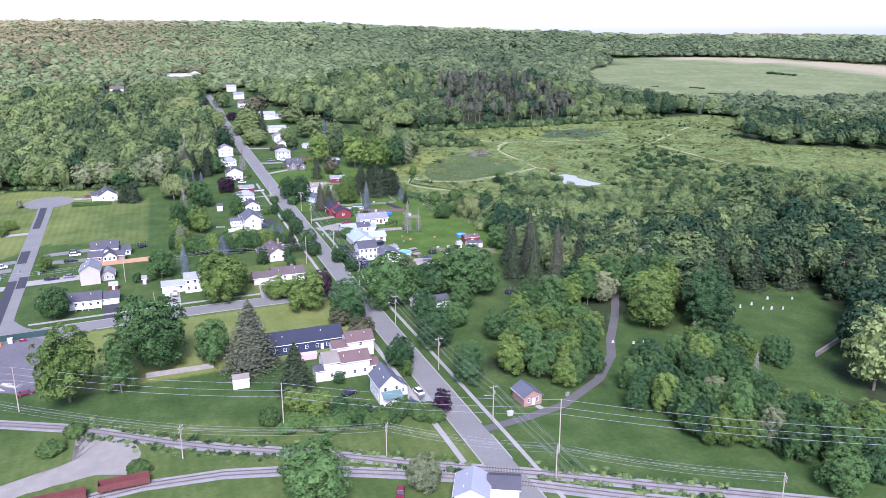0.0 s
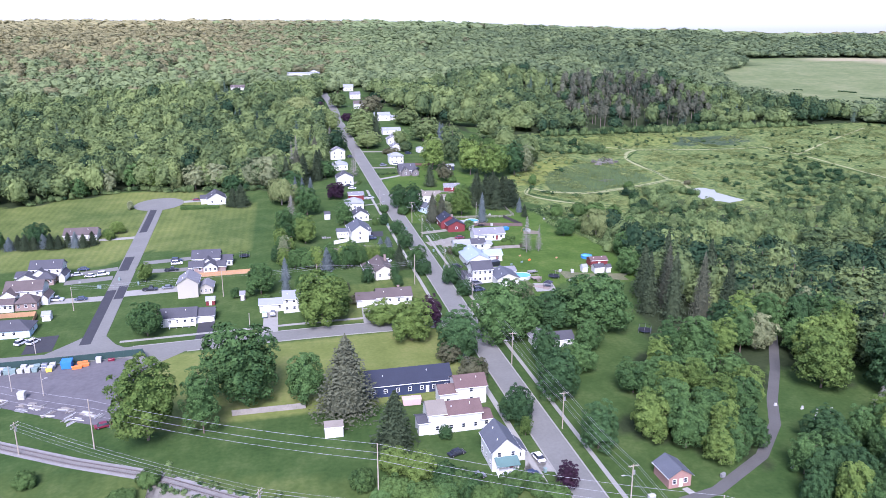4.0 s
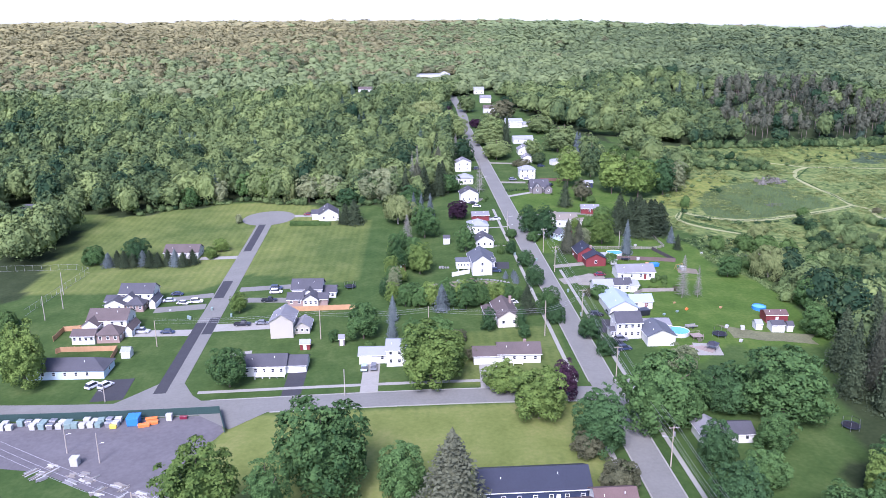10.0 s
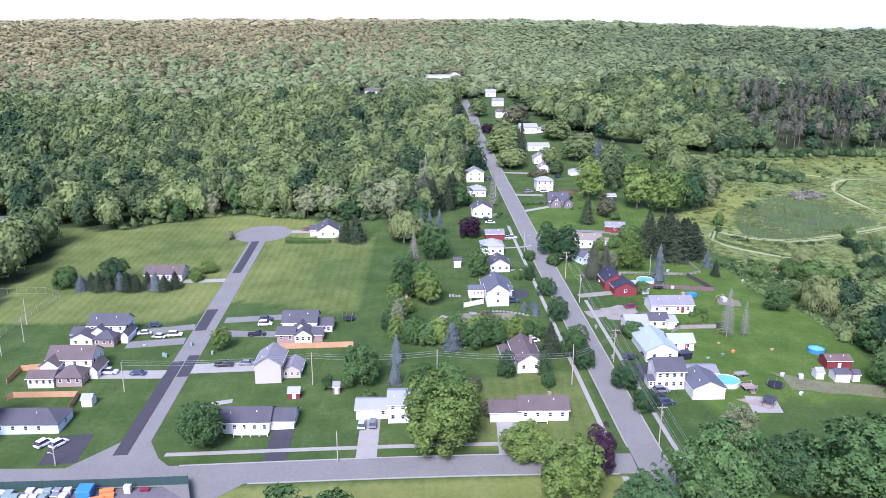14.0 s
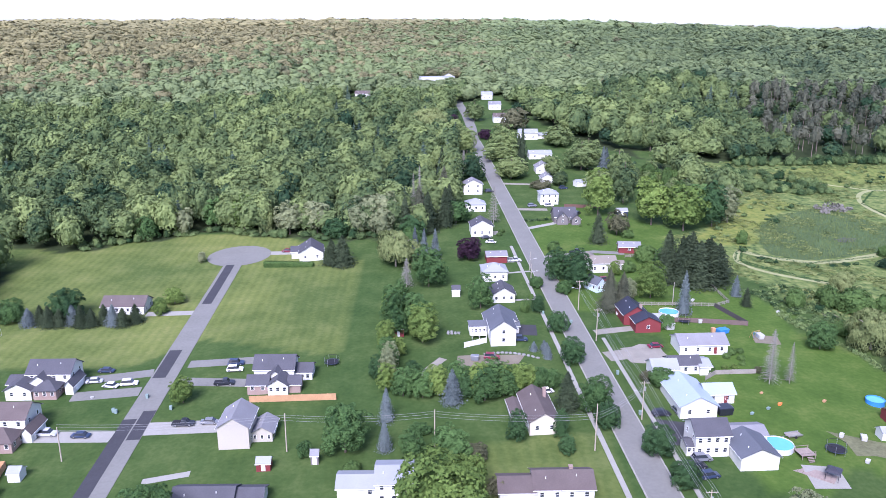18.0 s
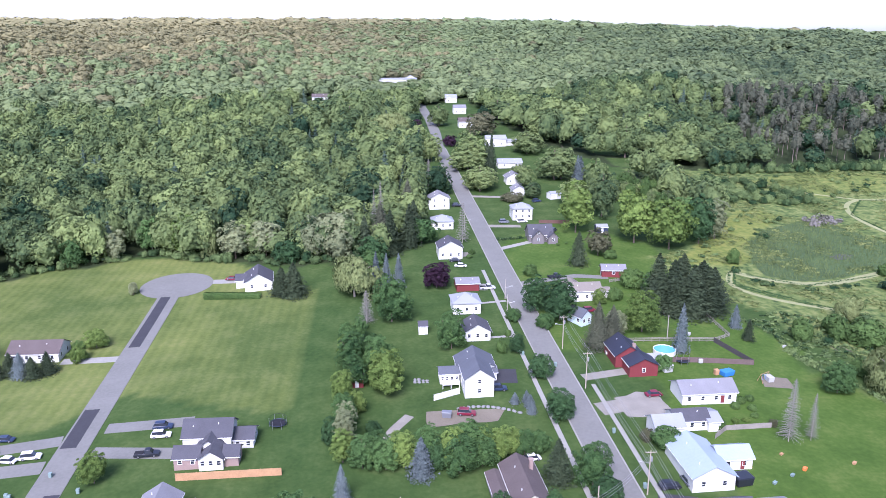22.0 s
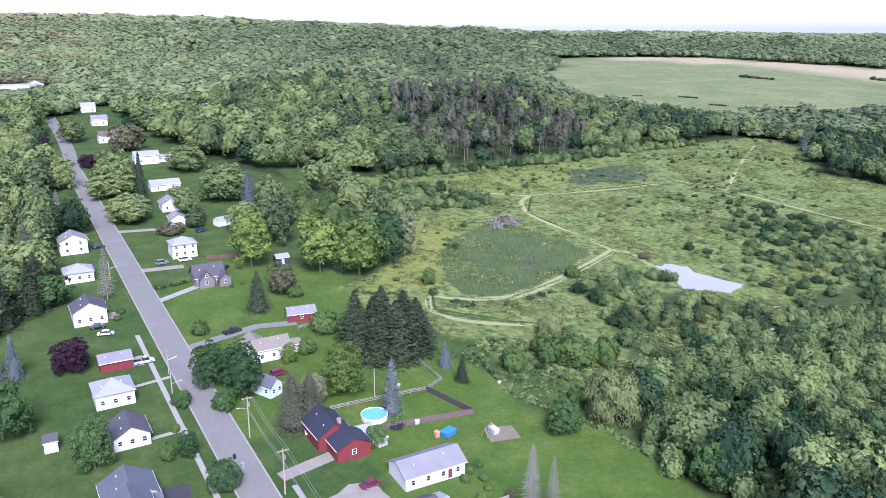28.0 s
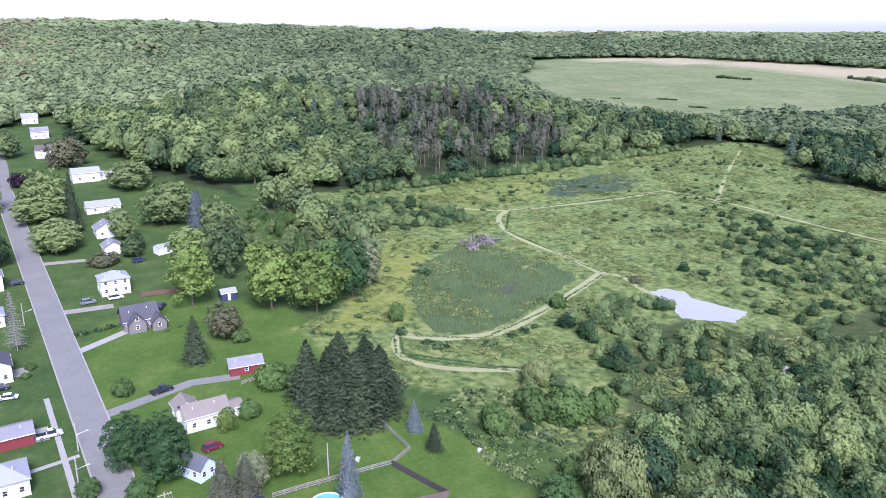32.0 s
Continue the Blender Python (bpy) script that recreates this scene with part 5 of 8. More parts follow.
h = house("grey-roofed garage behind a lawn", 77.6, 579, RY, [block((0, 0), (6.4, 7), 2.8, "y", 1.8)], white_side, roof_grey, category="garage", name="garage")
h = house("small white house with dark roof", 78.6, 601, RY, [block((0, 0), (8.6, 8), 3.6, "y", 2.4, wins=W1)], white_side, roof_grey)
h = house("long white house with pale roof", 82, 638, RY, [block((0, 0), (14, 8), 3, "x", 1.8, wins=W1)], white_side, roof_pale)
h = house("white house with pale roof and garage", 82, 698, RY, [block((0, 0), (13, 9), 4.6, "x", 2.0, wins=W1), block((12, 1), (10, 6), 2.6, "x", 1.2)], white_side, roof_pale)
for x, y, w, rf in ((69, 764, 11, roof_brown), (70, 828, 10, roof_grey), (68, 891, 10, roof_pale), (61, 922, 11, roof_dark)):
    house("white house far up the street", x, y, RY, [block((0, 0), (w, 8), 4.4, "x", 2.4, wins=W1)], white_side, rf)
house("white house with dark roof high among the woods", 106, 1057, 10, [block((0, 0), (17, 10), 5, "x", 3.4, wins=W2)], white_side, roof_red)
house("white house far off in a woodland clearing", -48, 902, 0, [block((0, 0), (14, 9), 4.6, "x", 2.4, wins=W1)], white_side, roof_brown)
house("grey-roofed house far off in the woods", -20, 900, 0, [block((0, 0), (10, 8), 4, "y", 2.4, wins=W1)], white_side, roof_grey)
house("long white flat-roofed building far up the hill", 21, 1036, 4, [block((0, 0), (44, 12), 4, "x", 1.0), block((16, 4), (10, 9), 5, "y", 2.6)], white_side, roof_pale)
house("white house far off among trees", -24, 1029, 0, [block((0, 0), (12, 9), 5, "y", 2.6, wins=W1)], white_side, roof_dark)
house("small slate-roofed pale blue cottage behind trees", 71.8, 421, 30, [block((0, 0), (4.2, 6.4), 3.0, "y", 2.0, wins=W1)], blue_side, roof_slate)
house("pale blue house with grey gabled roofs near the railway", 57, 142, -25, [block((0, 0), (7.5, 9), 2.9, "y", 2.0, wins=W1), block((7, 3), (7, 6), 2.5, "x", 1.3, roof=roof_dark)], blue_side, roof_pale)
for lab, x, y, yaw, w, d, hh, wm, rm in (
        ("small red garden shed under trees", 2.4, 385, 0, 3.4, 3.4, 2.6, red_side, roof_dark), ("narrow white garden shed with dark roof", 21.6, 417, 0, 2.8, 4, 2.6, white_side, roof_dark),
        ("small white barrel-roofed shed", -82.2, 315.6, 0, 2.8, 3, 2.2, white_side, roof_pale), ("red and white playhouse shed", -26, 315.6, 0, 3.2, 2.6, 2.0, red_side, roof_pale),
        ("small red barn with dark roof", 130.5, 331.5, 0, 7.4, 5, 2.8, red_side, roof_red), ("small white shed with dark roof", 127.5, 323, 0, 4.2, 4, 2.4, white_side, roof_dark),
        ("little white chicken shed", 121.8, 324, 0, 2.2, 3, 2.0, white_side, roof_pale), ("little white garden hut", 131.8, 323, 0, 2, 2.6, 2.2, white_side, roof_dark),
        ("tiny grey garden hut", -14.6, 317, 0, 1.8, 2, 2.4, grey_side, roof_grey), ("little white garden hut", 20.2, 309, 0, 1.8, 2, 2.0, white_side, roof_pale),
        ("small slate-blue shed under trees", 104, 515, 0, 5, 4, 2.6, navy_side, roof_pale), ("small white garden shed", 94.5, 570, 20, 6, 4, 2.6, white_side, roof_pale)):
    house(lab, x, y, yaw, [block((0, 0), (w, d), hh, "x", 1.0, over=0.2, doors=[("f", 0)])], wm, rm, category="shed", name="shed")

# ---- vehicles ----
CAR_ME = {}
CAR_KINDS = {"sedan": (4.6, 1.8, 0.78, 1.42, (-1.55, -0.95, 0.85, 1.5)), "suv": (4.7, 1.9, 0.95, 1.75, (-2.15, -1.75, 0.55, 1.2)), "pickup": (5.6, 1.95, 1.0, 1.8, (-0.45, -0.25, 0.9, 1.5))}


def car_meshes(kind, paint):
    key = kind, paint.name
    if key in CAR_ME:
        return CAR_ME[key]
    ln, wd, belt, top, (a, b, c, d) = CAR_KINDS[kind]
    hl = ln / 2
    bm = bmesh.new()
    prof = [(-hl, 0.45), (-hl + 0.05, belt - 0.08), (-hl + 0.3, belt), (hl - 1.2, belt), (hl - 0.25, belt - 0.16), (hl, belt - 0.35), (hl, 0.42), (hl - 0.2, 0.28), (-hl + 0.2, 0.28)]
    sides = []
    for s in (-1, 1):
        sides.append([bm.verts.new((x, s * (wd / 2 - (0.06 if z > belt - 0.05 else 0)), z)) for x, z in prof])
    n = len(prof)
    for i in range(n):
        bm.faces.new((sides[0][i], sides[0][(i + 1) % n], sides[1][(i + 1) % n], sides[1][i]))
    bm.faces.new(sides[0][::-1])
    bm.faces.new(sides[1])
    bmesh.ops.recalc_face_normals(bm, faces=bm.faces)
    if kind == "pickup":
        bed = [f for f in bm.faces if f.normal.z > 0.9 and f.calc_center_median().z > belt - 0.02]
        bmesh.ops.bevel(bm, geom=[e for f in bed for e in f.edges], offset=0.04, segments=1, affect="EDGES")
    body = bpy.data.meshes.new("body")
    bm.to_mesh(body)
    bm.free()
    body.materials.append(paint)
    bm = bmesh.new()
    lo = [bm.verts.new(q) for q in ((a, -wd / 2 + 0.07, belt), (d, -wd / 2 + 0.07, belt), (d, wd / 2 - 0.07, belt), (a, wd / 2 - 0.07, belt))]
    hi = [bm.verts.new(q) for q in ((b, -wd / 2 + 0.22, top - 0.06), (c, -wd / 2 + 0.22, top - 0.06), (c, wd / 2 - 0.22, top - 0.06), (b, wd / 2 - 0.22, top - 0.06))]
    for i in range(4):
        bm.faces.new((lo[i], lo[(i + 1) % 4], hi[(i + 1) % 4], hi[i]))
    bm.faces.new(hi)
    cabin = bpy.data.meshes.new("cabin_glass")
    bm.to_mesh(cabin)
    bm.free()
    cabin.materials.append(glass_dark)
    bm = bmesh.new()
    box(bm, b - 0.03, -wd / 2 + 0.2, top - 0.07, c + 0.03, wd / 2 - 0.2, top)
    bmesh.ops.bevel(bm, geom=bm.edges[:], offset=0.03, segments=1, affect="EDGES")
    roof = bpy.data.meshes.new("roof")
    bm.to_mesh(roof)
    bm.free()
    roof.materials.append(paint)
    bm = bmesh.new()
    tube(bm, (0, -0.11, 0), (0, 0.11, 0), 0.34, 0.34, 12)
    tyre = bpy.data.meshes.new("tyre")
    bm.to_mesh(tyre)
    bm.free()
    tyre.materials.append(rubber)
    bm = bmesh.new()
    tube(bm, (0, -0.12, 0), (0, 0.12, 0), 0.2, 0.2, 10)
    rim = bpy.data.meshes.new("rim")
    bm.to_mesh(rim)
    bm.free()
    rim.materials.append(steel)
    bedm = None
    if kind == "pickup":
        bm = bmesh.new()
        box(bm, -hl + 0.14, -wd / 2 + 0.16, belt - 0.02, -0.6, wd / 2 - 0.16, belt + 0.012)
        bedm = bpy.data.meshes.new("load_bed")
        bm.to_mesh(bedm)
        bm.free()
        bedm.materials.append(rubber)
    CAR_ME[key] = body, cabin, roof, tyre, rim, bedm
    return CAR_ME[key]


def car(x, y, yaw, colour, paint, kind="suv", where="on a driveway"):
    body, cabin, roof, tyre, rim, bedm = car_meshes(kind, paint)
    ln, wd = CAR_KINDS[kind][:2]
    ob = group_at("pickup_truck" if kind == "pickup" else "car", x, y, yaw, float(land(x, y)) + 0.1)
    for nm, me in (("body", body), ("cabin_glass", cabin), ("roof", roof)) + ((("load_bed", bedm),) if bedm else ()):
        share(nm, me, ob)
    for sx in (-1, 1):
        for sy in (-1, 1):
            w = share("tyre", tyre, ob, pose(sx * ln * 0.31, sy * (wd / 2 - 0.1), 0.34))
            share("rim", rim, w)
    kindname = {"sedan": "sedan car", "suv": "sport utility car", "pickup": "pickup truck"}[kind]
    return tagged(ob, f"{colour} {kindname} parked {where}", "truck" if kind == "pickup" else "car")


P_WHITE, P_BLACK, P_BLUE = car_paint("white", (0.75, 0.75, 0.75)), car_paint("black", (0.02, 0.022, 0.03)), car_paint("blue", (0.028, 0.042, 0.085))
P_SILVER, P_RED, P_GREY, P_TEAL = car_paint("silver", (0.45, 0.46, 0.48)), car_paint("red", (0.16, 0.015, 0.035)), car_paint("grey", (0.16, 0.17, 0.19)), car_paint("pale blue", (0.4, 0.52, 0.58))
for x, y, yaw, nm, p, kind in ((-83, 361, 10, "silver", P_SILVER, "sedan"), (-77.2, 358, 170, "white", P_WHITE, "sedan"), (-72.4, 359, 8, "white", P_WHITE, "suv"), (-82, 367.3, 0, "blue", P_BLUE, "sedan"),
                               (-84, 333.6, 0, "silver", P_SILVER, "pickup"), (-74.8, 332.3, 0, "dark blue", P_BLUE, "sedan"), (-50.5, 336, 0, "black", P_BLACK, "pickup"), (-44, 336.4, 0, "grey", P_GREY, "sedan"),
                               (-44.2, 365, 4, "white", P_WHITE, "suv"), (-44.8, 369, 4, "blue", P_BLUE, "suv"), (-45.3, 357, 5, "black", P_BLACK, "pickup"), (-85, 295.6, 62, "white", P_WHITE, "suv"), (-81.2, 295.4, 62, "white", P_WHITE, "suv"),
                               (-6.2, 299, 90, "pale blue", P_TEAL, "suv"), (-3.4, 299.3, 90, "dark grey", P_GREY, "suv"), (73.4, 307.4, 10, "dark blue", P_BLUE, "suv"), (71.8, 311, 10, "black", P_BLACK, "suv"),
                               (70.4, 333.8, 5, "black", P_BLACK, "suv"), (75, 335.5, 95, "dark grey", P_GREY, "sedan"), (80, 372.9, 5, "red", P_RED, "sedan"), (42.8, 346, 10, "white", P_WHITE, "sedan"),
                               (39.8, 378.4, 0, "dark blue", P_BLUE, "suv"), (30.2, 366.6, -8, "dark red", P_RED, "suv"), (46, 451, 4, "silver", P_SILVER, "pickup"), (72.3, 460.4, 15, "black", P_BLACK, "pickup"),
                               (63.3, 529.2, 5, "grey", P_GREY, "suv"), (71.6, 529.5, 5, "white", P_WHITE, "suv"), (77, 429, 10, "dark red", P_RED, "suv"), (38.6, 474, -10, "white", P_WHITE, "sedan"), (83, 515.4, 60, "black", P_BLACK, "suv"),
                               (84.4, 563, 20, "dark blue", P_BLUE, "suv"), (42, 148, 70, "dark red", P_RED, "sedan"), (60.4, 192.6, 100, "white", P_WHITE, "sedan"), (44, 187.6, 10, "dark green", P_GREY, "sedan"),
                               (56.5, 186, 12, "dark blue", P_BLUE, "sedan"), (41.6, 198, 20, "black", P_BLACK, "sedan"), (-47, 471.5, 0, "dark red", P_RED, "sedan"), (75.2, 399, 80, "white", P_WHITE, "pickup"), (37, 480, 0, "black", P_BLACK, "sedan"),
                               (74, 314, 5, "grey", P_GREY, "suv"), (-46, 232, 20, "dark red", P_RED, "sedan"), (44.3, 557, 5, "black", P_BLACK, "suv")):
    car(x, y, yaw, nm, p, kind)

# ---- poles and lines ----


def pole(x, y, h, arms=1, yaw=0.0, lamp=0.0, mat=pole_wood, label="wooden utility pole with crossarm beside the street"):
    ob = group_at("utility_pole", x, y, yaw)
    bm = bmesh.new()
    tube(bm, (0, 0, -0.6), (0, 0, h), 0.17, 0.11, 8)
    part("shaft", bm, mat, ob)
    for i in range(arms):
        bm = bmesh.new()
        z = h - 0.5 - 0.9 * i
        box(bm, -1.25, -0.22, z, 1.25, -0.1, z + 0.13)
        part("crossarm", bm, mat, ob)
        for u in (-1.1, -0.55, 0.55, 1.1):
            bm = bmesh.new()
            tube(bm, (u, -0.16, z + 0.13), (u, -0.16, z + 0.34), 0.06, 0.04, 6)
            part("insulator", bm, stone_white, ob)
    if arms:
        bm = bmesh.new()
        tube(bm, (0.32, 0, h - 2.6), (0.32, 0, h - 1.6), 0.24, 0.24, 10)
        part("transformer", bm, steel, ob)
    if lamp:
        bm = bmesh.new()
        tube(bm, (0, 0, h - 3), (lamp * 2.2, 0, h - 2.5), 0.05, 0.04, 6)
        part("lamp_arm", bm, steel, ob)
        bm = bmesh.new()
        box(bm, lamp * 2.2 - 0.35, -0.14, h - 2.58, lamp * 2.2 + 0.35, 0.14, h - 2.42)
        part("lamp_head", bm, stone_white, ob)
    return tagged(ob, label, "utility pole")


def wire(a, b, sag=0.8, r=0.028):
    """A sagging cable between two points, each given as x, y and the height over the ground there."""
    pa, pb = Vector((a[0], a[1], float(land(a[0], a[1])) + a[2])), Vector((b[0], b[1], float(land(b[0], b[1])) + b[2]))
    n = 9
    pts = [pa.lerp(pb, i / n) - Vector((0, 0, 4 * sag * (i / n) * (1 - i / n))) for i in range(n + 1)]
    bm = bmesh.new()
    rings = []
    d = (pb - pa).normalized()
    s = d.cross(Vector((0, 0, 1))).normalized()
    u = s.cross(d)
    for p in pts:
        rings.append([bm.verts.new(p + s * r * math.cos(k * 2.0944) + u * r * math.sin(k * 2.0944)) for k in range(3)])
    for r0, r1 in zip(rings, rings[1:]):
        for i in range(3):
            bm.faces.new((r0[i], r0[(i + 1) % 3], r1[(i + 1) % 3], r1[i]))
    return tagged(part("power_line", bm, WIRE), "thin sagging overhead cable strung between poles", "cable", "overhead cables")


WIRE = material("cable", (0.3, 0.3, 0.31), 0.5, 0.1)
STREET_POLES = [(79, 118), (74.3, 171), (70.8, 205), (68.4, 244), (66.2, 288), (65, 332), (63.2, 378), (62.2, 402)]
for i, (x, y) in enumerate(STREET_POLES):
    pole(x, y, 10.5, 1, 2.5, -1.0 if i % 2 else 0.0)
for (x0, y0), (x1, y1) in zip(STREET_POLES, STREET_POLES[1:]):
    for u, z in ((-1.1, 10.3), (0.55, 10.3), (1.1, 10.3), (0, 7.6), (0, 7.0)):
        wire((x0 + u, y0, z), (x1 + u, y1, z), 0.7)
for x, y, hh in ((50.4, 318.5, 12), (13, 321, 10), (-22, 322, 10), (-75, 322, 9)):
    pole(x, y, hh, 0, label="plain wooden utility pole on a lawn")
for a, b in (((65, 332), (50.4, 318.5)), ((50.4, 318.5), (13, 321)), ((13, 321), (-22, 322)), ((-22, 322), (-75, 322))):
    for z in (9.6, 9.0, 8.2):
        wire((*a, z), (*b, z), 0.9)
RAIL_POLES = [(-64, 223, 9), (-4, 180, 9), (43, 163.5, 9), (78, 142, 9), (120, 116, 9)]
for x, y, hh in RAIL_POLES:
    pole(x, y, hh, 2, 60, label="pale wooden pole with two crossarms beside the railway")
for (x0, y0, h0), (x1, y1, h1) in zip(RAIL_POLES, RAIL_POLES[1:]):
    for u, z in ((-0.5, 8.6), (0, 8.6), (0.5, 8.6), (-0.5, 7.7), (0.5, 7.7)):
        wire((x0 + u, y0 + 2 * u, z), (x1 + u, y1 + 2 * u, z), 1.0, 0.02)
TALL_POLES = [(-110, 262, 13), (-46, 221.5, 13.5), (21.2, 184.5, 13.5), (84, 152, 14.5), (160, 112, 14)]
for x, y, hh in TALL_POLES:
    pole(x, y, hh, 0, label="tall bare wooden transmission pole near the railway")
for (x0, y0, h0), (x1, y1, h1) in zip(TALL_POLES, TALL_POLES[1:]):
    for z in (0.1, 2.2, 4.0):
        wire((x0, y0, h0 - z), (x1, y1, h1 - z), 1.2, 0.035)
for x, y, hh, lamp in ((-10.5, 283.5, 8, 0), (96, 408, 7.5, 0), (49.6, 428, 7, 1.0), (51, 442, 7, 1.0), (44.6, 520, 7, 1.0), (-67, 255, 8, 0.6), (-77, 260, 8, 0.6), (-122, 346, 9, 0), (-120, 356, 9, 0), (-78, 286.5, 6, -0.5), (-126, 370, 9, 0)):
    pole(x, y, hh, 0, 0, lamp, bark_pale, "slim grey lamp post with small lamp arm" if lamp else "slim plain grey pole standing on grass")

# ---- fences and walls ----


def fence(pts, h, mat, label, board=2.4, thick=0.05, rails=False, slats=False):
    ob = new("fence")
    for (x0, y0), (x1, y1) in zip(pts, pts[1:]):
        ln = math.hypot(x1 - x0, y1 - y0)
        n = max(1, round(ln / board))
        yaw = math.degrees(math.atan2(y1 - y0, x1 - x0))
        for i in range(n):
            xa, ya = x0 + (x1 - x0) * i / n, y0 + (y1 - y0) * i / n
            xb, yb = x0 + (x1 - x0) * (i + 1) / n, y0 + (y1 - y0) * (i + 1) / n
            za, zb = float(land(xa, ya)), float(land(xb, yb))
            bm = bmesh.new()
            box(bm, -0.06, -0.06, -0.4, 0.06, 0.06, h + 0.08)
            p = part("post", bm, mat, ob)
            p.matrix_basis = pose(xa, ya, za, 0, 0, yaw)
            L = ln / n
            for z0, z1 in (((h * 0.25, h * 0.4), (h * 0.6, h * 0.75), (h * 0.88, h)) if rails else ((0.05, h),)):
                bm = bmesh.new()
                for q in box(bm, 0.07, -thick / 2, z0, L - 0.07, thick / 2, z1):
                    q.co.z += (zb - za) * q.co.x / L
                p = part("rail" if rails else "panel", bm, mat, ob)
                p.matrix_basis = pose(xa, ya, za, 0, 0, yaw)
    return tagged(ob, label, "fence")


def wire_fence(pts, h, mat, label):
    """Thin posts with a top and a bottom rail."""
    ob = new("wire_fence")
    for (x0, y0), (x1, y1) in zip(pts, pts[1:]):
        n = max(1, round(math.hypot(x1 - x0, y1 - y0) / 3.5))
        for i in range(n):
            a = (x0 + (x1 - x0) * i / n, y0 + (y1 - y0) * i / n)
            b = (x0 + (x1 - x0) * (i + 1) / n, y0 + (y1 - y0) * (i + 1) / n)
            za, zb = float(land(*a)), float(land(*b))
            bm = bmesh.new()
            tube(bm, (*a, za - 0.3), (*a, za + h), 0.05, 0.05, 6)
            part("post", bm, mat, ob)
            for z in (0.1, h - 0.04):
                bm = bmesh.new()
                tube(bm, (*a, za + z), (*b, zb + z), 0.03, 0.03, 5)
                part("rail", bm, mat, ob)
    return tagged(ob, label, "fence")


fence([(-36, 346.2), (-12.8, 345.6)], 1.9, wood_warm, "new orange-brown cedar board fence across a lawn")
fence([(-106, 318.6), (-105, 320), (-87, 320), (-86, 312)], 1.8, wood_warm, "tan board fence round a back garden")
fence([(-111, 328), (-111, 336), (-101, 338)], 1.8, wood_warm, "tan board fence behind a brick house")
fence([(-13, 229.5), (6.5, 229)], 1.7, wood_grey, "weathered grey board fence on a lawn")
fence([(83, 405.5), (110, 405.5), (116, 409)], 1.3, wood_grey, "weathered grey board fence round a garden", rails=True)
fence([(116, 409), (115, 427), (101, 426)], 1.3, wood_grey, "grey post and rail fence round a lawn", rails=True)
fence([(109.5, 405), (115, 390)], 1.6, material("dark fence boards", (0.06, 0.055, 0.055), 0.85, 0.2, 3, 0.5), "dark board fence beside a pool garden")
fence([(115, 390), (97, 391.5), (85, 392)], 1.6, material("red-brown fence boards", (0.13, 0.095, 0.085), 0.85, 0.2, 3, 0.5), "red-brown board fence behind the red house")
fence([(88, 352), (92, 355.5), (104, 356.5)], 1.4, wood_grey, "weathered grey board fence on a lawn")
fence([(22.5, 374.2), (29.6, 377.4)], 1.8, white_side, "white board fence beside a white house")
fence([(-130, 277), (-43.5, 276.8), (-39.5, 266)], 2.2, material("dark green mesh screen", (0.03, 0.06, 0.055), 0.8, 0.2), "dark green screened fence round the storage yard", 3.0)
wire_fence([(-168, 397), (-133, 398.5), (-126, 394), (-131, 350)], 2.4, steel, "wire mesh ball field fence with grey posts")
fence([(79, 528), (88, 527), (98, 528)], 1.6, material("brown fence boards", (0.13, 0.075, 0.06), 0.85, 0.2, 3, 0.5), "dark brown board fence behind a cape house")
fence([(91, 455), (103, 458)], 1.2, wood_grey, "weathered grey board fence beside an outbuilding", rails=True)
bm = bmesh.new()
for q in box(bm, 0, -0.3, -0.5, 26, 0.3, 1.6):
    pass
wl = part("wall", bm, wood_grey)
wl.name = "retaining_wall"
wl.matrix_basis = pose(188, 176, float(land(190, 178)), 0, 0, 23)
tagged(wl, "long grey stone retaining wall in the burial ground", "wall")

# ---- garden things ----


def pool(x, y, r, wall, label):
    ob = group_at("swimming_pool", x, y)
    bm = bmesh.new()
    n = 28
    for i in range(n):
        a0, a1 = 2 * math.pi * i / n, 2 * math.pi * (i + 1) / n
        for q0, q1 in ((r, r - 0.14),):
            o = [(q * math.cos(a), q * math.sin(a)) for a in (a0, a1) for q in (q0, q1)]
            v = [bm.verts.new((*p, z)) for p in (o[0], o[2], o[3], o[1]) for z in (-0.5, 1.2)]
            bm.faces.new((v[0], v[2], v[3], v[1]))
            bm.faces.new((v[1], v[3], v[5], v[7]))
            bm.faces.new((v[4], v[6], v[7], v[5]))
    bmesh.ops.remove_doubles(bm, verts=bm.verts, dist=0.001)
    part("pool_wall", bm, wall, ob)
    bm = bmesh.new()
    bmesh.ops.create_circle(bm, cap_ends=True, segments=28, radius=r - 0.13, matrix=Matrix.Translation((0, 0, 1.0)))
    part("water", bm, pool_water, ob)
    return tagged(ob, label, "swimming pool")


pool(93.8, 319, 3.5, material("white pool wall", (0.5, 0.52, 0.53), 0.5, 0.1), "round above-ground swimming pool with white wall")
pool(91.6, 398, 3.3, white_side, "round above-ground swimming pool beside the red house")
pool(129.6, 341.4, 2.4, plastic_blue, "round blue inflatable pool on a lawn")


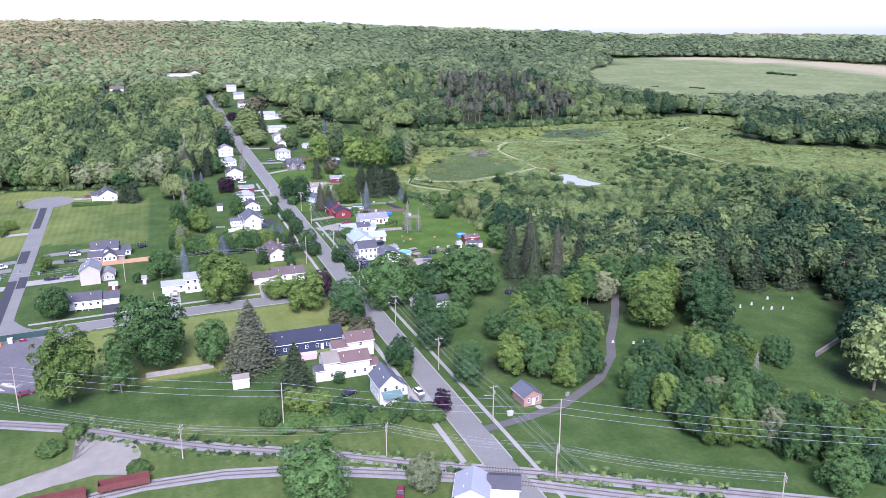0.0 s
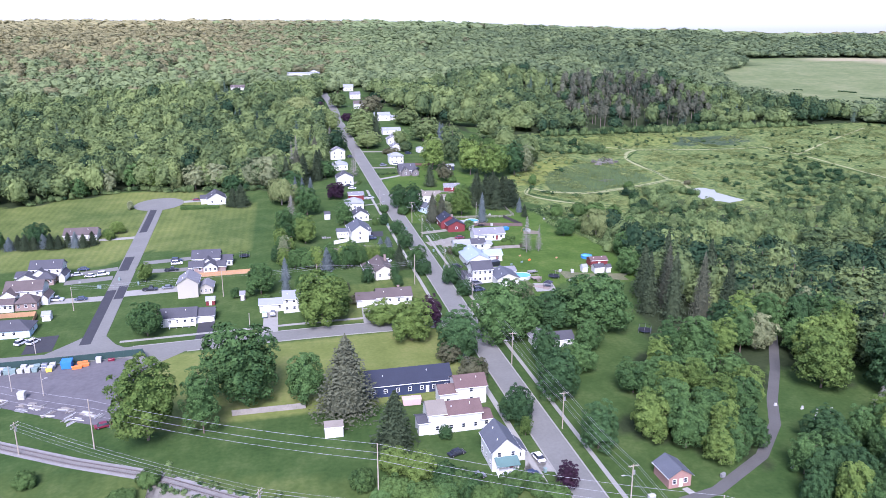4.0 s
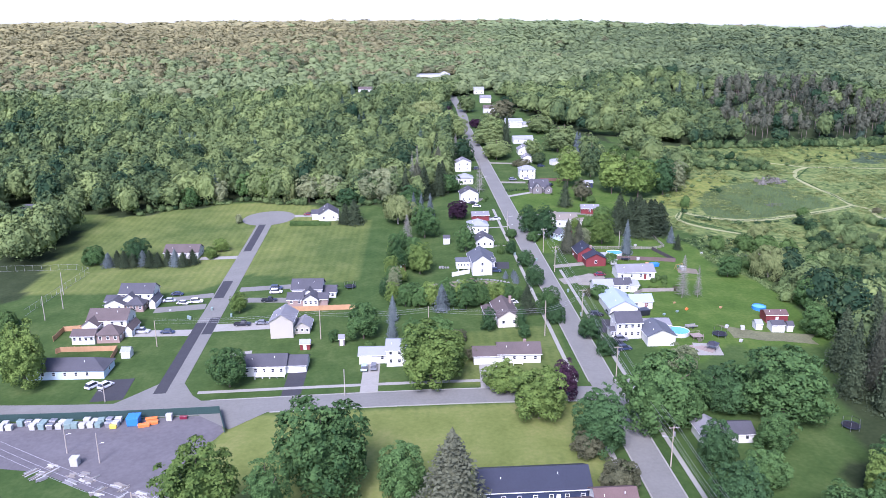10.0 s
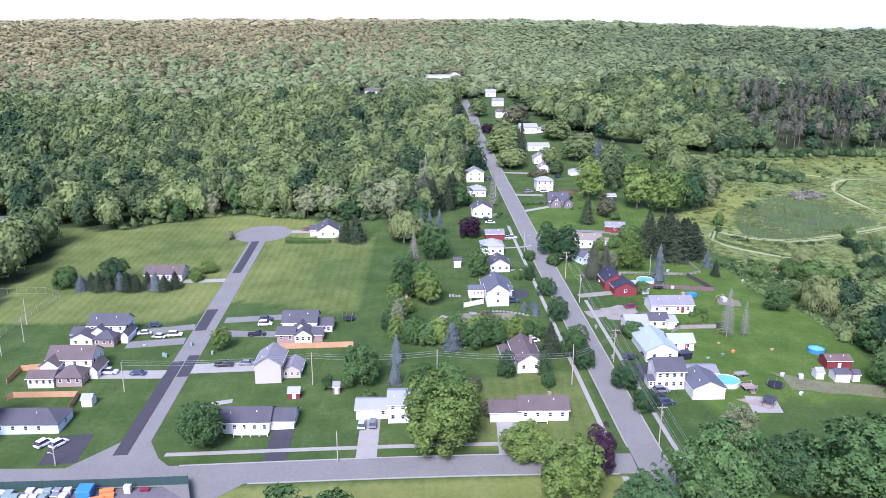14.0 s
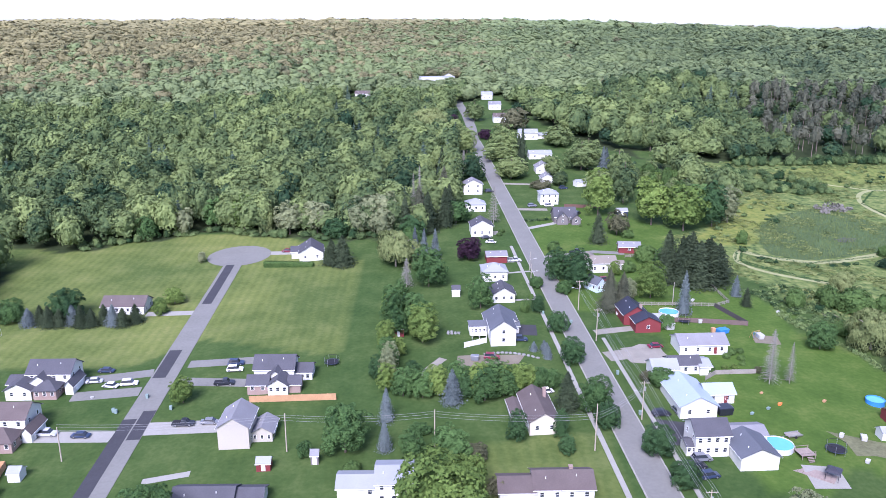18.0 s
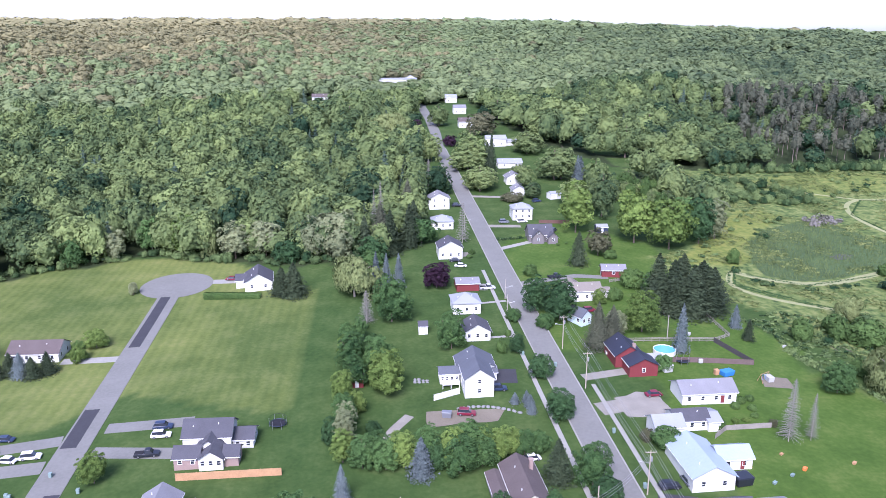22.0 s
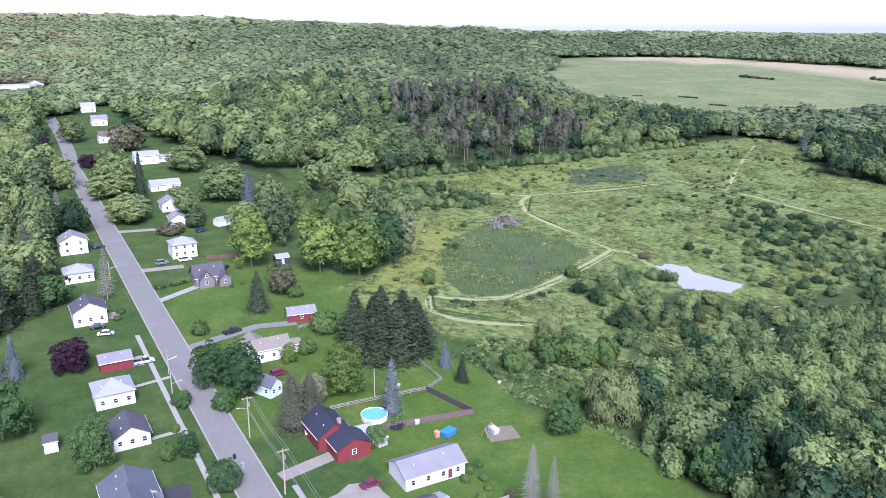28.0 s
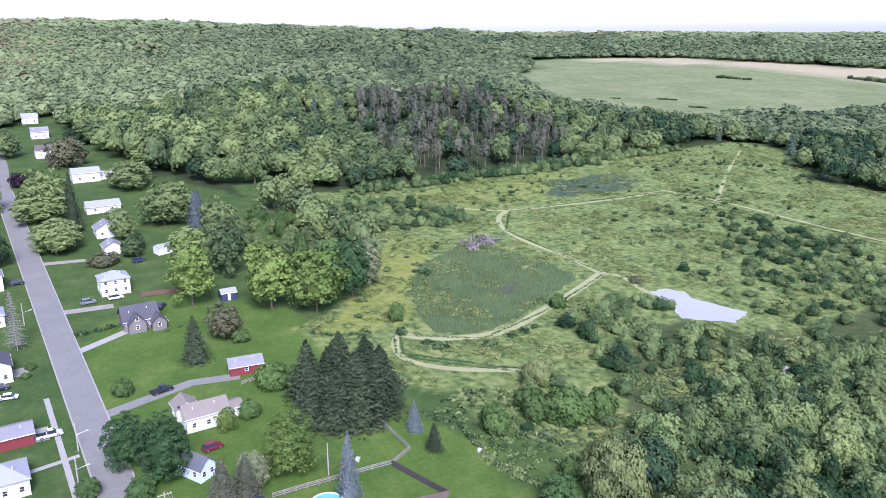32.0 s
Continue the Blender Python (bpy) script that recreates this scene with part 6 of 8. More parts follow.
def trampoline(x, y, r, net=True):
    ob = group_at("trampoline", x, y)
    bm = bmesh.new()
    bmesh.ops.create_circle(bm, cap_ends=True, segments=20, radius=r - 0.25, matrix=Matrix.Translation((0, 0, 0.85)))
    part("mat", bm, black_mesh, ob)
    bm = bmesh.new()
    for i in range(20):
        a0, a1 = math.pi * i / 10, math.pi * (i + 1) / 10
        tube(bm, (r * math.cos(a0), r * math.sin(a0), 0.85), (r * math.cos(a1), r * math.sin(a1), 0.85), 0.09, 0.09, 5)
    part("ring", bm, material("blue-black pad", (0.03, 0.04, 0.06), 0.6), ob)
    for i in range(6):
        a = i * math.pi / 3
        bm = bmesh.new()
        tube(bm, (r * math.cos(a), r * math.sin(a), -0.2), (r * math.cos(a), r * math.sin(a), 2.3 if net else 0.85), 0.04, 0.04, 5)
        part("leg", bm, steel, ob)
    if net:
        bm = bmesh.new()
        tube(bm, (0, 0, 2.15), (0, 0, 2.25), r, r, 20)
        bmesh.ops.delete(bm, geom=[f for f in bm.faces if len(f.verts) > 4], context="FACES")
        part("net_rim", bm, black_mesh, ob)
    return tagged(ob, "round black trampoline with net poles on a lawn", "trampoline")


for x, y, r in ((-16.4, 366.6, 2.1), (106.8, 317.4, 2.3), (94.6, 391.4, 1.9), (119, 260, 2.2)):
    trampoline(x, y, r)


def stones(name, spots, mat, label, category, seed=3):
    """Separate rough boulders in a row."""
    r = np.random.default_rng(seed)
    for x, y, s in spots:
        v = ICO_V * r.uniform(0.8, 1.2, (len(ICO_V), 1)) * [s, s * 0.8, s * 0.55]
        ob = new(name, mesh_np(name, v, ICO_F, mat, True))
        ob.matrix_basis = pose(x, y, float(land(x, y)) + s * 0.1, 0, 0, r.uniform(0, 360))
        tagged(ob, label, category, label.split(" ")[-1] + " stones")


stones("boulder", [(28.6 + i * 1.25, 369.6 + 1.1 * math.sin(i * 0.27) - 0.02 * i * i, 0.75) for i in range(13)], stone_grey, "pale boulder in a low garden stone row", "boulder")
stones("rock", [(18 + 1.1 * (i % 4), 384.4 + 0.9 * (i // 4), 0.6) for i in range(10)], stone_grey, "grey garden rock in a planted bed", "rock", 5)
ribbon("stone_path", [(10, 356), (11.5, 360.5), (13, 363), (16, 367.5)], 2.6, gravel, 0.05, label="pale gravel patch in a back garden", category="path")
patch("bare_patch", [(21, 362), (38, 363), (40, 368.5), (28, 369), (20, 369)], dirt, 0.05, "bare earth parking patch on a lawn", "ground", wobble=0.2)
patch("bare_patch", [(112, 316), (136, 312), (138, 320), (122, 321), (110, 326)], trodden, 0.05, "bare trodden earth round small sheds", "ground", wobble=0.25)
patch("sand_patch", [(112, 377), (120, 376), (121, 382), (114, 383)], dirt, 0.05, "round bare sand patch on a lawn", "ground", wobble=0.1)
patch("sand_patch", [(145, 405), (150, 404), (151, 400), (146, 400)], trodden, 0.08, "bare sand patch among shrubs", "ground", wobble=0.2)
patch("patio", [(95, 303), (103, 303), (104, 311), (96, 312)], concrete, 0.07, "paved patio beside the pool", "patio")


def swing_set(x, y, yaw):
    ob = group_at("swing_set", x, y, yaw)
    for u in (-1.8, 1.8):
        for v in (-0.9, 0.9):
            bm = bmesh.new()
            tube(bm, (u, v, 0), (u, 0, 2.3), 0.05, 0.05, 6)
            part("leg", bm, wood_warm, ob)
    bm = bmesh.new()
    tube(bm, (-1.9, 0, 2.3), (1.9, 0, 2.3), 0.06, 0.06, 6)
    part("beam", bm, wood_warm, ob)
    for u in (-0.8, 0.8):
        bm = bmesh.new()
        box(bm, u - 0.25, -0.1, 0.5, u + 0.25, 0.1, 0.55)
        box(bm, u - 0.24, -0.015, 0.55, u - 0.2, 0.015, 2.3)
        box(bm, u + 0.2, -0.015, 0.55, u + 0.24, 0.015, 2.3)
        part("swing_seat", bm, plastic_blue, ob)
    return tagged(ob, "small garden swing set with blue seats", "swing set")


swing_set(89.5, 340.5, 10)
swing_set(113.5, 380.5, 30)


def crate(name, label, x, y, yaw, w, d, h, mat, category, lid=None, z=0.0):
    """A ribbed bin, tank or crate with a lid."""
    ob = group_at(name, x, y, yaw)
    bm = bmesh.new()
    v = box(bm, -w / 2, -d / 2, 0.05, w / 2, d / 2, h)
    for q in v[:4]:
        q.co.x *= 0.9
        q.co.y *= 0.9
    bmesh.ops.bevel(bm, geom=bm.edges[:], offset=min(w, d, h) * 0.05, segments=1, affect="EDGES")
    part("body", bm, mat, ob)
    bm = bmesh.new()
    for q in box(bm, -w / 2 - 0.03, -d / 2 - 0.03, h + 0.004, w / 2 + 0.03, d / 2 + 0.03, h + 0.08)[4:]:
        q.co.x *= 0.93
        q.co.y *= 0.9
    part("lid", bm, lid or mat, ob)
    return tagged(ob, label, category)


r = random.Random(4)
for i in range(17):
    x = -104 + i * 2.15
    mat, lab = ((green_paint, "dull green waste container in the storage yard"), (stone_white, "white plastic sack bin in the storage yard"), (steel, "grey metal waste container in the storage yard"))[(i * 7 + 3) % 10 // 4]
    for row in range(2):
        if r.random() < 0.85:
            crate("waste_container", lab, x + r.uniform(-0.3, 0.3), 274.6 - row * 2.1, r.uniform(-8, 8), 1.7, 1.5, r.uniform(1.2, 1.7), mat, "container")
crate("skip", "large blue steel container in the storage yard", -65.2, 273.4, 4, 3.2, 3.4, 2.4, plastic_blue, "container")
crate("plough_blade", "yellow painted snow plough on the yard", -70, 271.6, 10, 1.8, 1.2, 1.0, yellow_paint, "machine")
for x, y in ((-61, 274.6), (-60.2, 272.8), (-62, 271.6)):
    crate("plough_blade", "orange painted snow plough on the yard", x, y, 15, 3.0, 1.1, 0.9, orange_paint, "machine")
crate("cabinet", "white metal cabinet at the yard fence", -56.2, 274.4, 0, 1.6, 1.2, 1.9, stone_white, "cabinet")
crate("toolbox", "small red metal box at the yard fence", -52.6, 274.8, 0, 2.0, 0.8, 0.8, P_RED, "box")
crate("tank", "small white hut at the yard edge", -72.6, 254.5, 0, 2.0, 2.0, 2.2, stone_white, "hut")
heap = random.Random(12)
for i in range(26):
    u = heap.random()
    x, y = -84 + 34 * u + heap.uniform(-2, 3), 256 - 19 * u + heap.uniform(-4.5, 3.5)
    st = group_at("plank_stack", x, y, heap.choice((-32, -28, 55, 62, -20)) + heap.uniform(-8, 8), float(land(x, y)) + 0.06)
    for k in range(heap.randint(3, 5)):
        bm = bmesh.new()
        ln, w = heap.uniform(0.8, 2.2), heap.uniform(0.12, 0.3)
        box(bm, -ln, -0.9 + k * 0.42, 0, ln - heap.uniform(0, 0.5), -0.9 + k * 0.42 + w, heap.uniform(0.12, 0.34))
        part("plank", bm, heap.choice((wood_grey, stone_grey, stone_white)), st)
    tagged(st, "stack of pale weathered planks in the yard", "timber", "timber stacks")
crate("wheelie_bin", "small green wheelie bin beside the street", -64.7, 351, 0, 0.7, 0.8, 1.1, green_paint, "bin")
for x, y in ((-70.3, 343.4), (-71.2, 344), (57.8, 391), (65.2, 334.2), (64.6, 356), (49.8, 398.6), (60.3, 187), (-56.2, 344.2)):
    crate("wheelie_bin", "small dark green wheelie bin beside the street", x, y, 5, 0.7, 0.8, 1.1, green_paint, "bin")
crate("utility_box", "small white utility box on a plinth", 79.9, 172.4, 5, 1.6, 1.0, 1.3, stone_white, "utility box")
crate("utility_box", "small pale sign box beside the drive", 99.9, 177.5, 20, 1.3, 0.6, 1.0, stone_grey, "sign")
crate("hot_tub", "square pale hot tub in a garden", 34.8, 225, 0, 5.2, 2.2, 2.0, material("pink canvas", (0.55, 0.4, 0.37), 0.7), "camper")
crate("tarp_pile", "heap under a bright blue tarpaulin", 104.4, 383.8, 20, 3.6, 2.4, 1.4, plastic_blue, "tarpaulin")
crate("dog_box", "small white box beside a fence", 99.8, 391.2, 0, 1.2, 1.0, 1.2, stone_white, "box")
crate("barbecue", "small dark barbecue on the lawn", 57, 395, 0, 0.6, 0.6, 1.0, rubber, "barbecue")
crate("garden_table", "white canopy tent in a garden", 88.2, 386.4, 12, 2.8, 2.8, 2.2, stone_white, "canopy")
crate("playhouse", "small tan garden playhouse", 101.5, 384, 10, 1.2, 1.2, 1.5, wood_warm, "playhouse")
for x, y, s, mat, lab in ((100.6, 344.8, 0.5, wood_warm, "tan plastic toy slide on the lawn"), (103, 338.8, 0.7, orange_paint, "orange plastic toy slide on the lawn"), (99, 336.6, 0.6, green_paint, "green toy car on the lawn"),
                          (93.7, 334, 0.6, green_paint, "green garden cart on the lawn"), (115.8, 341, 0.6, wood_warm, "tan wooden toy on the lawn"), (111.6, 324, 0.9, stone_white, "pale pile of stones by sheds"),
                          (116.4, 322.8, 1.2, stone_white, "pale covered boat by sheds"), (112, 313, 0.8, stone_white, "small white tent on the lawn"), (115, 380.5, 1.6, stone_white, "pale covered picnic table on a lawn"),
                          (103.6, 410, 0.8, stone_white, "pale garden bench on a lawn"), (100, 409, 0.7, orange_paint, "orange toy slide on a lawn"), (130.2, 402, 0.7, stone_white, "pale crate at the meadow's edge"), (-80, 352, 0.5, stone_white, "small white mailbox stand")):
    ob = crate("garden_clutter", lab, x, y, s * 60, 1.6 * s, 1.1 * s, 0.9 * s, mat, "garden item")
crate("dark_shelter", "low dark shelter behind the metal-roofed house", 86.6, 334.6, 10, 4, 3.2, 2.0, P_BLACK, "shelter")
crate("side_by_side", "small grey utility buggy on bare earth", 25.2, 366, 80, 1.5, 2.4, 1.5, P_GREY, "buggy")

# ---- burial ground ----
for k, (x, y, hh) in enumerate(((144.5, 200, 1.4), (204, 214, 1.2), (208, 212.6, 1.1), (201, 215, 1.0), (210, 223, 1.1), (219, 220, 1.0), (194, 219, 1.3), (184.5, 213.5, 1.2), (188, 215, 1.0), (200, 220, 1.1), (138, 203, 0.9), (118, 178, 0.6), (132, 206, 0.8))):
    bm = bmesh.new()
    box(bm, -0.5, -0.25, 0, 0.5, 0.25, 0.25)
    v = box(bm, -0.4, -0.13, 0.25, 0.4, 0.13, hh)
    for q in v[4:]:
        q.co.x *= 0.8
    st = part("gravestone", bm, stone_white)
    st.matrix_basis = pose(x, y, float(land(x, y)) - 0.05, 0, 0, 10 * (k % 4))
    tagged(st, "small upright pale gravestone on grass", "gravestone", "gravestones")
ob = group_at("obelisk", 136.2, 195, 10)
for nm, w0, w1, z0, z1 in (("base", 0.75, 0.7, -0.2, 0.5), ("plinth", 0.55, 0.5, 0.5, 1.4), ("shaft", 0.38, 0.22, 1.4, 4.4), ("tip", 0.22, 0.02, 4.4, 4.8)):
    bm = bmesh.new()
    tube(bm, (0, 0, z0), (0, 0, z1), w0 * 1.3, w1 * 1.3, 4)
    part(nm, bm, stone_white, ob)
tagged(ob, "tall white stone obelisk in the burial ground", "monument")

# ---- railway wagons ----
for i, (x, y, yaw, mat) in enumerate(((-17, 172.2, 3, rust), (-30.5, 171, 4, rust), (-42, 169.6, 6, P_BLUE))):
    ob = group_at("railway_wagon", x, y, yaw)
    bm = bmesh.new()
    box(bm, -5.6, -1.45, 0.95, 5.6, 1.45, 1.25)
    part("underframe", bm, rust, ob)
    for s in (-1, 1):
        bm = bmesh.new()
        box(bm, -5.5, s * 1.4 - 0.06, 1.254, 5.5, s * 1.4 + 0.06, 2.5 if i < 2 else 1.9)
        part("side_wall", bm, mat, ob)
        bm = bmesh.new()
        box(bm, s * 5.5 - 0.06, -1.33, 1.254, s * 5.5 + 0.06, 1.33, 2.5)
        part("end_wall", bm, mat, ob)
        for u in (-0.8, 0.8):
            bm = bmesh.new()
            tube(bm, (s * 4 + u, -0.85, 0.62), (s * 4 + u, 0.85, 0.62), 0.42, 0.42, 10)
            part("wheelset", bm, rail_steel, ob)
    tagged(ob, "dark rust-red open goods wagon on the railway", "railway wagon")


# ---- pool deck, patio, gazebo and trailer behind the white houses ----
dk = group_at("pool_deck", 98.6, 315.6, 8)
for i in range(9):
    bm = bmesh.new()
    box(bm, -1.8 + i * 0.4, -1.7, 1.0, -1.42 + i * 0.4, 1.7, 1.06)
    part("board", bm, patio, dk)
for u, v in ((-1.6, -1.5), (1.6, -1.5), (-1.6, 1.5), (1.6, 1.5)):
    bm = bmesh.new()
    box(bm, u - 0.06, v - 0.06, -0.2, u + 0.06, v + 0.06, 1.9)
    part("post", bm, patio, dk)
for v in (-1.5, 1.5):
    bm = bmesh.new()
    box(bm, -1.54, v - 0.03, 1.75, 1.54, v + 0.03, 1.85)
    part("rail", bm, patio, dk)
for i in range(4):
    bm = bmesh.new()
    box(bm, -0.7, -2.1 - i * 0.3, 0.75 - i * 0.22, 0.7, -1.82 - i * 0.3, 0.82 - i * 0.22)
    part("tread", bm, patio, dk)
tagged(dk, "raised worn wooden pool deck with steps", "deck")
pt = group_at("patio", 97.6, 308.6, -38)
for i in range(8):
    bm = bmesh.new()
    box(bm, -4.4 + i * 1.1, -1.7, -0.1, -3.36 + i * 1.1, 1.7, 0.12)
    part("plank", bm, patio, pt)
tagged(pt, "low worn wooden patio on a lawn", "patio")
gz = group_at("gazebo", 100.6, 306.6, -38, float(land(100.6, 306.6)) + 0.12)
for u in (-1.3, 1.3):
    for v in (-1.3, 1.3):
        bm = bmesh.new()
        tube(bm, (u, v, 0), (u, v, 2.1), 0.05, 0.05, 6)
        part("post", bm, black_mesh, gz)
bm = bmesh.new()
q = [bm.verts.new((u, v, 2.1)) for u, v in ((-1.6, -1.6), (1.6, -1.6), (1.6, 1.6), (-1.6, 1.6))]
q2 = [bm.verts.new((u, v, 2.5)) for u, v in ((-1.1, -1.1), (1.1, -1.1), (1.1, 1.1), (-1.1, 1.1))]
top = bm.verts.new((0, 0, 3.1))
for i in range(4):
    j = (i + 1) % 4
    bm.faces.new((q[i], q[j], q2[j], q2[i]))
    bm.faces.new((q2[i], q2[j], top))
part("canopy", bm, car_paint("dark canopy", (0.04, 0.04, 0.05)), gz)
tagged(gz, "dark fabric gazebo on a wooden patio", "gazebo")
tl = group_at("trailer", 99.7, 323.8, 12)
bm = bmesh.new()
box(bm, -1.9, -0.95, 0.5, 1.9, 0.95, 0.62)
part("bed", bm, wood_grey, tl)
for v in (-0.95, 0.95):
    bm = bmesh.new()
    box(bm, -1.9, v - 0.04, 0.62, 1.9, v + 0.04, 0.9)
    part("side_rail", bm, steel, tl)
    bm = bmesh.new()
    tube(bm, (0, v * 1.05 - 0.1, 0.33), (0, v * 1.05 + 0.1, 0.33), 0.33, 0.33, 14)
    part("wheel", bm, rubber, tl)
bm = bmesh.new()
tube(bm, (-1.9, 0, 0.5), (-3.1, 0, 0.45), 0.06, 0.05, 6)
part("drawbar", bm, steel, tl)
tagged(tl, "flat grey utility trailer parked on a lawn", "trailer")
patch("slab", [(-52.8, 311.2), (-42.7, 313.6), (-42.9, 315.8), (-53, 313.4)], concrete, 0.06, "long worn concrete slab on a lawn", "slab", cell=1.5)

# single trees in gardens, along the street and on the meadow's edge
tree("grey", 22.9, 152.5, 15.0, 8.2)
tree("greyl", 48.2, 149.5, 7.7, 4.8)
tree("purple", 62.8, 178.9, 8.6, 2.8, " beside the street")
tree("lime", -33.2, 222.4, 24.9, 9.0)
tree("maple", -19.6, 222.4, 22.9, 5.0)
tree("maple", -10.5, 237.6, 23.8, 11.3)
tree("brownsp", 17.3, 224.7, 21.8, 8.4)
tree("maple", 6.6, 233.5, 16.2, 5.9)
tree("spruce", 27.6, 205.1, 14.9, 5.6)
tree("deep", 60.8, 211.5, 10.4, 4.8, " beside the street")
tree("lime", 60.6, 203.7, 6.3, 1.8, " beside the street")
tree("deep", 75.0, 221.8, 16.2, 6.3, " beside the street")
tree("deep", 76.2, 194.1, 14.3, 4.8, " beside the street")
tree("maple", 86.5, 235.6, 10.5, 5.0)
tree("lime", 41.3, 267.4, 14.7, 7.5)
tree("deep", 53.4, 251.7, 17.5, 7.0, " beside the street")
tree("purple", 49.8, 277.9, 12.5, 4.1)
tree("russet", 50.2, 248.9, 6.8, 4.0)
tree("russet", 53.8, 233.7, 8.3, 5.3, " beside the street")
tree("maple", 70.7, 261.4, 22.1, 9.8, " beside the street")
tree("maple", 103.9, 265.3, 20.4, 11.7)
tree("deep", 91.4, 271.2, 13.6, 7.3)
tree("maple", 79.5, 267.5, 14.0, 6.5)
tree("lime", 13.5, 288.8, 18.7, 10.0)
tree("maple", -44.5, 292.3, 12.9, 6.7)
tree("maple", -8.0, 320.7, 14.3, 6.0)
tree("bluesp", 1.0, 333.7, 9.4, 2.1)
tree("bluesp", 1.2, 320.8, 8.0, 2.0)
tree("maple", 9.6, 327.7, 3.0, 2.6)
tree("maple", -17.4, 319.4, 4.5, 2.0)
tree("lime", 33.6, 283.2, 8.0, 6.7)
tree("lime", -105.4, 297.4, 22.0, 7.7)
tree("maple", 0.3, 391.9, 14.3, 4.1)
tree("lime", 10.0, 379.2, 13.6, 5.4)
tree("maple", 6.4, 395.4, 10.8, 3.9)
tree("maple", 0.2, 364.6, 9.7, 3.3)
tree("deep", -2.2, 357.0, 7.6, 2.8)
tree("maple", 4.9, 346.2, 9.8, 3.2)
tree("maple", 12.6, 347.0, 5.5, 2.9)
tree("bluesp", 17.8, 341.9, 9.6, 3.3)
tree("maple", 26.4, 342.6, 10.7, 4.5)
tree("maple", 31.6, 344.6, 9.1, 3.7)
tree("lime", 38.6, 348.2, 8.0, 3.4)
tree("maple", 44.7, 349.2, 6.1, 3.0)
tree("deep", 21.5, 344.9, 7.8, 2.9)
tree("maple", 7.5, 317.0, 8.3, 3.2)
tree("maple", 16.8, 316.2, 9.1, 4.6)
tree("lime", 19.3, 303.7, 9.1, 5.4)
tree("deep", 32.7, 323.5, 8.9, 2.7)
tree("deep", 43.3, 323.9, 9.0, 2.0)
tree("deep", 43.7, 317.4, 5.2, 2.1)
tree("spruce", 47.1, 337.9, 10.2, 3.7)
tree("maple", 54.4, 335.9, 11.3, 4.4, " beside the street")
tree("deep", 55.9, 329.1, 6.8, 3.2, " beside the street")
tree("deep", 48.4, 400.2, 6.9, 2.4, " beside the street")
tree("deep", 52.4, 385.5, 7.1, 3.7, " beside the street")
tree("deep", 53.1, 363.7, 8.6, 3.7, " beside the street")
tree("maple", 74.9, 348.6, 5.8, 3.9)
tree("deep", 64.8, 316.7, 8.2, 3.9, " beside the street")
tree("deep", 67.1, 304.8, 6.3, 3.7, " beside the street")
tree("willow", -0.8, 448.8, 16.5, 11.0)
tree("maple", 12.0, 426.1, 17.0, 6.5)
tree("purple", 28.2, 453.9, 9.9, 5.4)
tree("dead", 4.0, 425.6, 11.4, 3.8)
tree("bluesp", 6.7, 457.0, 13.3, 2.4)
tree("bluesp", 10.4, 456.6, 12.6, 2.4)
tree("bluesp", 14.8, 456.1, 12.5, 2.4)
tree("maple", 29.5, 404.5, 14.1, 4.4)
tree("deep", 59.5, 430.9, 13.0, 5.0, " beside the street")
tree("deep", 65.8, 422.7, 16.5, 5.6, " beside the street")
tree("maple", 59.9, 417.1, 5.2, 2.9, " beside the street")
tree("brownsp", 72.4, 401.5, 14.5, 4.4)
tree("brownsp", 77.2, 403.0, 13.0, 4.2)
tree("greyl", 80.5, 411.0, 9.0, 4.0)
tree("lime", 89.5, 412.6, 14.1, 6.1)
tree("spruce", 105.2, 426.8, 14.4, 6.6)
tree("spruce", 110.8, 425.6, 16.2, 6.8)
tree("spruce", 116.8, 428.5, 15.4, 6.6)
tree("spruce", 117.6, 437.5, 14.2, 6.4)
tree("bluesp", 96.8, 398.9, 14.9, 2.9)
tree("bluesp", 121.1, 416.4, 7.7, 2.1)
tree("spruce", 121.2, 407.1, 6.9, 2.2)
tree("shrub", 138.8, 408.1, 6.3, 3.6, " by the wet meadow")
tree("maple", 130.9, 374.2, 8.8, 4.3, " by the wet meadow")
tree("willow", 147.5, 375.7, 14.9, 8.8, " by the wet meadow")
tree("dead", 105.1, 350.4, 16.5, 3.9)
tree("dead", 110.9, 350.9, 12.5, 2.2)
tree("shrub", 143.5, 385.4, 5.1, 3.0, " by the wet meadow")
tree("shrub", 43.9, 400.9, 4.5, 1.7)
tree("lime", 92.5, 514.3, 24.7, 7.9)
tree("lime", 114.3, 501.0, 24.6, 8.7)
tree("lime", 126.9, 493.9, 24.7, 8.7)
tree("deep", 143.2, 503.0, 23.7, 6.8, " by the wet meadow")
tree("russet", 94.5, 484.3, 12.0, 5.1)
tree("spruce", 84.0, 474.0, 13.2, 4.1)
tree("lime", 59.3, 589.9, 13.3, 9.5, " beside the street")
tree("lime", 57.4, 631.1, 14.1, 11.9, " beside the street")
tree("purple", 52.3, 697.5, 7.2, 4.7, " beside the street")
tree("lime", 102.4, 684.8, 12.4, 9.5)
tree("lime", 115.3, 715.1, 18.7, 9.9)
tree("russet", 77.1, 733.4, 17.3, 10.2)
tree("maple", 102.3, 607.7, 18.6, 10.1)
tree("maple", 115.1, 569.7, 22.8, 6.4)
tree("bluesp", 113.7, 600.6, 15.5, 3.3)
tree("spruce", 68.4, 631.2, 15.9, 4.0)
tree("deep", 83.0, 569.8, 8.0, 4.5)
tree("dead", 42.0, 502.1, 18.0, 3.9, " beside the street")
tree("russet", 72.2, 565.2, 4.4, 5.6)
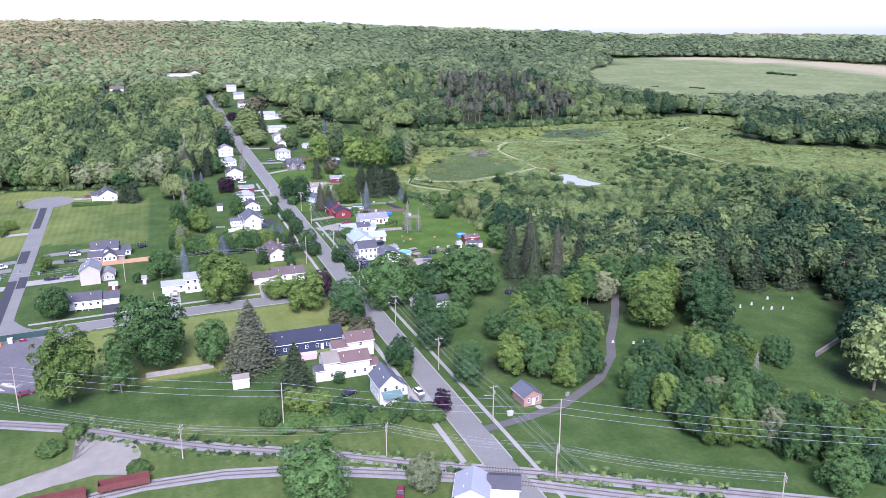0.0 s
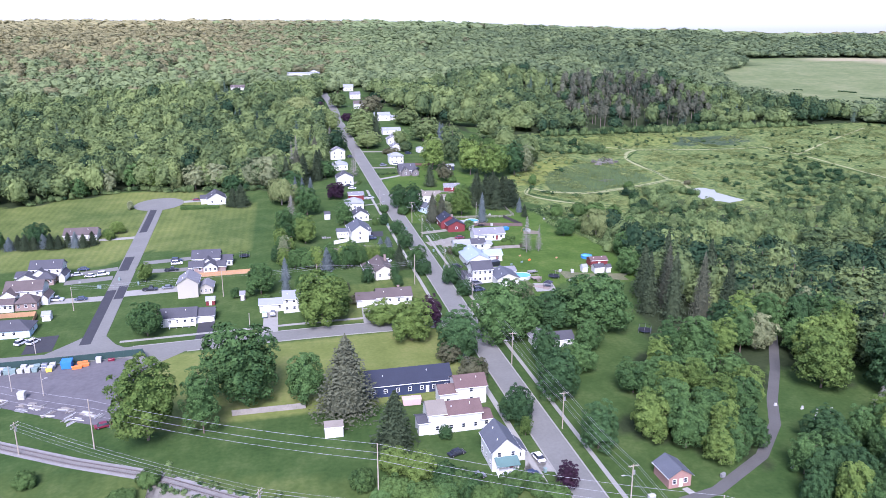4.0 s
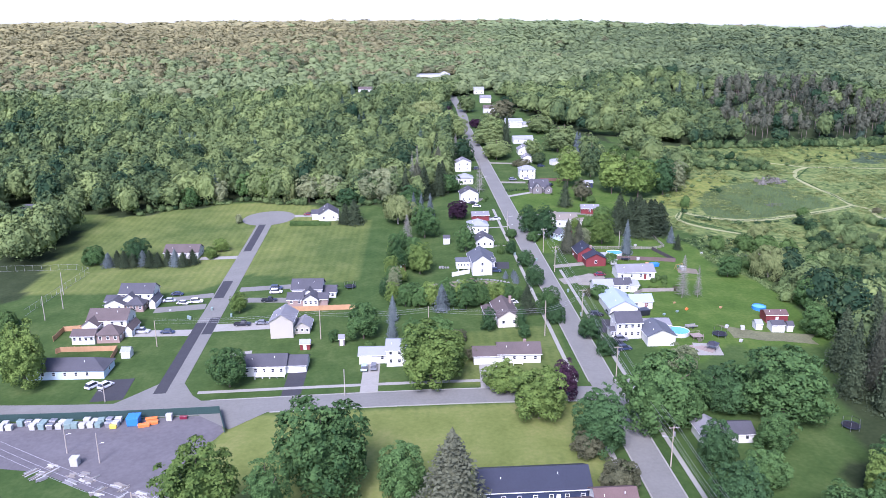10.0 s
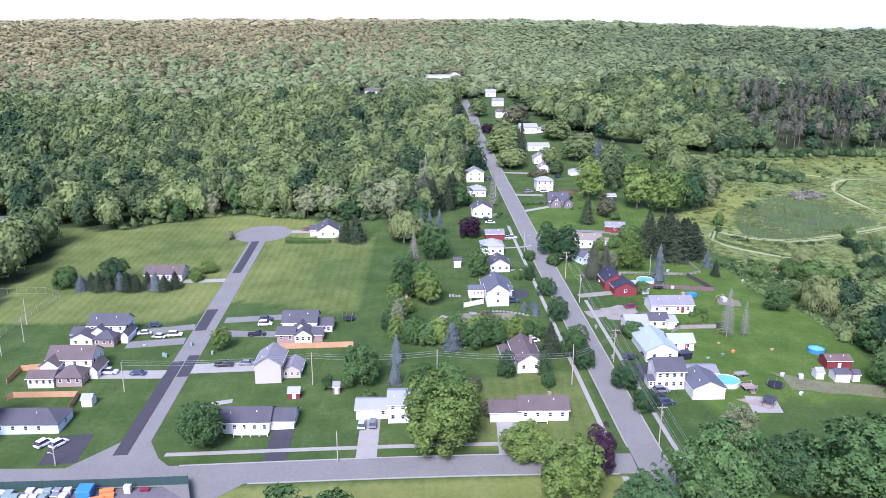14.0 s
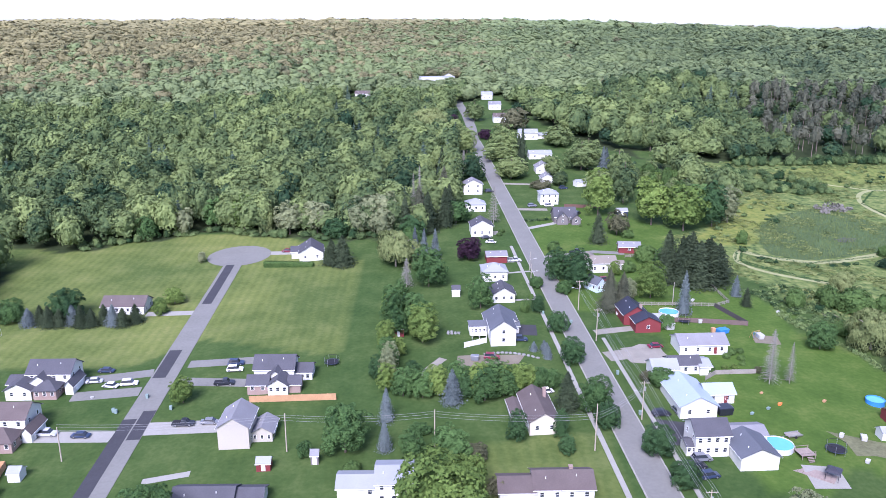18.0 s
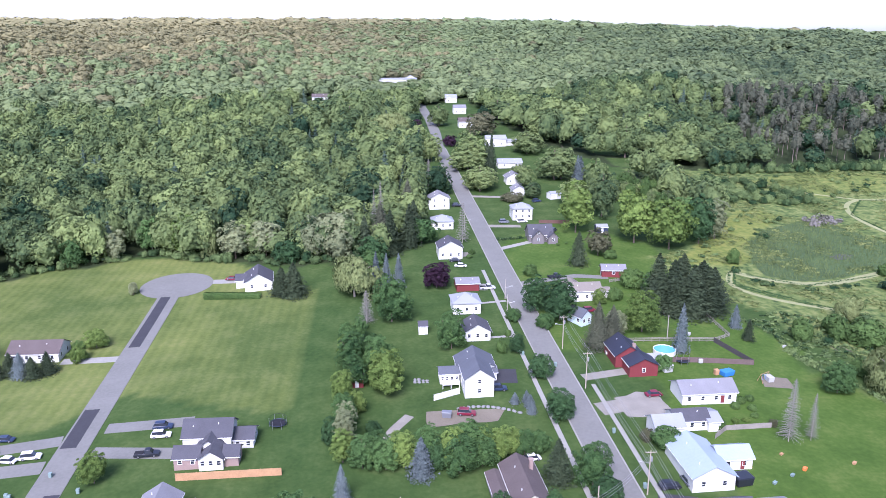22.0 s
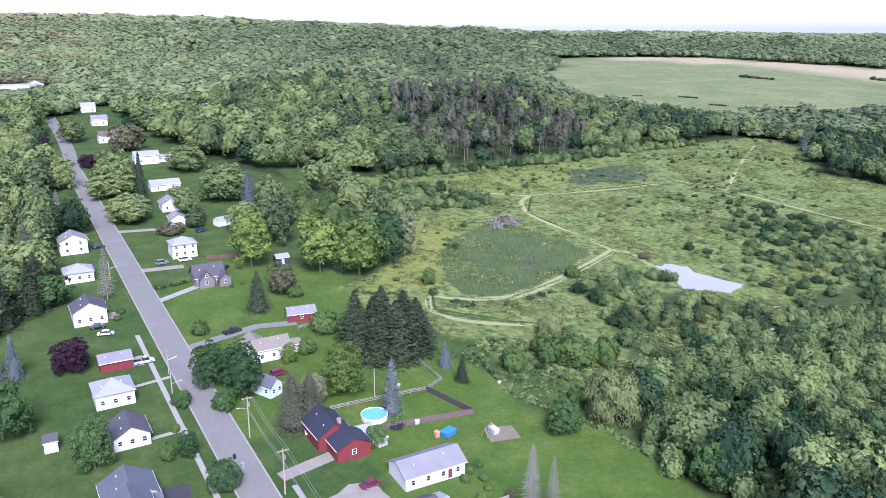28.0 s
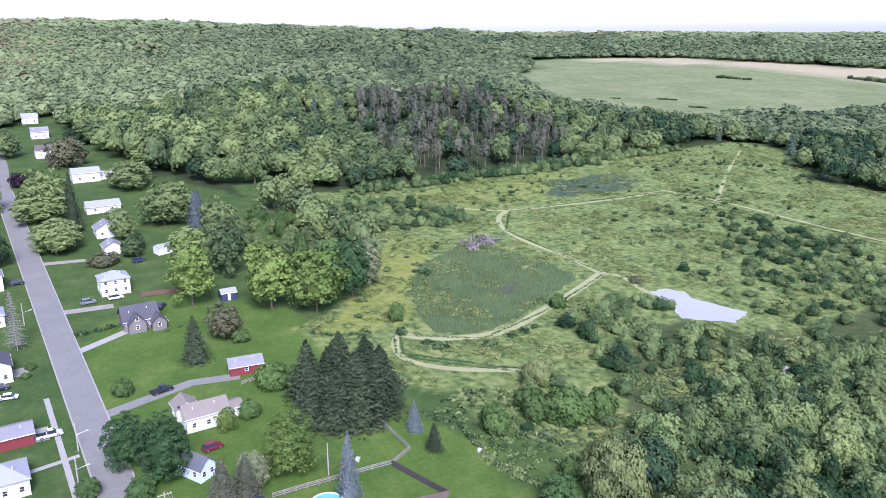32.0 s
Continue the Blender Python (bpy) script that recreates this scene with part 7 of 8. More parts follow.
tree("maple", 85.2, 621.7, 5.8, 4.7)
tree("shrub", 98.6, 481.4, 3.7, 3.1)
tree("shrub", 63.5, 463.6, 4.3, 2.8, " beside the street")
tree("shrub", 97.9, 451.0, 6.8, 4.5)
tree("maple", 103.5, 445.2, 8.2, 4.4)
tree("spruce", 112.5, 444.4, 13.2, 5.9)
tree("spruce", 123.4, 439.9, 11.7, 5.9)
tree("lime", 82.0, 435.1, 6.5, 2.5)
tree("shrub", 88.5, 439.1, 4.4, 2.8)
tree("maple", 61.3, 420.8, 3.6, 2.9, " beside the street")
tree("maple", 51.0, 423.6, 4.3, 2.8, " beside the street")
tree("maple", 134.2, 378.1, 7.6, 3.7, " by the wet meadow")
tree("willow", 163.8, 424.7, 9.4, 5.6, " by the wet meadow")
tree("shrub", 140.5, 411.8, 5.6, 3.1, " by the wet meadow")
tree("shrub", 151.3, 409.1, 6.8, 3.6, " by the wet meadow")
tree("shrub", 158.8, 406.1, 8.3, 6.5, " by the wet meadow")
tree("shrub", 168.2, 404.2, 7.6, 4.5, " by the wet meadow")
for x, y in ((101, 430), (107, 431), (113, 432), (108, 437), (120, 432), (115, 447), (104, 441), (122, 446)):
    tree("spruce", x, y, 12 + (x * 7 + y) % 5, 5.8, " in a dense clump")

# belts of trees between gardens, the wood's edge and the burial ground
tree("greyl", -9.8, 495.2, 19.4, 9.4)
tree("deep", 4.8, 483.6, 11.1, 6.0)
tree("dead", 8.3, 506.0, 26.9, 3.2)
tree("dead", 5.5, 506.4, 23.5, 2.8)
tree("brownsp", 20.1, 533.4, 19.5, 5.5)
tree("spruce", 20.2, 587.2, 17.3, 4.3)
tree("maple", 25.0, 504.0, 11.8, 6.9)
tree("deep", 36.8, 578.1, 17.6, 7.0)
tree("dead", 32.8, 596.8, 14.8, 3.5)
tree("maple", 37.5, 653.7, 18.3, 6.7)
tree("purple", 31.7, 739.0, 10.9, 4.8)
tree("willow", 14.0, 717.9, 21.2, 15.2)
tree("deep", -13.5, 721.8, 26.8, 11.5)
tree("lime", -2.3, 629.2, 12.6, 7.9)
tree("lime", -20.8, 625.1, 8.8, 6.9)
tree("greyl", -19.7, 568.4, 11.6, 6.9)
tree("lime", 26.9, 861.4, 17.3, 13.5)
tree("lime", 47.6, 893.2, 18.1, 10.1)
tree("maple", 49.4, 768.5, 16.7, 8.4)
tree("lime", 59.0, 635.8, 23.1, 9.7)
tree("lime", 58.8, 584.2, 13.0, 7.2)
tree("spruce", 67.9, 609.9, 24.9, 3.7)
tree("maple", 83.6, 594.0, 11.9, 5.3)
tree("deep", 85.7, 577.7, 6.9, 4.6)
tree("maple", 98.5, 673.1, 14.3, 10.6)
tree("lime", 124.2, 745.4, 15.1, 7.4)
tree("maple", 106.6, 609.9, 20.6, 9.3)
tree("bluesp", 117.8, 611.1, 13.0, 3.8)
tree("lime", 101.5, 555.9, 14.2, 7.7)
tree("deep", 110.4, 538.2, 23.9, 7.4)
tree("greyl", 153.3, 510.6, 21.4, 5.1)
tree("maple", 143.1, 518.5, 17.6, 5.7)
tree("shrub", 147.7, 478.6, 6.4, 2.6)
tree("shrub", 153.5, 414.9, 5.8, 4.0)
tree("maple", -1.2, 407.4, 8.7, 3.0)
tree("deep", 3.9, 397.2, 9.7, 2.5)
tree("maple", 7.9, 389.7, 13.7, 4.6)
tree("greyl", 0.7, 354.6, 13.2, 2.9)
tree("maple", -0.7, 368.6, 6.7, 2.5)
tree("lime", 3.0, 370.2, 7.5, 2.3)
tree("maple", 10.1, 345.1, 8.1, 3.3)
tree("maple", 27.6, 346.5, 10.8, 3.5)
tree("lime", 32.1, 346.1, 10.3, 2.5)
tree("maple", 12.5, 349.2, 6.9, 2.8)
tree("deep", 6.9, 360.6, 3.6, 1.9)
tree("shrub", 137.9, 604.6, 4.3, 2.2)
tree("shrub", 145.5, 594.3, 4.2, 2.2)
tree("maple", 3.2, 421.9, 1.8, 1.7)
tree("deep", 157.4, 809.7, 19.8, 10.1)
tree("lime", 178.2, 755.0, 20.3, 11.1)
tree("maple", 191.2, 718.2, 21.1, 10.5)
tree("greyl", 194.6, 668.4, 24.5, 8.2)
tree("lime", 179.5, 651.2, 18.7, 7.1)
tree("maple", 160.8, 669.8, 22.7, 8.0)
tree("deep", 161.9, 773.5, 20.8, 8.7)
tree("maple", 96.7, 794.7, 17.1, 9.7)
tree("deep", 87.9, 794.1, 12.8, 7.9)
tree("purple", 109.7, 755.5, 10.9, 4.1)
tree("deep", 169.0, 206.0, 25.9, 8.7, " in the wood")
tree("maple", 202.2, 263.6, 19.9, 10.1, " in the wood")
tree("deep", 295.0, 333.7, 30.3, 14.0, " in the wood")
tree("deep", 230.4, 236.6, 27.1, 10.6, " in the wood")
tree("maple", 346.4, 344.6, 23.9, 9.1, " in the wood")
tree("spruce", 244.3, 217.9, 20.1, 8.5, " in the wood")
tree("maple", 300.0, 267.7, 18.6, 13.9, " in the wood")
tree("deep", 380.0, 348.4, 15.1, 11.5, " in the wood")
tree("greyl", 186.4, 152.7, 26.2, 8.6, " in the wood")
tree("lime", 161.2, 178.8, 10.4, 5.3, " in the wood")
tree("dead", 149.3, 159.6, 14.7, 2.8, " in the wood")
tree("greyl", 135.0, 158.5, 10.5, 4.7, " in the wood")
tree("dead", 147.2, 183.5, 10.3, 2.2, " in the wood")
tree("maple", 131.9, 144.2, 17.8, 4.2, " in the wood")
tree("greyl", 136.0, 137.2, 13.2, 3.8, " in the wood")
tree("deep", 148.6, 141.6, 11.7, 4.0, " in the wood")
tree("maple", 150.1, 133.6, 15.4, 5.3, " in the wood")
tree("lime", 155.4, 128.1, 14.3, 4.9, " in the wood")
tree("maple", 138.2, 116.6, 10.5, 5.8, " in the wood")
tree("maple", 121.0, 150.1, 11.9, 4.4, " in the wood")
tree("lime", 127.4, 144.8, 11.2, 3.2, " in the wood")
tree("lime", 151.0, 213.1, 19.5, 8.6, " in the wood")
tree("deep", 280.7, 235.2, 14.9, 8.3, " in the wood")
tree("maple", 274.5, 266.4, 13.4, 6.3, " in the wood")
tree("deep", 276.4, 336.1, 17.2, 7.8, " in the wood")
tree("maple", 255.1, 336.9, 15.4, 8.2, " in the wood")
tree("deep", 240.8, 341.8, 15.4, 7.8, " in the wood")
tree("maple", 372.6, 323.3, 13.1, 8.8, " in the wood")
tree("lime", 162.2, 150.3, 5.2, 2.1, " in the wood")
tree("lime", 167.3, 136.0, 9.8, 4.2, " in the wood")
for x, y, hh, rr, k in ((-1.2, 377, 9.5, 3.2, "lime"), (2.4, 384, 10.5, 3.2, "maple"), (-1.5, 400, 9, 2.8, "lime"), (0.4, 349, 9.5, 3.0, "lime"), (2.2, 413, 9, 2.6, "maple"), (9.5, 384, 10, 3.4, "lime"), (14, 345.5, 10, 3.4, "lime"), (19.5, 346.5, 11, 3.5, "maple"),
                        (24.8, 344.8, 11.5, 3.4, "lime"), (30, 347, 10.5, 3.2, "maple"), (35.5, 346, 9.5, 3.0, "lime"), (41.5, 347.5, 8, 2.8, "maple"), (8, 347.5, 9, 3.0, "maple")):
    tree(k, x, y, hh, rr, " in a belt between gardens")
for x, y, hh, rr, k in ((99, 366, 1.8, 1.3, "shrub"), (101.5, 368.5, 2.0, 1.4, "shrub"), (103, 365, 1.6, 1.2, "shrub"), (104.5, 370, 1.5, 1.3, "shrub"), (102, 361.5, 1.4, 1.0, "shrub"), (104.6, 357, 2.2, 1.2, "russet"), (90.5, 356.5, 3.2, 1.6, "shrub"),
                        (71.6, 352.6, 3.0, 1.8, "russet"), (47.5, 412, 2.2, 1.2, "shrub"), (44.5, 489, 1.8, 1.6, "shrub"), (43, 484, 1.6, 1.4, "shrub"), (81, 497, 1.2, 0.9, "shrub"), (85, 498.5, 1.0, 0.8, "shrub"), (89.5, 500, 1.0, 0.8, "shrub")):
    tree(k, x, y, hh, rr, " in a garden bed")
tree("deep", 78.5, 243.5, 13.0, 4.6, " beside the street")
tree("greyl", 84.0, 285.0, 13.0, 5.6)
tree("maple", 95.0, 250.0, 12.0, 4.8)

# ---- woods beside the burial ground and street ----
NEARWOOD = [(98, 181), (91, 190), (91, 206), (97, 222), (107, 232), (120, 237), (137, 246), (148, 264), (145, 300), (148, 322), (190, 322), (190, 238), (166, 218), (152, 238), (141, 226), (125, 205), (118, 194), (109, 183)]
SOUTHWOOD = [(112, 170), (126, 184), (146, 190), (160, 194), (190, 168), (196, 110), (146, 118), (124, 140)]
r = random.Random(21)
for poly, gap, seed in ((NEARWOOD, 8.2, 1), (SOUTHWOOD, 6.6, 2)):
    X, Y = fill(poly, gap, seed)
    for x, y in zip(X, Y):
        south = poly is SOUTHWOOD
        if south and ((152 < x < 190 and 138 < y < 182) or x > 168):
            continue
        kind = r.choice((["lime", "lime", "maple", "maple"] if y < 240 else ["lime", "maple", "maple", "maple", "deep", "deep", "greyl"]) if not south else ["maple", "lime", "maple", "deep", "maple", "deep"])
        tree(kind, float(x), float(y), r.uniform(7, 13) if south else r.uniform(9, 15) if y < 225 else r.uniform(12, 20), r.uniform(3.4, 5.2) if south else r.uniform(3.6, 6.2), " in the wood")
for x, y in ((133, 268), (137, 281), (128, 277), (141, 290), (150, 262), (134, 294), (146, 300), (155, 284), (140, 262)):
    tree("brownsp" if 136 < x < 141 else "spruce", x, y, r.uniform(20, 26), r.uniform(3.6, 5.0), " in the wood")
for x, y, hh, rr, k in ((163, 226, 17, 6.5, "lime"), (176, 222, 20, 8, "deep"), (186, 232, 20, 7, "deep"), (213, 236, 18, 6.5, "spruce"), (228, 232, 19, 7, "spruce"), (236, 214, 18, 7, "deep"), (232, 196, 17, 7, "greyl"),
                        (156, 196, 9, 3, "dead"), (218, 176, 15, 6, "lime"), (150, 186, 11, 5, "maple"), (160, 182, 12, 5, "maple"), (172, 176, 10, 5, "deep"), (200, 240, 20, 6, "spruce")):
    tree(k, x, y, hh, rr, " beside the burial ground")
# hedges and bushes by the white house
for i in range(18):
    u = i / 17
    tree("shrub" if i % 3 else "maple", 22 + 38 * u + r.uniform(-1, 1), 183.5 + 2.5 * math.sin(i) - 4 * u, r.uniform(3, 5.5), r.uniform(2.2, 3.6), " along a hedge")
for x, y, hh, rr, k in ((26, 193, 8, 4, "lime"), (31, 190, 7, 4, "lime"), (18, 189, 5, 3, "shrub"), (37, 187, 5, 4, "maple"), (40.5, 206, 4, 1.8, "deep"), (-14, 178, 3, 3, "shrub"), (-58, 208, 4, 3, "shrub"), (-30, 203, 3, 3.4, "shrub"), (-35, 196, 2.6, 4, "shrub")):
    tree(k, x, y, hh, rr, " on rough grass")
# young spruces in a row, a clipped hedge and garden trees by the side street
for i in range(11):
    tree("bluesp" if i % 4 == 0 else "spruce", -121 + i * 3.5, 402 + 1.2 * math.sin(i * 2), 6.2 + 0.6 * (i % 3), 3.1, " in a row")
for x, y, hh, rr, k in ((-111, 408, 11, 6.5, "deep"), (-80, 410, 5.5, 2.8, "lime"), (-78, 419, 6.5, 3.8, "lime"), (-54, 347.6, 8.6, 3.5, "lime"), (-83, 418, 3, 2, "shrub"), (-26.5, 455, 10, 4.6, "spruce"), (-22, 453, 12, 5.4, "spruce"),
                        (-80, 462, 5.5, 2.0, "greyl"), (-128, 405, 8, 5, "maple"), (43.1, 371.4, 3.2, 1.5, "bluesp"), (46.2, 372, 3.4, 1.4, "bluesp"), (46.6, 369.2, 3.8, 1.6, "bluesp"), (46.6, 366.2, 3.6, 1.5, "bluesp"),
                        (148.5, 343, 13, 6, "maple"), (165, 347, 12, 6, "maple"), (156, 350, 11, 5, "lime"), (140, 320, 12, 6, "maple"), (-128, 330, 5, 4, "shrub"), (-132, 340, 6, 4, "shrub"), (-5.5, 312, 3.2, 2.2, "shrub"), (22.6, 316, 4, 3, "russet"), (27, 303, 4, 3, "russet"), (88.6, 374.5, 1.5, 1.0, "lime"), (96, 359, 1.3, 1.1, "lime"), (99, 359.5, 1.3, 1.1, "lime"), (87.4, 387, 5, 3, "maple")):
    tree(k, x, y, hh, rr)
hp = np.random.default_rng(77)
hu = hp.uniform(-1, 1, (5200, 3)) * [10, 1.25, 0.95]
hs = hp.integers(0, 3, 5200)
hu[hs == 0, 2] = 0.95
hu[hs == 1, 1] = np.sign(hu[hs == 1, 1]) * 1.25
hn = hu / [40, 1.25, 0.95]
hv, hf = leaf_tris(hu + hp.normal(0, 0.07, hu.shape) + [0, 0, 0.9], hn, 0.2, hp, 1.0)
bm = bmesh.new()
box(bm, -9.8, -1.1, -0.3, 9.8, 1.1, 1.72)
core = np.array([v.co[:] for v in bm.verts])
bm.verts.index_update()
ct = np.array([[f.verts[a].index for a in t] for f in bm.faces for t in ((0, 1, 2), (0, 2, 3))])
bm.free()
hd = new("hedge", mesh_np("hedge", *joined(hv, hf, core, ct), SHRUB))
hd.matrix_basis = pose(-43.5, 453.6, float(land(-43, 453)), 0, 0, -5)
tagged(hd, "long clipped dark green hedge beside a lawn", "hedge")
# pale willows at the edge of the woods behind the turning circle
for x, y, hh, rr, k in ((-62, 501, 17, 6, "willow"), (-50, 496, 16, 7, "greyl"), (-38, 497, 17, 6.5, "greyl"), (-72, 504, 18, 7, "lime"), (-18, 492, 17, 8, "greyl"), (-8, 486, 16, 6, "greyl"), (-86, 508, 16, 6, "maple"), (-98, 500, 14, 5, "greyl"), (-112, 494, 13, 5, "maple"), (-28, 490, 9, 6, "deep"), (2, 488, 17, 5, "spruce"), (12, 492, 18, 5.5, "spruce"), (20, 500, 18, 5, "spruce"), (8, 500, 19, 5.5, "brownsp"), (22, 512, 16, 5, "spruce"), (5, 478, 7, 4, "maple")):
    tree(k, x, y, hh, rr, " at the woodland edge")

# ---- shrubs, reeds and tall herbs of the wet meadow ----
YOUNGT = [template("b", 85 + i, 60, 1300, 0.066, 0.04, 0.4, 0.66, 0.38) for i in range(5)]
BUSHT = [template("b", 90 + i, 34, 450, 0.098, 0.0, 0.6, 0.76, 0.26) for i in range(5)]
TUFTT = [template("b", 95 + i, 8, 44, 0.3, 0.0, 0.6, 0.7, 0.3, False) for i in range(3)]
GRASST = [broad_crown(98 + i, 8, 18, 0.36, 0.0, squash=0.7, ball=False)[:2] for i in range(4)]
DENSE = [(142, 352), (148, 388), (163, 396), (173, 398), (192, 432), (205, 466), (230, 457), (226, 438), (234, 422), (262, 418), (282, 398), (330, 426), (420, 400), (460, 330), (250, 320), (175, 322), (150, 330)]
EASTBUSH = [(286, 437), (300, 478), (329, 488), (345, 530), (368, 520), (376, 470), (400, 440), (460, 420), (480, 380), (330, 420)]
NORTHBUSH = [(165, 590), (190, 572), (236, 568), (238, 590), (214, 618), (170, 625), (150, 600)]
q = np.random.default_rng(5)
X, Y = fill(DENSE, 4.8, 8, 0.75)
keep = (np.hypot(X - 146.5, Y - 375.5) > 10) & ((Y < 398) | (q.uniform(0, 1, len(X)) < 0.5))
X, Y = X[keep], Y[keep]
scatter("wet_shrubland", X, Y, q.uniform(2.8, 6.5, len(X)) * np.where(inside(X, Y, [(142, 352), (172, 396), (230, 400), (330, 380), (330, 320), (150, 330)]), 1.3, 1.0), q.uniform(1.6, 3.9, len(X)) * np.where(inside(X, Y, [(142, 352), (172, 396), (230, 400), (330, 380), (330, 320), (150, 330)]), 1.25, 1.0), BUSHT, SHRUB_W, "thicket of rounded willow shrubs in the wet meadow", "shrubs")
X, Y = fill(EASTBUSH, 5.6, 9, 0.62)
scatter("wet_shrubland", X, Y, q.uniform(2.5, 4.5, len(X)), q.uniform(2.2, 3.6, len(X)), BUSHT, SHRUB_W, "thicket of rounded willow shrubs in the wet meadow", "shrubs")
X, Y = fill(NORTHBUSH, 5.0, 10, 0.85)
scatter("wet_shrubland", X, Y, q.uniform(2.5, 5.5, len(X)), q.uniform(2.2, 3.6, len(X)), BUSHT, SHRUB_W, "thicket of shrubs at the wet meadow's edge", "shrubs")
X, Y = fill(MEADOW, 7.0, 12, 0.55, 0.02)
keep = ~inside(X, Y, [(150, 488), (145, 468), (170, 455), (200, 465), (250, 488), (250, 580), (215, 560), (190, 525)]) & (np.hypot(X - 250, Y - 450) > 22)
X, Y = X[keep], Y[keep]
scatter("meadow_bushes", X, Y, q.uniform(0.8, 2.6, len(X)), q.uniform(0.9, 2.4, len(X)), TUFTT, SHRUB_W, "scattered low bushes in the wet meadow", "shrubs")
TALL = MEADOW
X, Y = fill(TALL, 2.1, 14, 0.7, 0.05)
keep = np.ones(len(X), bool)
for pts in ([(143, 469), (167, 458), (200, 470), (243, 490)], [(243, 491), (240, 553), (260, 579), (362, 576), (389, 463)], [(143, 469), (137, 455), (164, 434)]):
    for a, b in zip(pts, pts[1:]):
        a, b = np.array(a, float), np.array(b, float)
        t = np.clip(((X - a[0]) * (b - a)[0] + (Y - a[1]) * (b - a)[1]) / ((b - a) @ (b - a)), 0, 1)
        keep &= np.hypot(X - a[0] - t * (b - a)[0], Y - a[1] - t * (b - a)[1]) > 3.2
keep &= (np.hypot(X - 250, Y - 450) > 20)
X, Y = X[keep], Y[keep]
scatter("tall_herbs", X, Y, q.uniform(0.35, 0.9, len(X)), q.uniform(0.9, 2.1, len(X)), GRASST, HERB, "tufts of tall grass and herbs in the wet meadow", "grass")
REEDS = [(168, 508), (155, 477), (155, 466), (167, 461), (184, 465), (210, 479), (233, 492), (232, 506), (225, 531), (220, 545), (205, 540), (183, 526)]
X, Y = fill(REEDS, 0.8, 15, 0.75)
k = len(X)
a = q.uniform(0, math.pi, k)
hh, ww = q.uniform(0.5, 1.3, k), q.uniform(0.08, 0.26, k)
Z = land(X, Y)
vs = np.stack([np.stack([X - np.cos(a) * ww, Y - np.sin(a) * ww, Z], 1), np.stack([X + np.cos(a) * ww, Y + np.sin(a) * ww, Z], 1), np.stack([X + np.cos(a) * ww * 0.2 + 0.1, Y + np.sin(a) * ww * 0.2 + 0.15, Z + hh], 1), np.stack([X - np.cos(a) * ww * 0.7, Y - np.sin(a) * ww * 0.7 + 0.1, Z + hh * 0.8], 1)], 1).reshape(-1, 3)
tagged(new("reeds", mesh_np("reeds", vs, np.arange(4 * k).reshape(k, 4), REED)), "dense bed of grey-green reeds", "reeds", kind="stuff")

# dark tufts along the mown tracks' edges: the tall grass's shade put into their colour
ex, ey = [], []
for pts, side in (([(143, 469), (167, 458), (200, 470), (243, 490)], 1.1), ([(243, 491), (240, 553), (260, 579), (362, 576), (389, 463)], 1.1), ([(143, 469), (137, 455), (164, 434)], 1.0), ([(143, 469), (137, 455), (164, 434)], -1.0)):
    for a, b in zip(pts, pts[1:]):
        a, b = Vector(a), Vector(b)
        d = (b - a).normalized()
        for i in range(int((b - a).length / 0.55)):
            p = a + d * (i * 0.55) + Vector((d.y, -d.x)) * (side + q.uniform(-0.25, 0.25))
            ex.append(p.x)
            ey.append(p.y)
scatter("sedge", ex, ey, q.uniform(0.3, 0.7, len(ex)), q.uniform(0.45, 0.75, len(ex)), GRASST, DEEP, "dark tufts painting grass shade along the edge of mown tracks", "grass")

# undergrowth along the foot of the pines and of the wood's edge
X, Y = fill([(205, 632), (345, 636), (390, 645), (460, 652), (460, 662), (385, 658), (340, 652), (270, 644), (205, 648)], 3.6, 23, 0.85)
scatter("wet_shrubland", X, Y, q.uniform(2.5, 6.5, len(X)), q.uniform(1.8, 3.4, len(X)), BUSHT, SHRUB_W, "undergrowth along the foot of the pine stand", "shrubs")
X, Y = fill([(-140, 488), (-118, 496), (-87, 510), (-64, 502), (-24, 490), (9, 490), (9, 484), (-24, 483), (-65, 494), (-87, 502), (-120, 487), (-142, 474)], 3.4, 24, 0.8)
scatter("undergrowth", X, Y, q.uniform(1.5, 5.0, len(X)), q.uniform(1.4, 3.0, len(X)), BUSHT, SHRUB_W, "undergrowth along the foot of the wood's edge", "shrubs")

# weeds along the railway
wx, wy = [], []
for a, b in zip(RAILS[0][2:9], RAILS[0][3:10]):
    a, b = Vector(a), Vector(b)
    d = (b - a).normalized()
    for i in range(int((b - a).length / 0.45)):
        p = a + d * (i * 0.45) + Vector((-d.y, d.x)) * float(q.choice((-1, 1)) * (1.7 + q.exponential(0.8)))
        if abs(p.x - road_x(p.y)) > 6:
            wx.append(p.x)
            wy.append(p.y)
scatter("railway_weeds", wx, wy, q.uniform(0.3, 1.3, len(wx)), q.uniform(0.4, 1.2, len(wx)), TUFTT, SHRUB_W, "low weeds growing beside the railway", "weeds")

# bushes between the pond and the gardens, with young trees standing over them
THICKET = [(229, 471), (246, 451), (222, 425), (236, 408), (337, 425), (199, 342), (146, 366), (173, 392), (143, 407), (153, 424), (187, 426), (195, 446)]
X, Y = fill(THICKET, 5.2, 41, 0.45)
X, Y = X[np.hypot(X - 147, Y - 376) > 9], Y[np.hypot(X - 147, Y - 376) > 9]
scatter("wet_shrubland", X, Y, q.uniform(2.2, 5.5, len(X)), q.uniform(1.8, 3.6, len(X)), BUSHT, SHRUB_W, "thicket of rounded shrubs between pond and gardens", "shrubs")
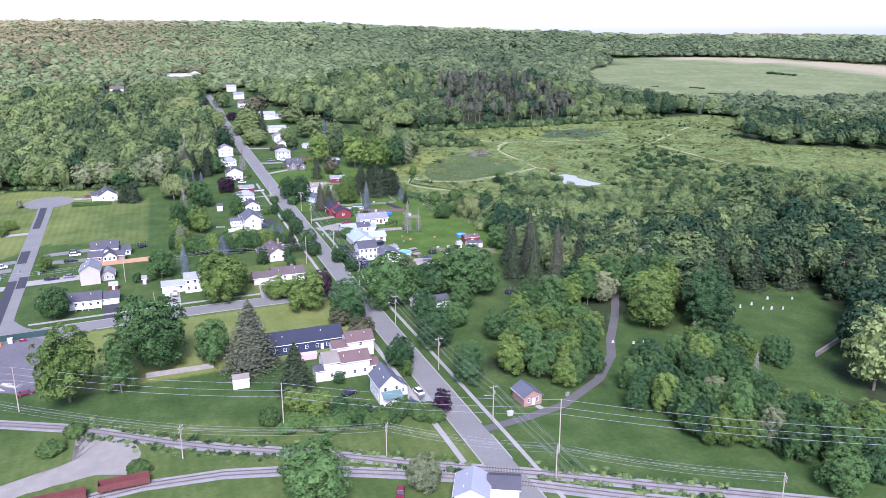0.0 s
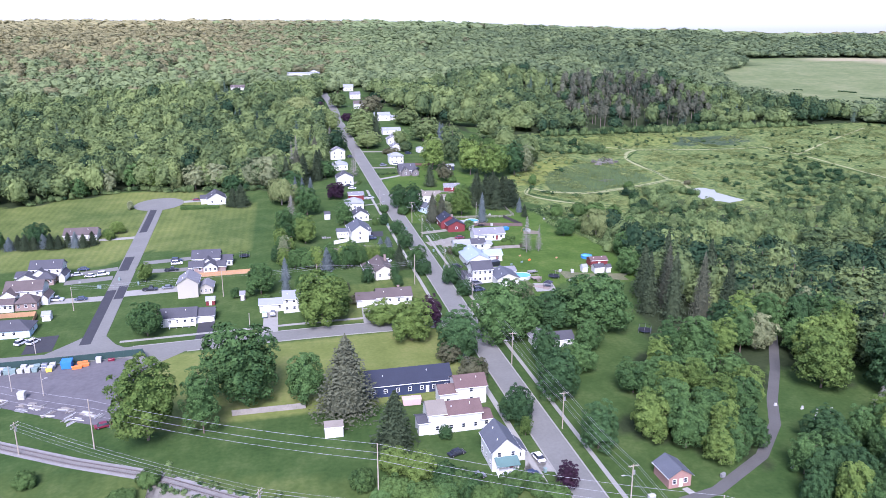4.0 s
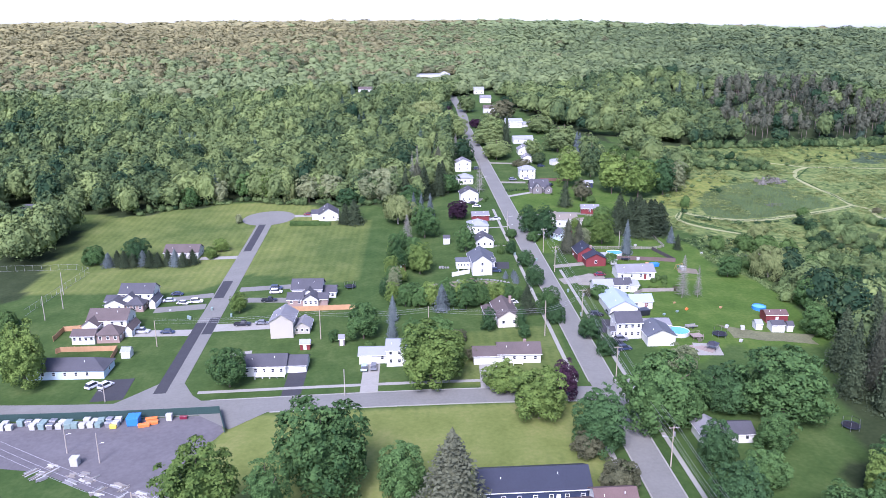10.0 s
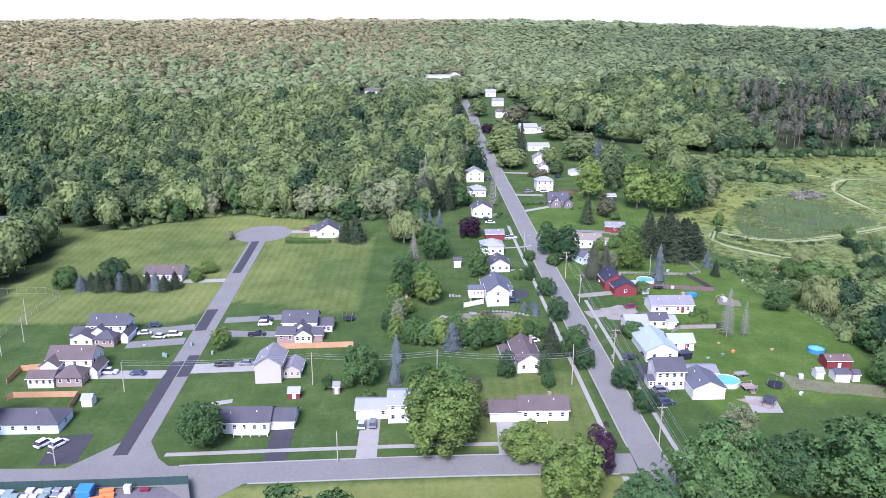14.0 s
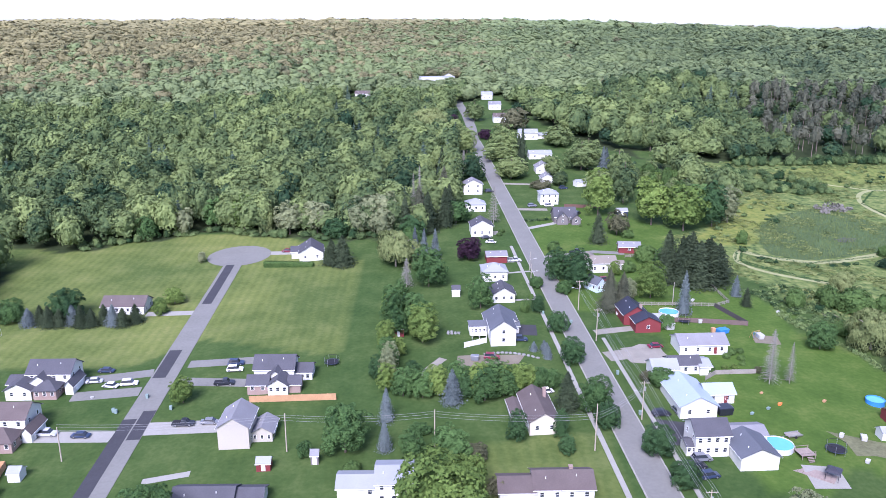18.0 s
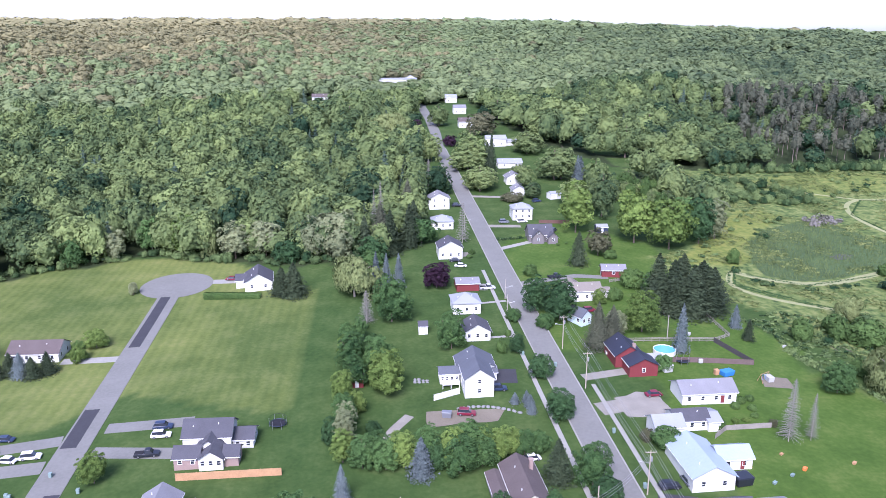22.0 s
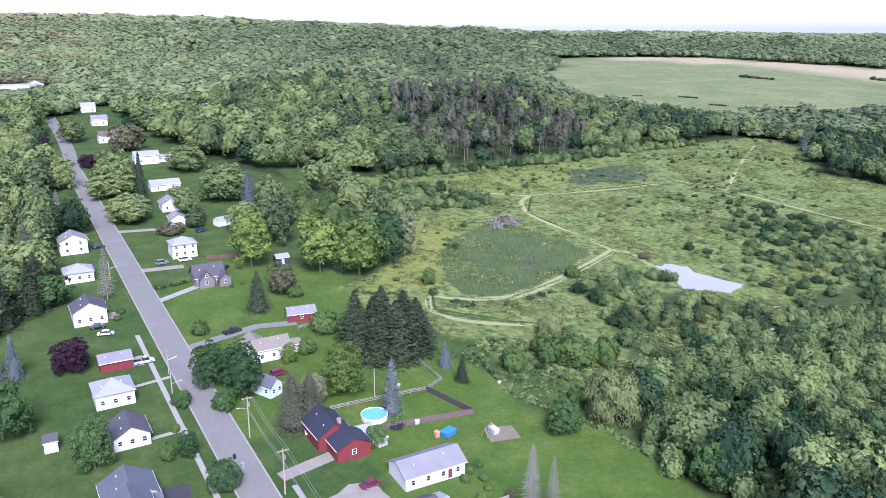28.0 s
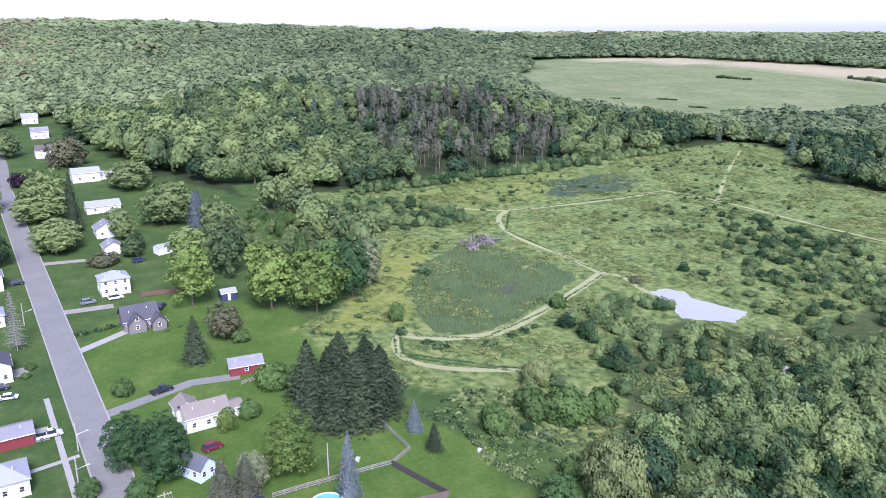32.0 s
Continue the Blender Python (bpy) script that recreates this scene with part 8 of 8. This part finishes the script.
X, Y = fill([(150, 332), (160, 372), (200, 382), (250, 388), (330, 390), (400, 385), (400, 320), (175, 322)], 10.0, 42, 0.62)
scatter("young_woodland", X, Y, q.uniform(6.0, 11.5, len(X)), q.uniform(2.4, 4.4, len(X)), YOUNGT, WOODL, "young broad-leaved trees over a wet thicket", "woodland", 0.08)
X, Y = fill([(209, 533), (222, 535), (232, 541), (226, 550), (212, 546)], 2.6, 44, 0.85)
scatter("dead_shrubs", X, Y, q.uniform(1.2, 3.0, len(X)), q.uniform(1.0, 2.0, len(X)), GRASST, TWIGS, "bare grey dead shrubs at the edge of the reeds", "shrubs")
X, Y = fill([(265, 420), (268, 470), (290, 500), (330, 500), (400, 450), (400, 400), (330, 405)], 7.5, 45, 0.45)
scatter("wet_shrubland", X, Y, q.uniform(1.8, 4.5, len(X)), q.uniform(1.6, 3.4, len(X)), BUSHT, SHRUB_W, "loose rounded shrubs on boggy grass beyond the pond", "shrubs")

# rough growth where the lawns end, and the green hollow between lawn and thicket
wx, wy = [], []
for pts in ([(124, 424), (130, 417), (132, 410), (130, 398), (134, 386), (141, 374), (146, 352)], [(150, 397), (146, 404), (140, 408), (134, 402)], [(118, 480), (124, 474), (136, 472)], [(57, 505), (75, 508)]):
    for a, b in zip(pts, pts[1:]):
        a, b = Vector(a), Vector(b)
        d = (b - a).normalized()
        for i in range(int((b - a).length / 0.4)):
            p = a + d * (i * 0.4) + Vector((-d.y, d.x)) * float(q.normal(0, 0.55))
            wx.append(p.x)
            wy.append(p.y)
scatter("lawn_edge_weeds", wx, wy, q.uniform(0.5, 1.5, len(wx)), q.uniform(0.5, 1.1, len(wx)), GRASST, SHRUB_W, "tall weeds along the edge of a mown lawn", "weeds")
X, Y = fill([(134, 386), (130, 398), (133, 410), (128, 420), (140, 432), (156, 426), (166, 412), (160, 396), (146, 392)], 2.3, 51, 0.75)
scatter("rough_herbs", X, Y, q.uniform(0.5, 1.6, len(X)), q.uniform(0.8, 1.7, len(X)), GRASST, SHRUB_W, "rank green herbs and brambles beside a lawn", "weeds", 0.12)
# dark bushes, some placed as stand-ins for shadowed windrows in the field
bx, by, br = [], [], []
for (x0, y0), (x1, y1), size in (((644, 861), (655, 848), 2.0), ((630, 806), (640, 795), 2.0), ((535, 763), (543, 757), 1.8), ((636, 738), (648, 733), 2.2), ((886, 996), (905, 962), 4.5), ((1065, 925), (1066, 876), 6.0), ((690, 770), (700, 764), 1.6), ((600, 885), (606, 878), 1.6)):
    for u in np.linspace(0, 1, 2 + int(math.hypot(x1 - x0, y1 - y0) / (1.4 * size))):
        bx.append(x0 + (x1 - x0) * u + q.uniform(-1, 1))
        by.append(y0 + (y1 - y0) * u + q.uniform(-1, 1))
        br.append(size * q.uniform(0.7, 1.2))
scatter("field_bushes", bx, by, np.array(br) * 0.9, br, BUSHT, SHRUB_W, "dark bushes, some standing in for shaded windrows, across the far field", "shrubs", -0.4)
# pale trees and golden shrubs standing in the thicket beyond the pond
for x, y, hh, rr, k in ((222, 424, 8, 2.6, "lime"), (236, 428, 6.5, 3.4, "lime"), (196, 428, 6, 3.2, "deep"), (206, 470, 5, 3.4, "shrub"), (198, 455, 5, 3.6, "deep"), (248, 476, 3, 2.4, "russet"), (243, 404, 5, 2.6, "greyl"), (228, 410, 5.5, 3.0, "greyl"),
                        (186, 372, 12, 4.4, "maple"), (203, 362, 13, 4.8, "lime"), (176, 354, 12, 4.6, "maple"), (218, 382, 10, 4.0, "deep"), (196, 390, 8, 3.6, "greyl"), (238, 376, 11, 4.2, "maple"), (170, 386, 7, 3.4, "maple")):
    tree(k, x, y, hh, rr, " among wet shrubs")
# young trees and bushes between the tall garden trees and the meadow's north end
X, Y = fill([(140, 522), (158, 528), (176, 556), (168, 592), (140, 606), (118, 600), (124, 570), (132, 545)], 7.5, 61, 0.85)
pick = random.Random(8)
for x, y in zip(X, Y):
    tree(pick.choice(("maple", "greyl", "deep", "shrub", "maple")), float(x), float(y), pick.uniform(5, 11), pick.uniform(2.8, 4.4), " by the wet meadow")
# the trees that stand far from the path, joined
X, Y, H, R, lean = np.array(FAR_TREES).T
scatter("distant_trees", X, Y, H, R, [joined(*broad_crown(130 + i, 56, 2200, 0.066, 0.0, 0.64, squash=0.34, loose=0.45, lumpy=0.38)) for i in range(5)], WOODL, "green broad-leaved trees in far gardens and at wood edges", "trees", lean, 0.3)
scatter("distant_trunks", X, Y, H, R * 0.9, POLET, bark, "brown trunks of broad-leaved trees far off", "trees")
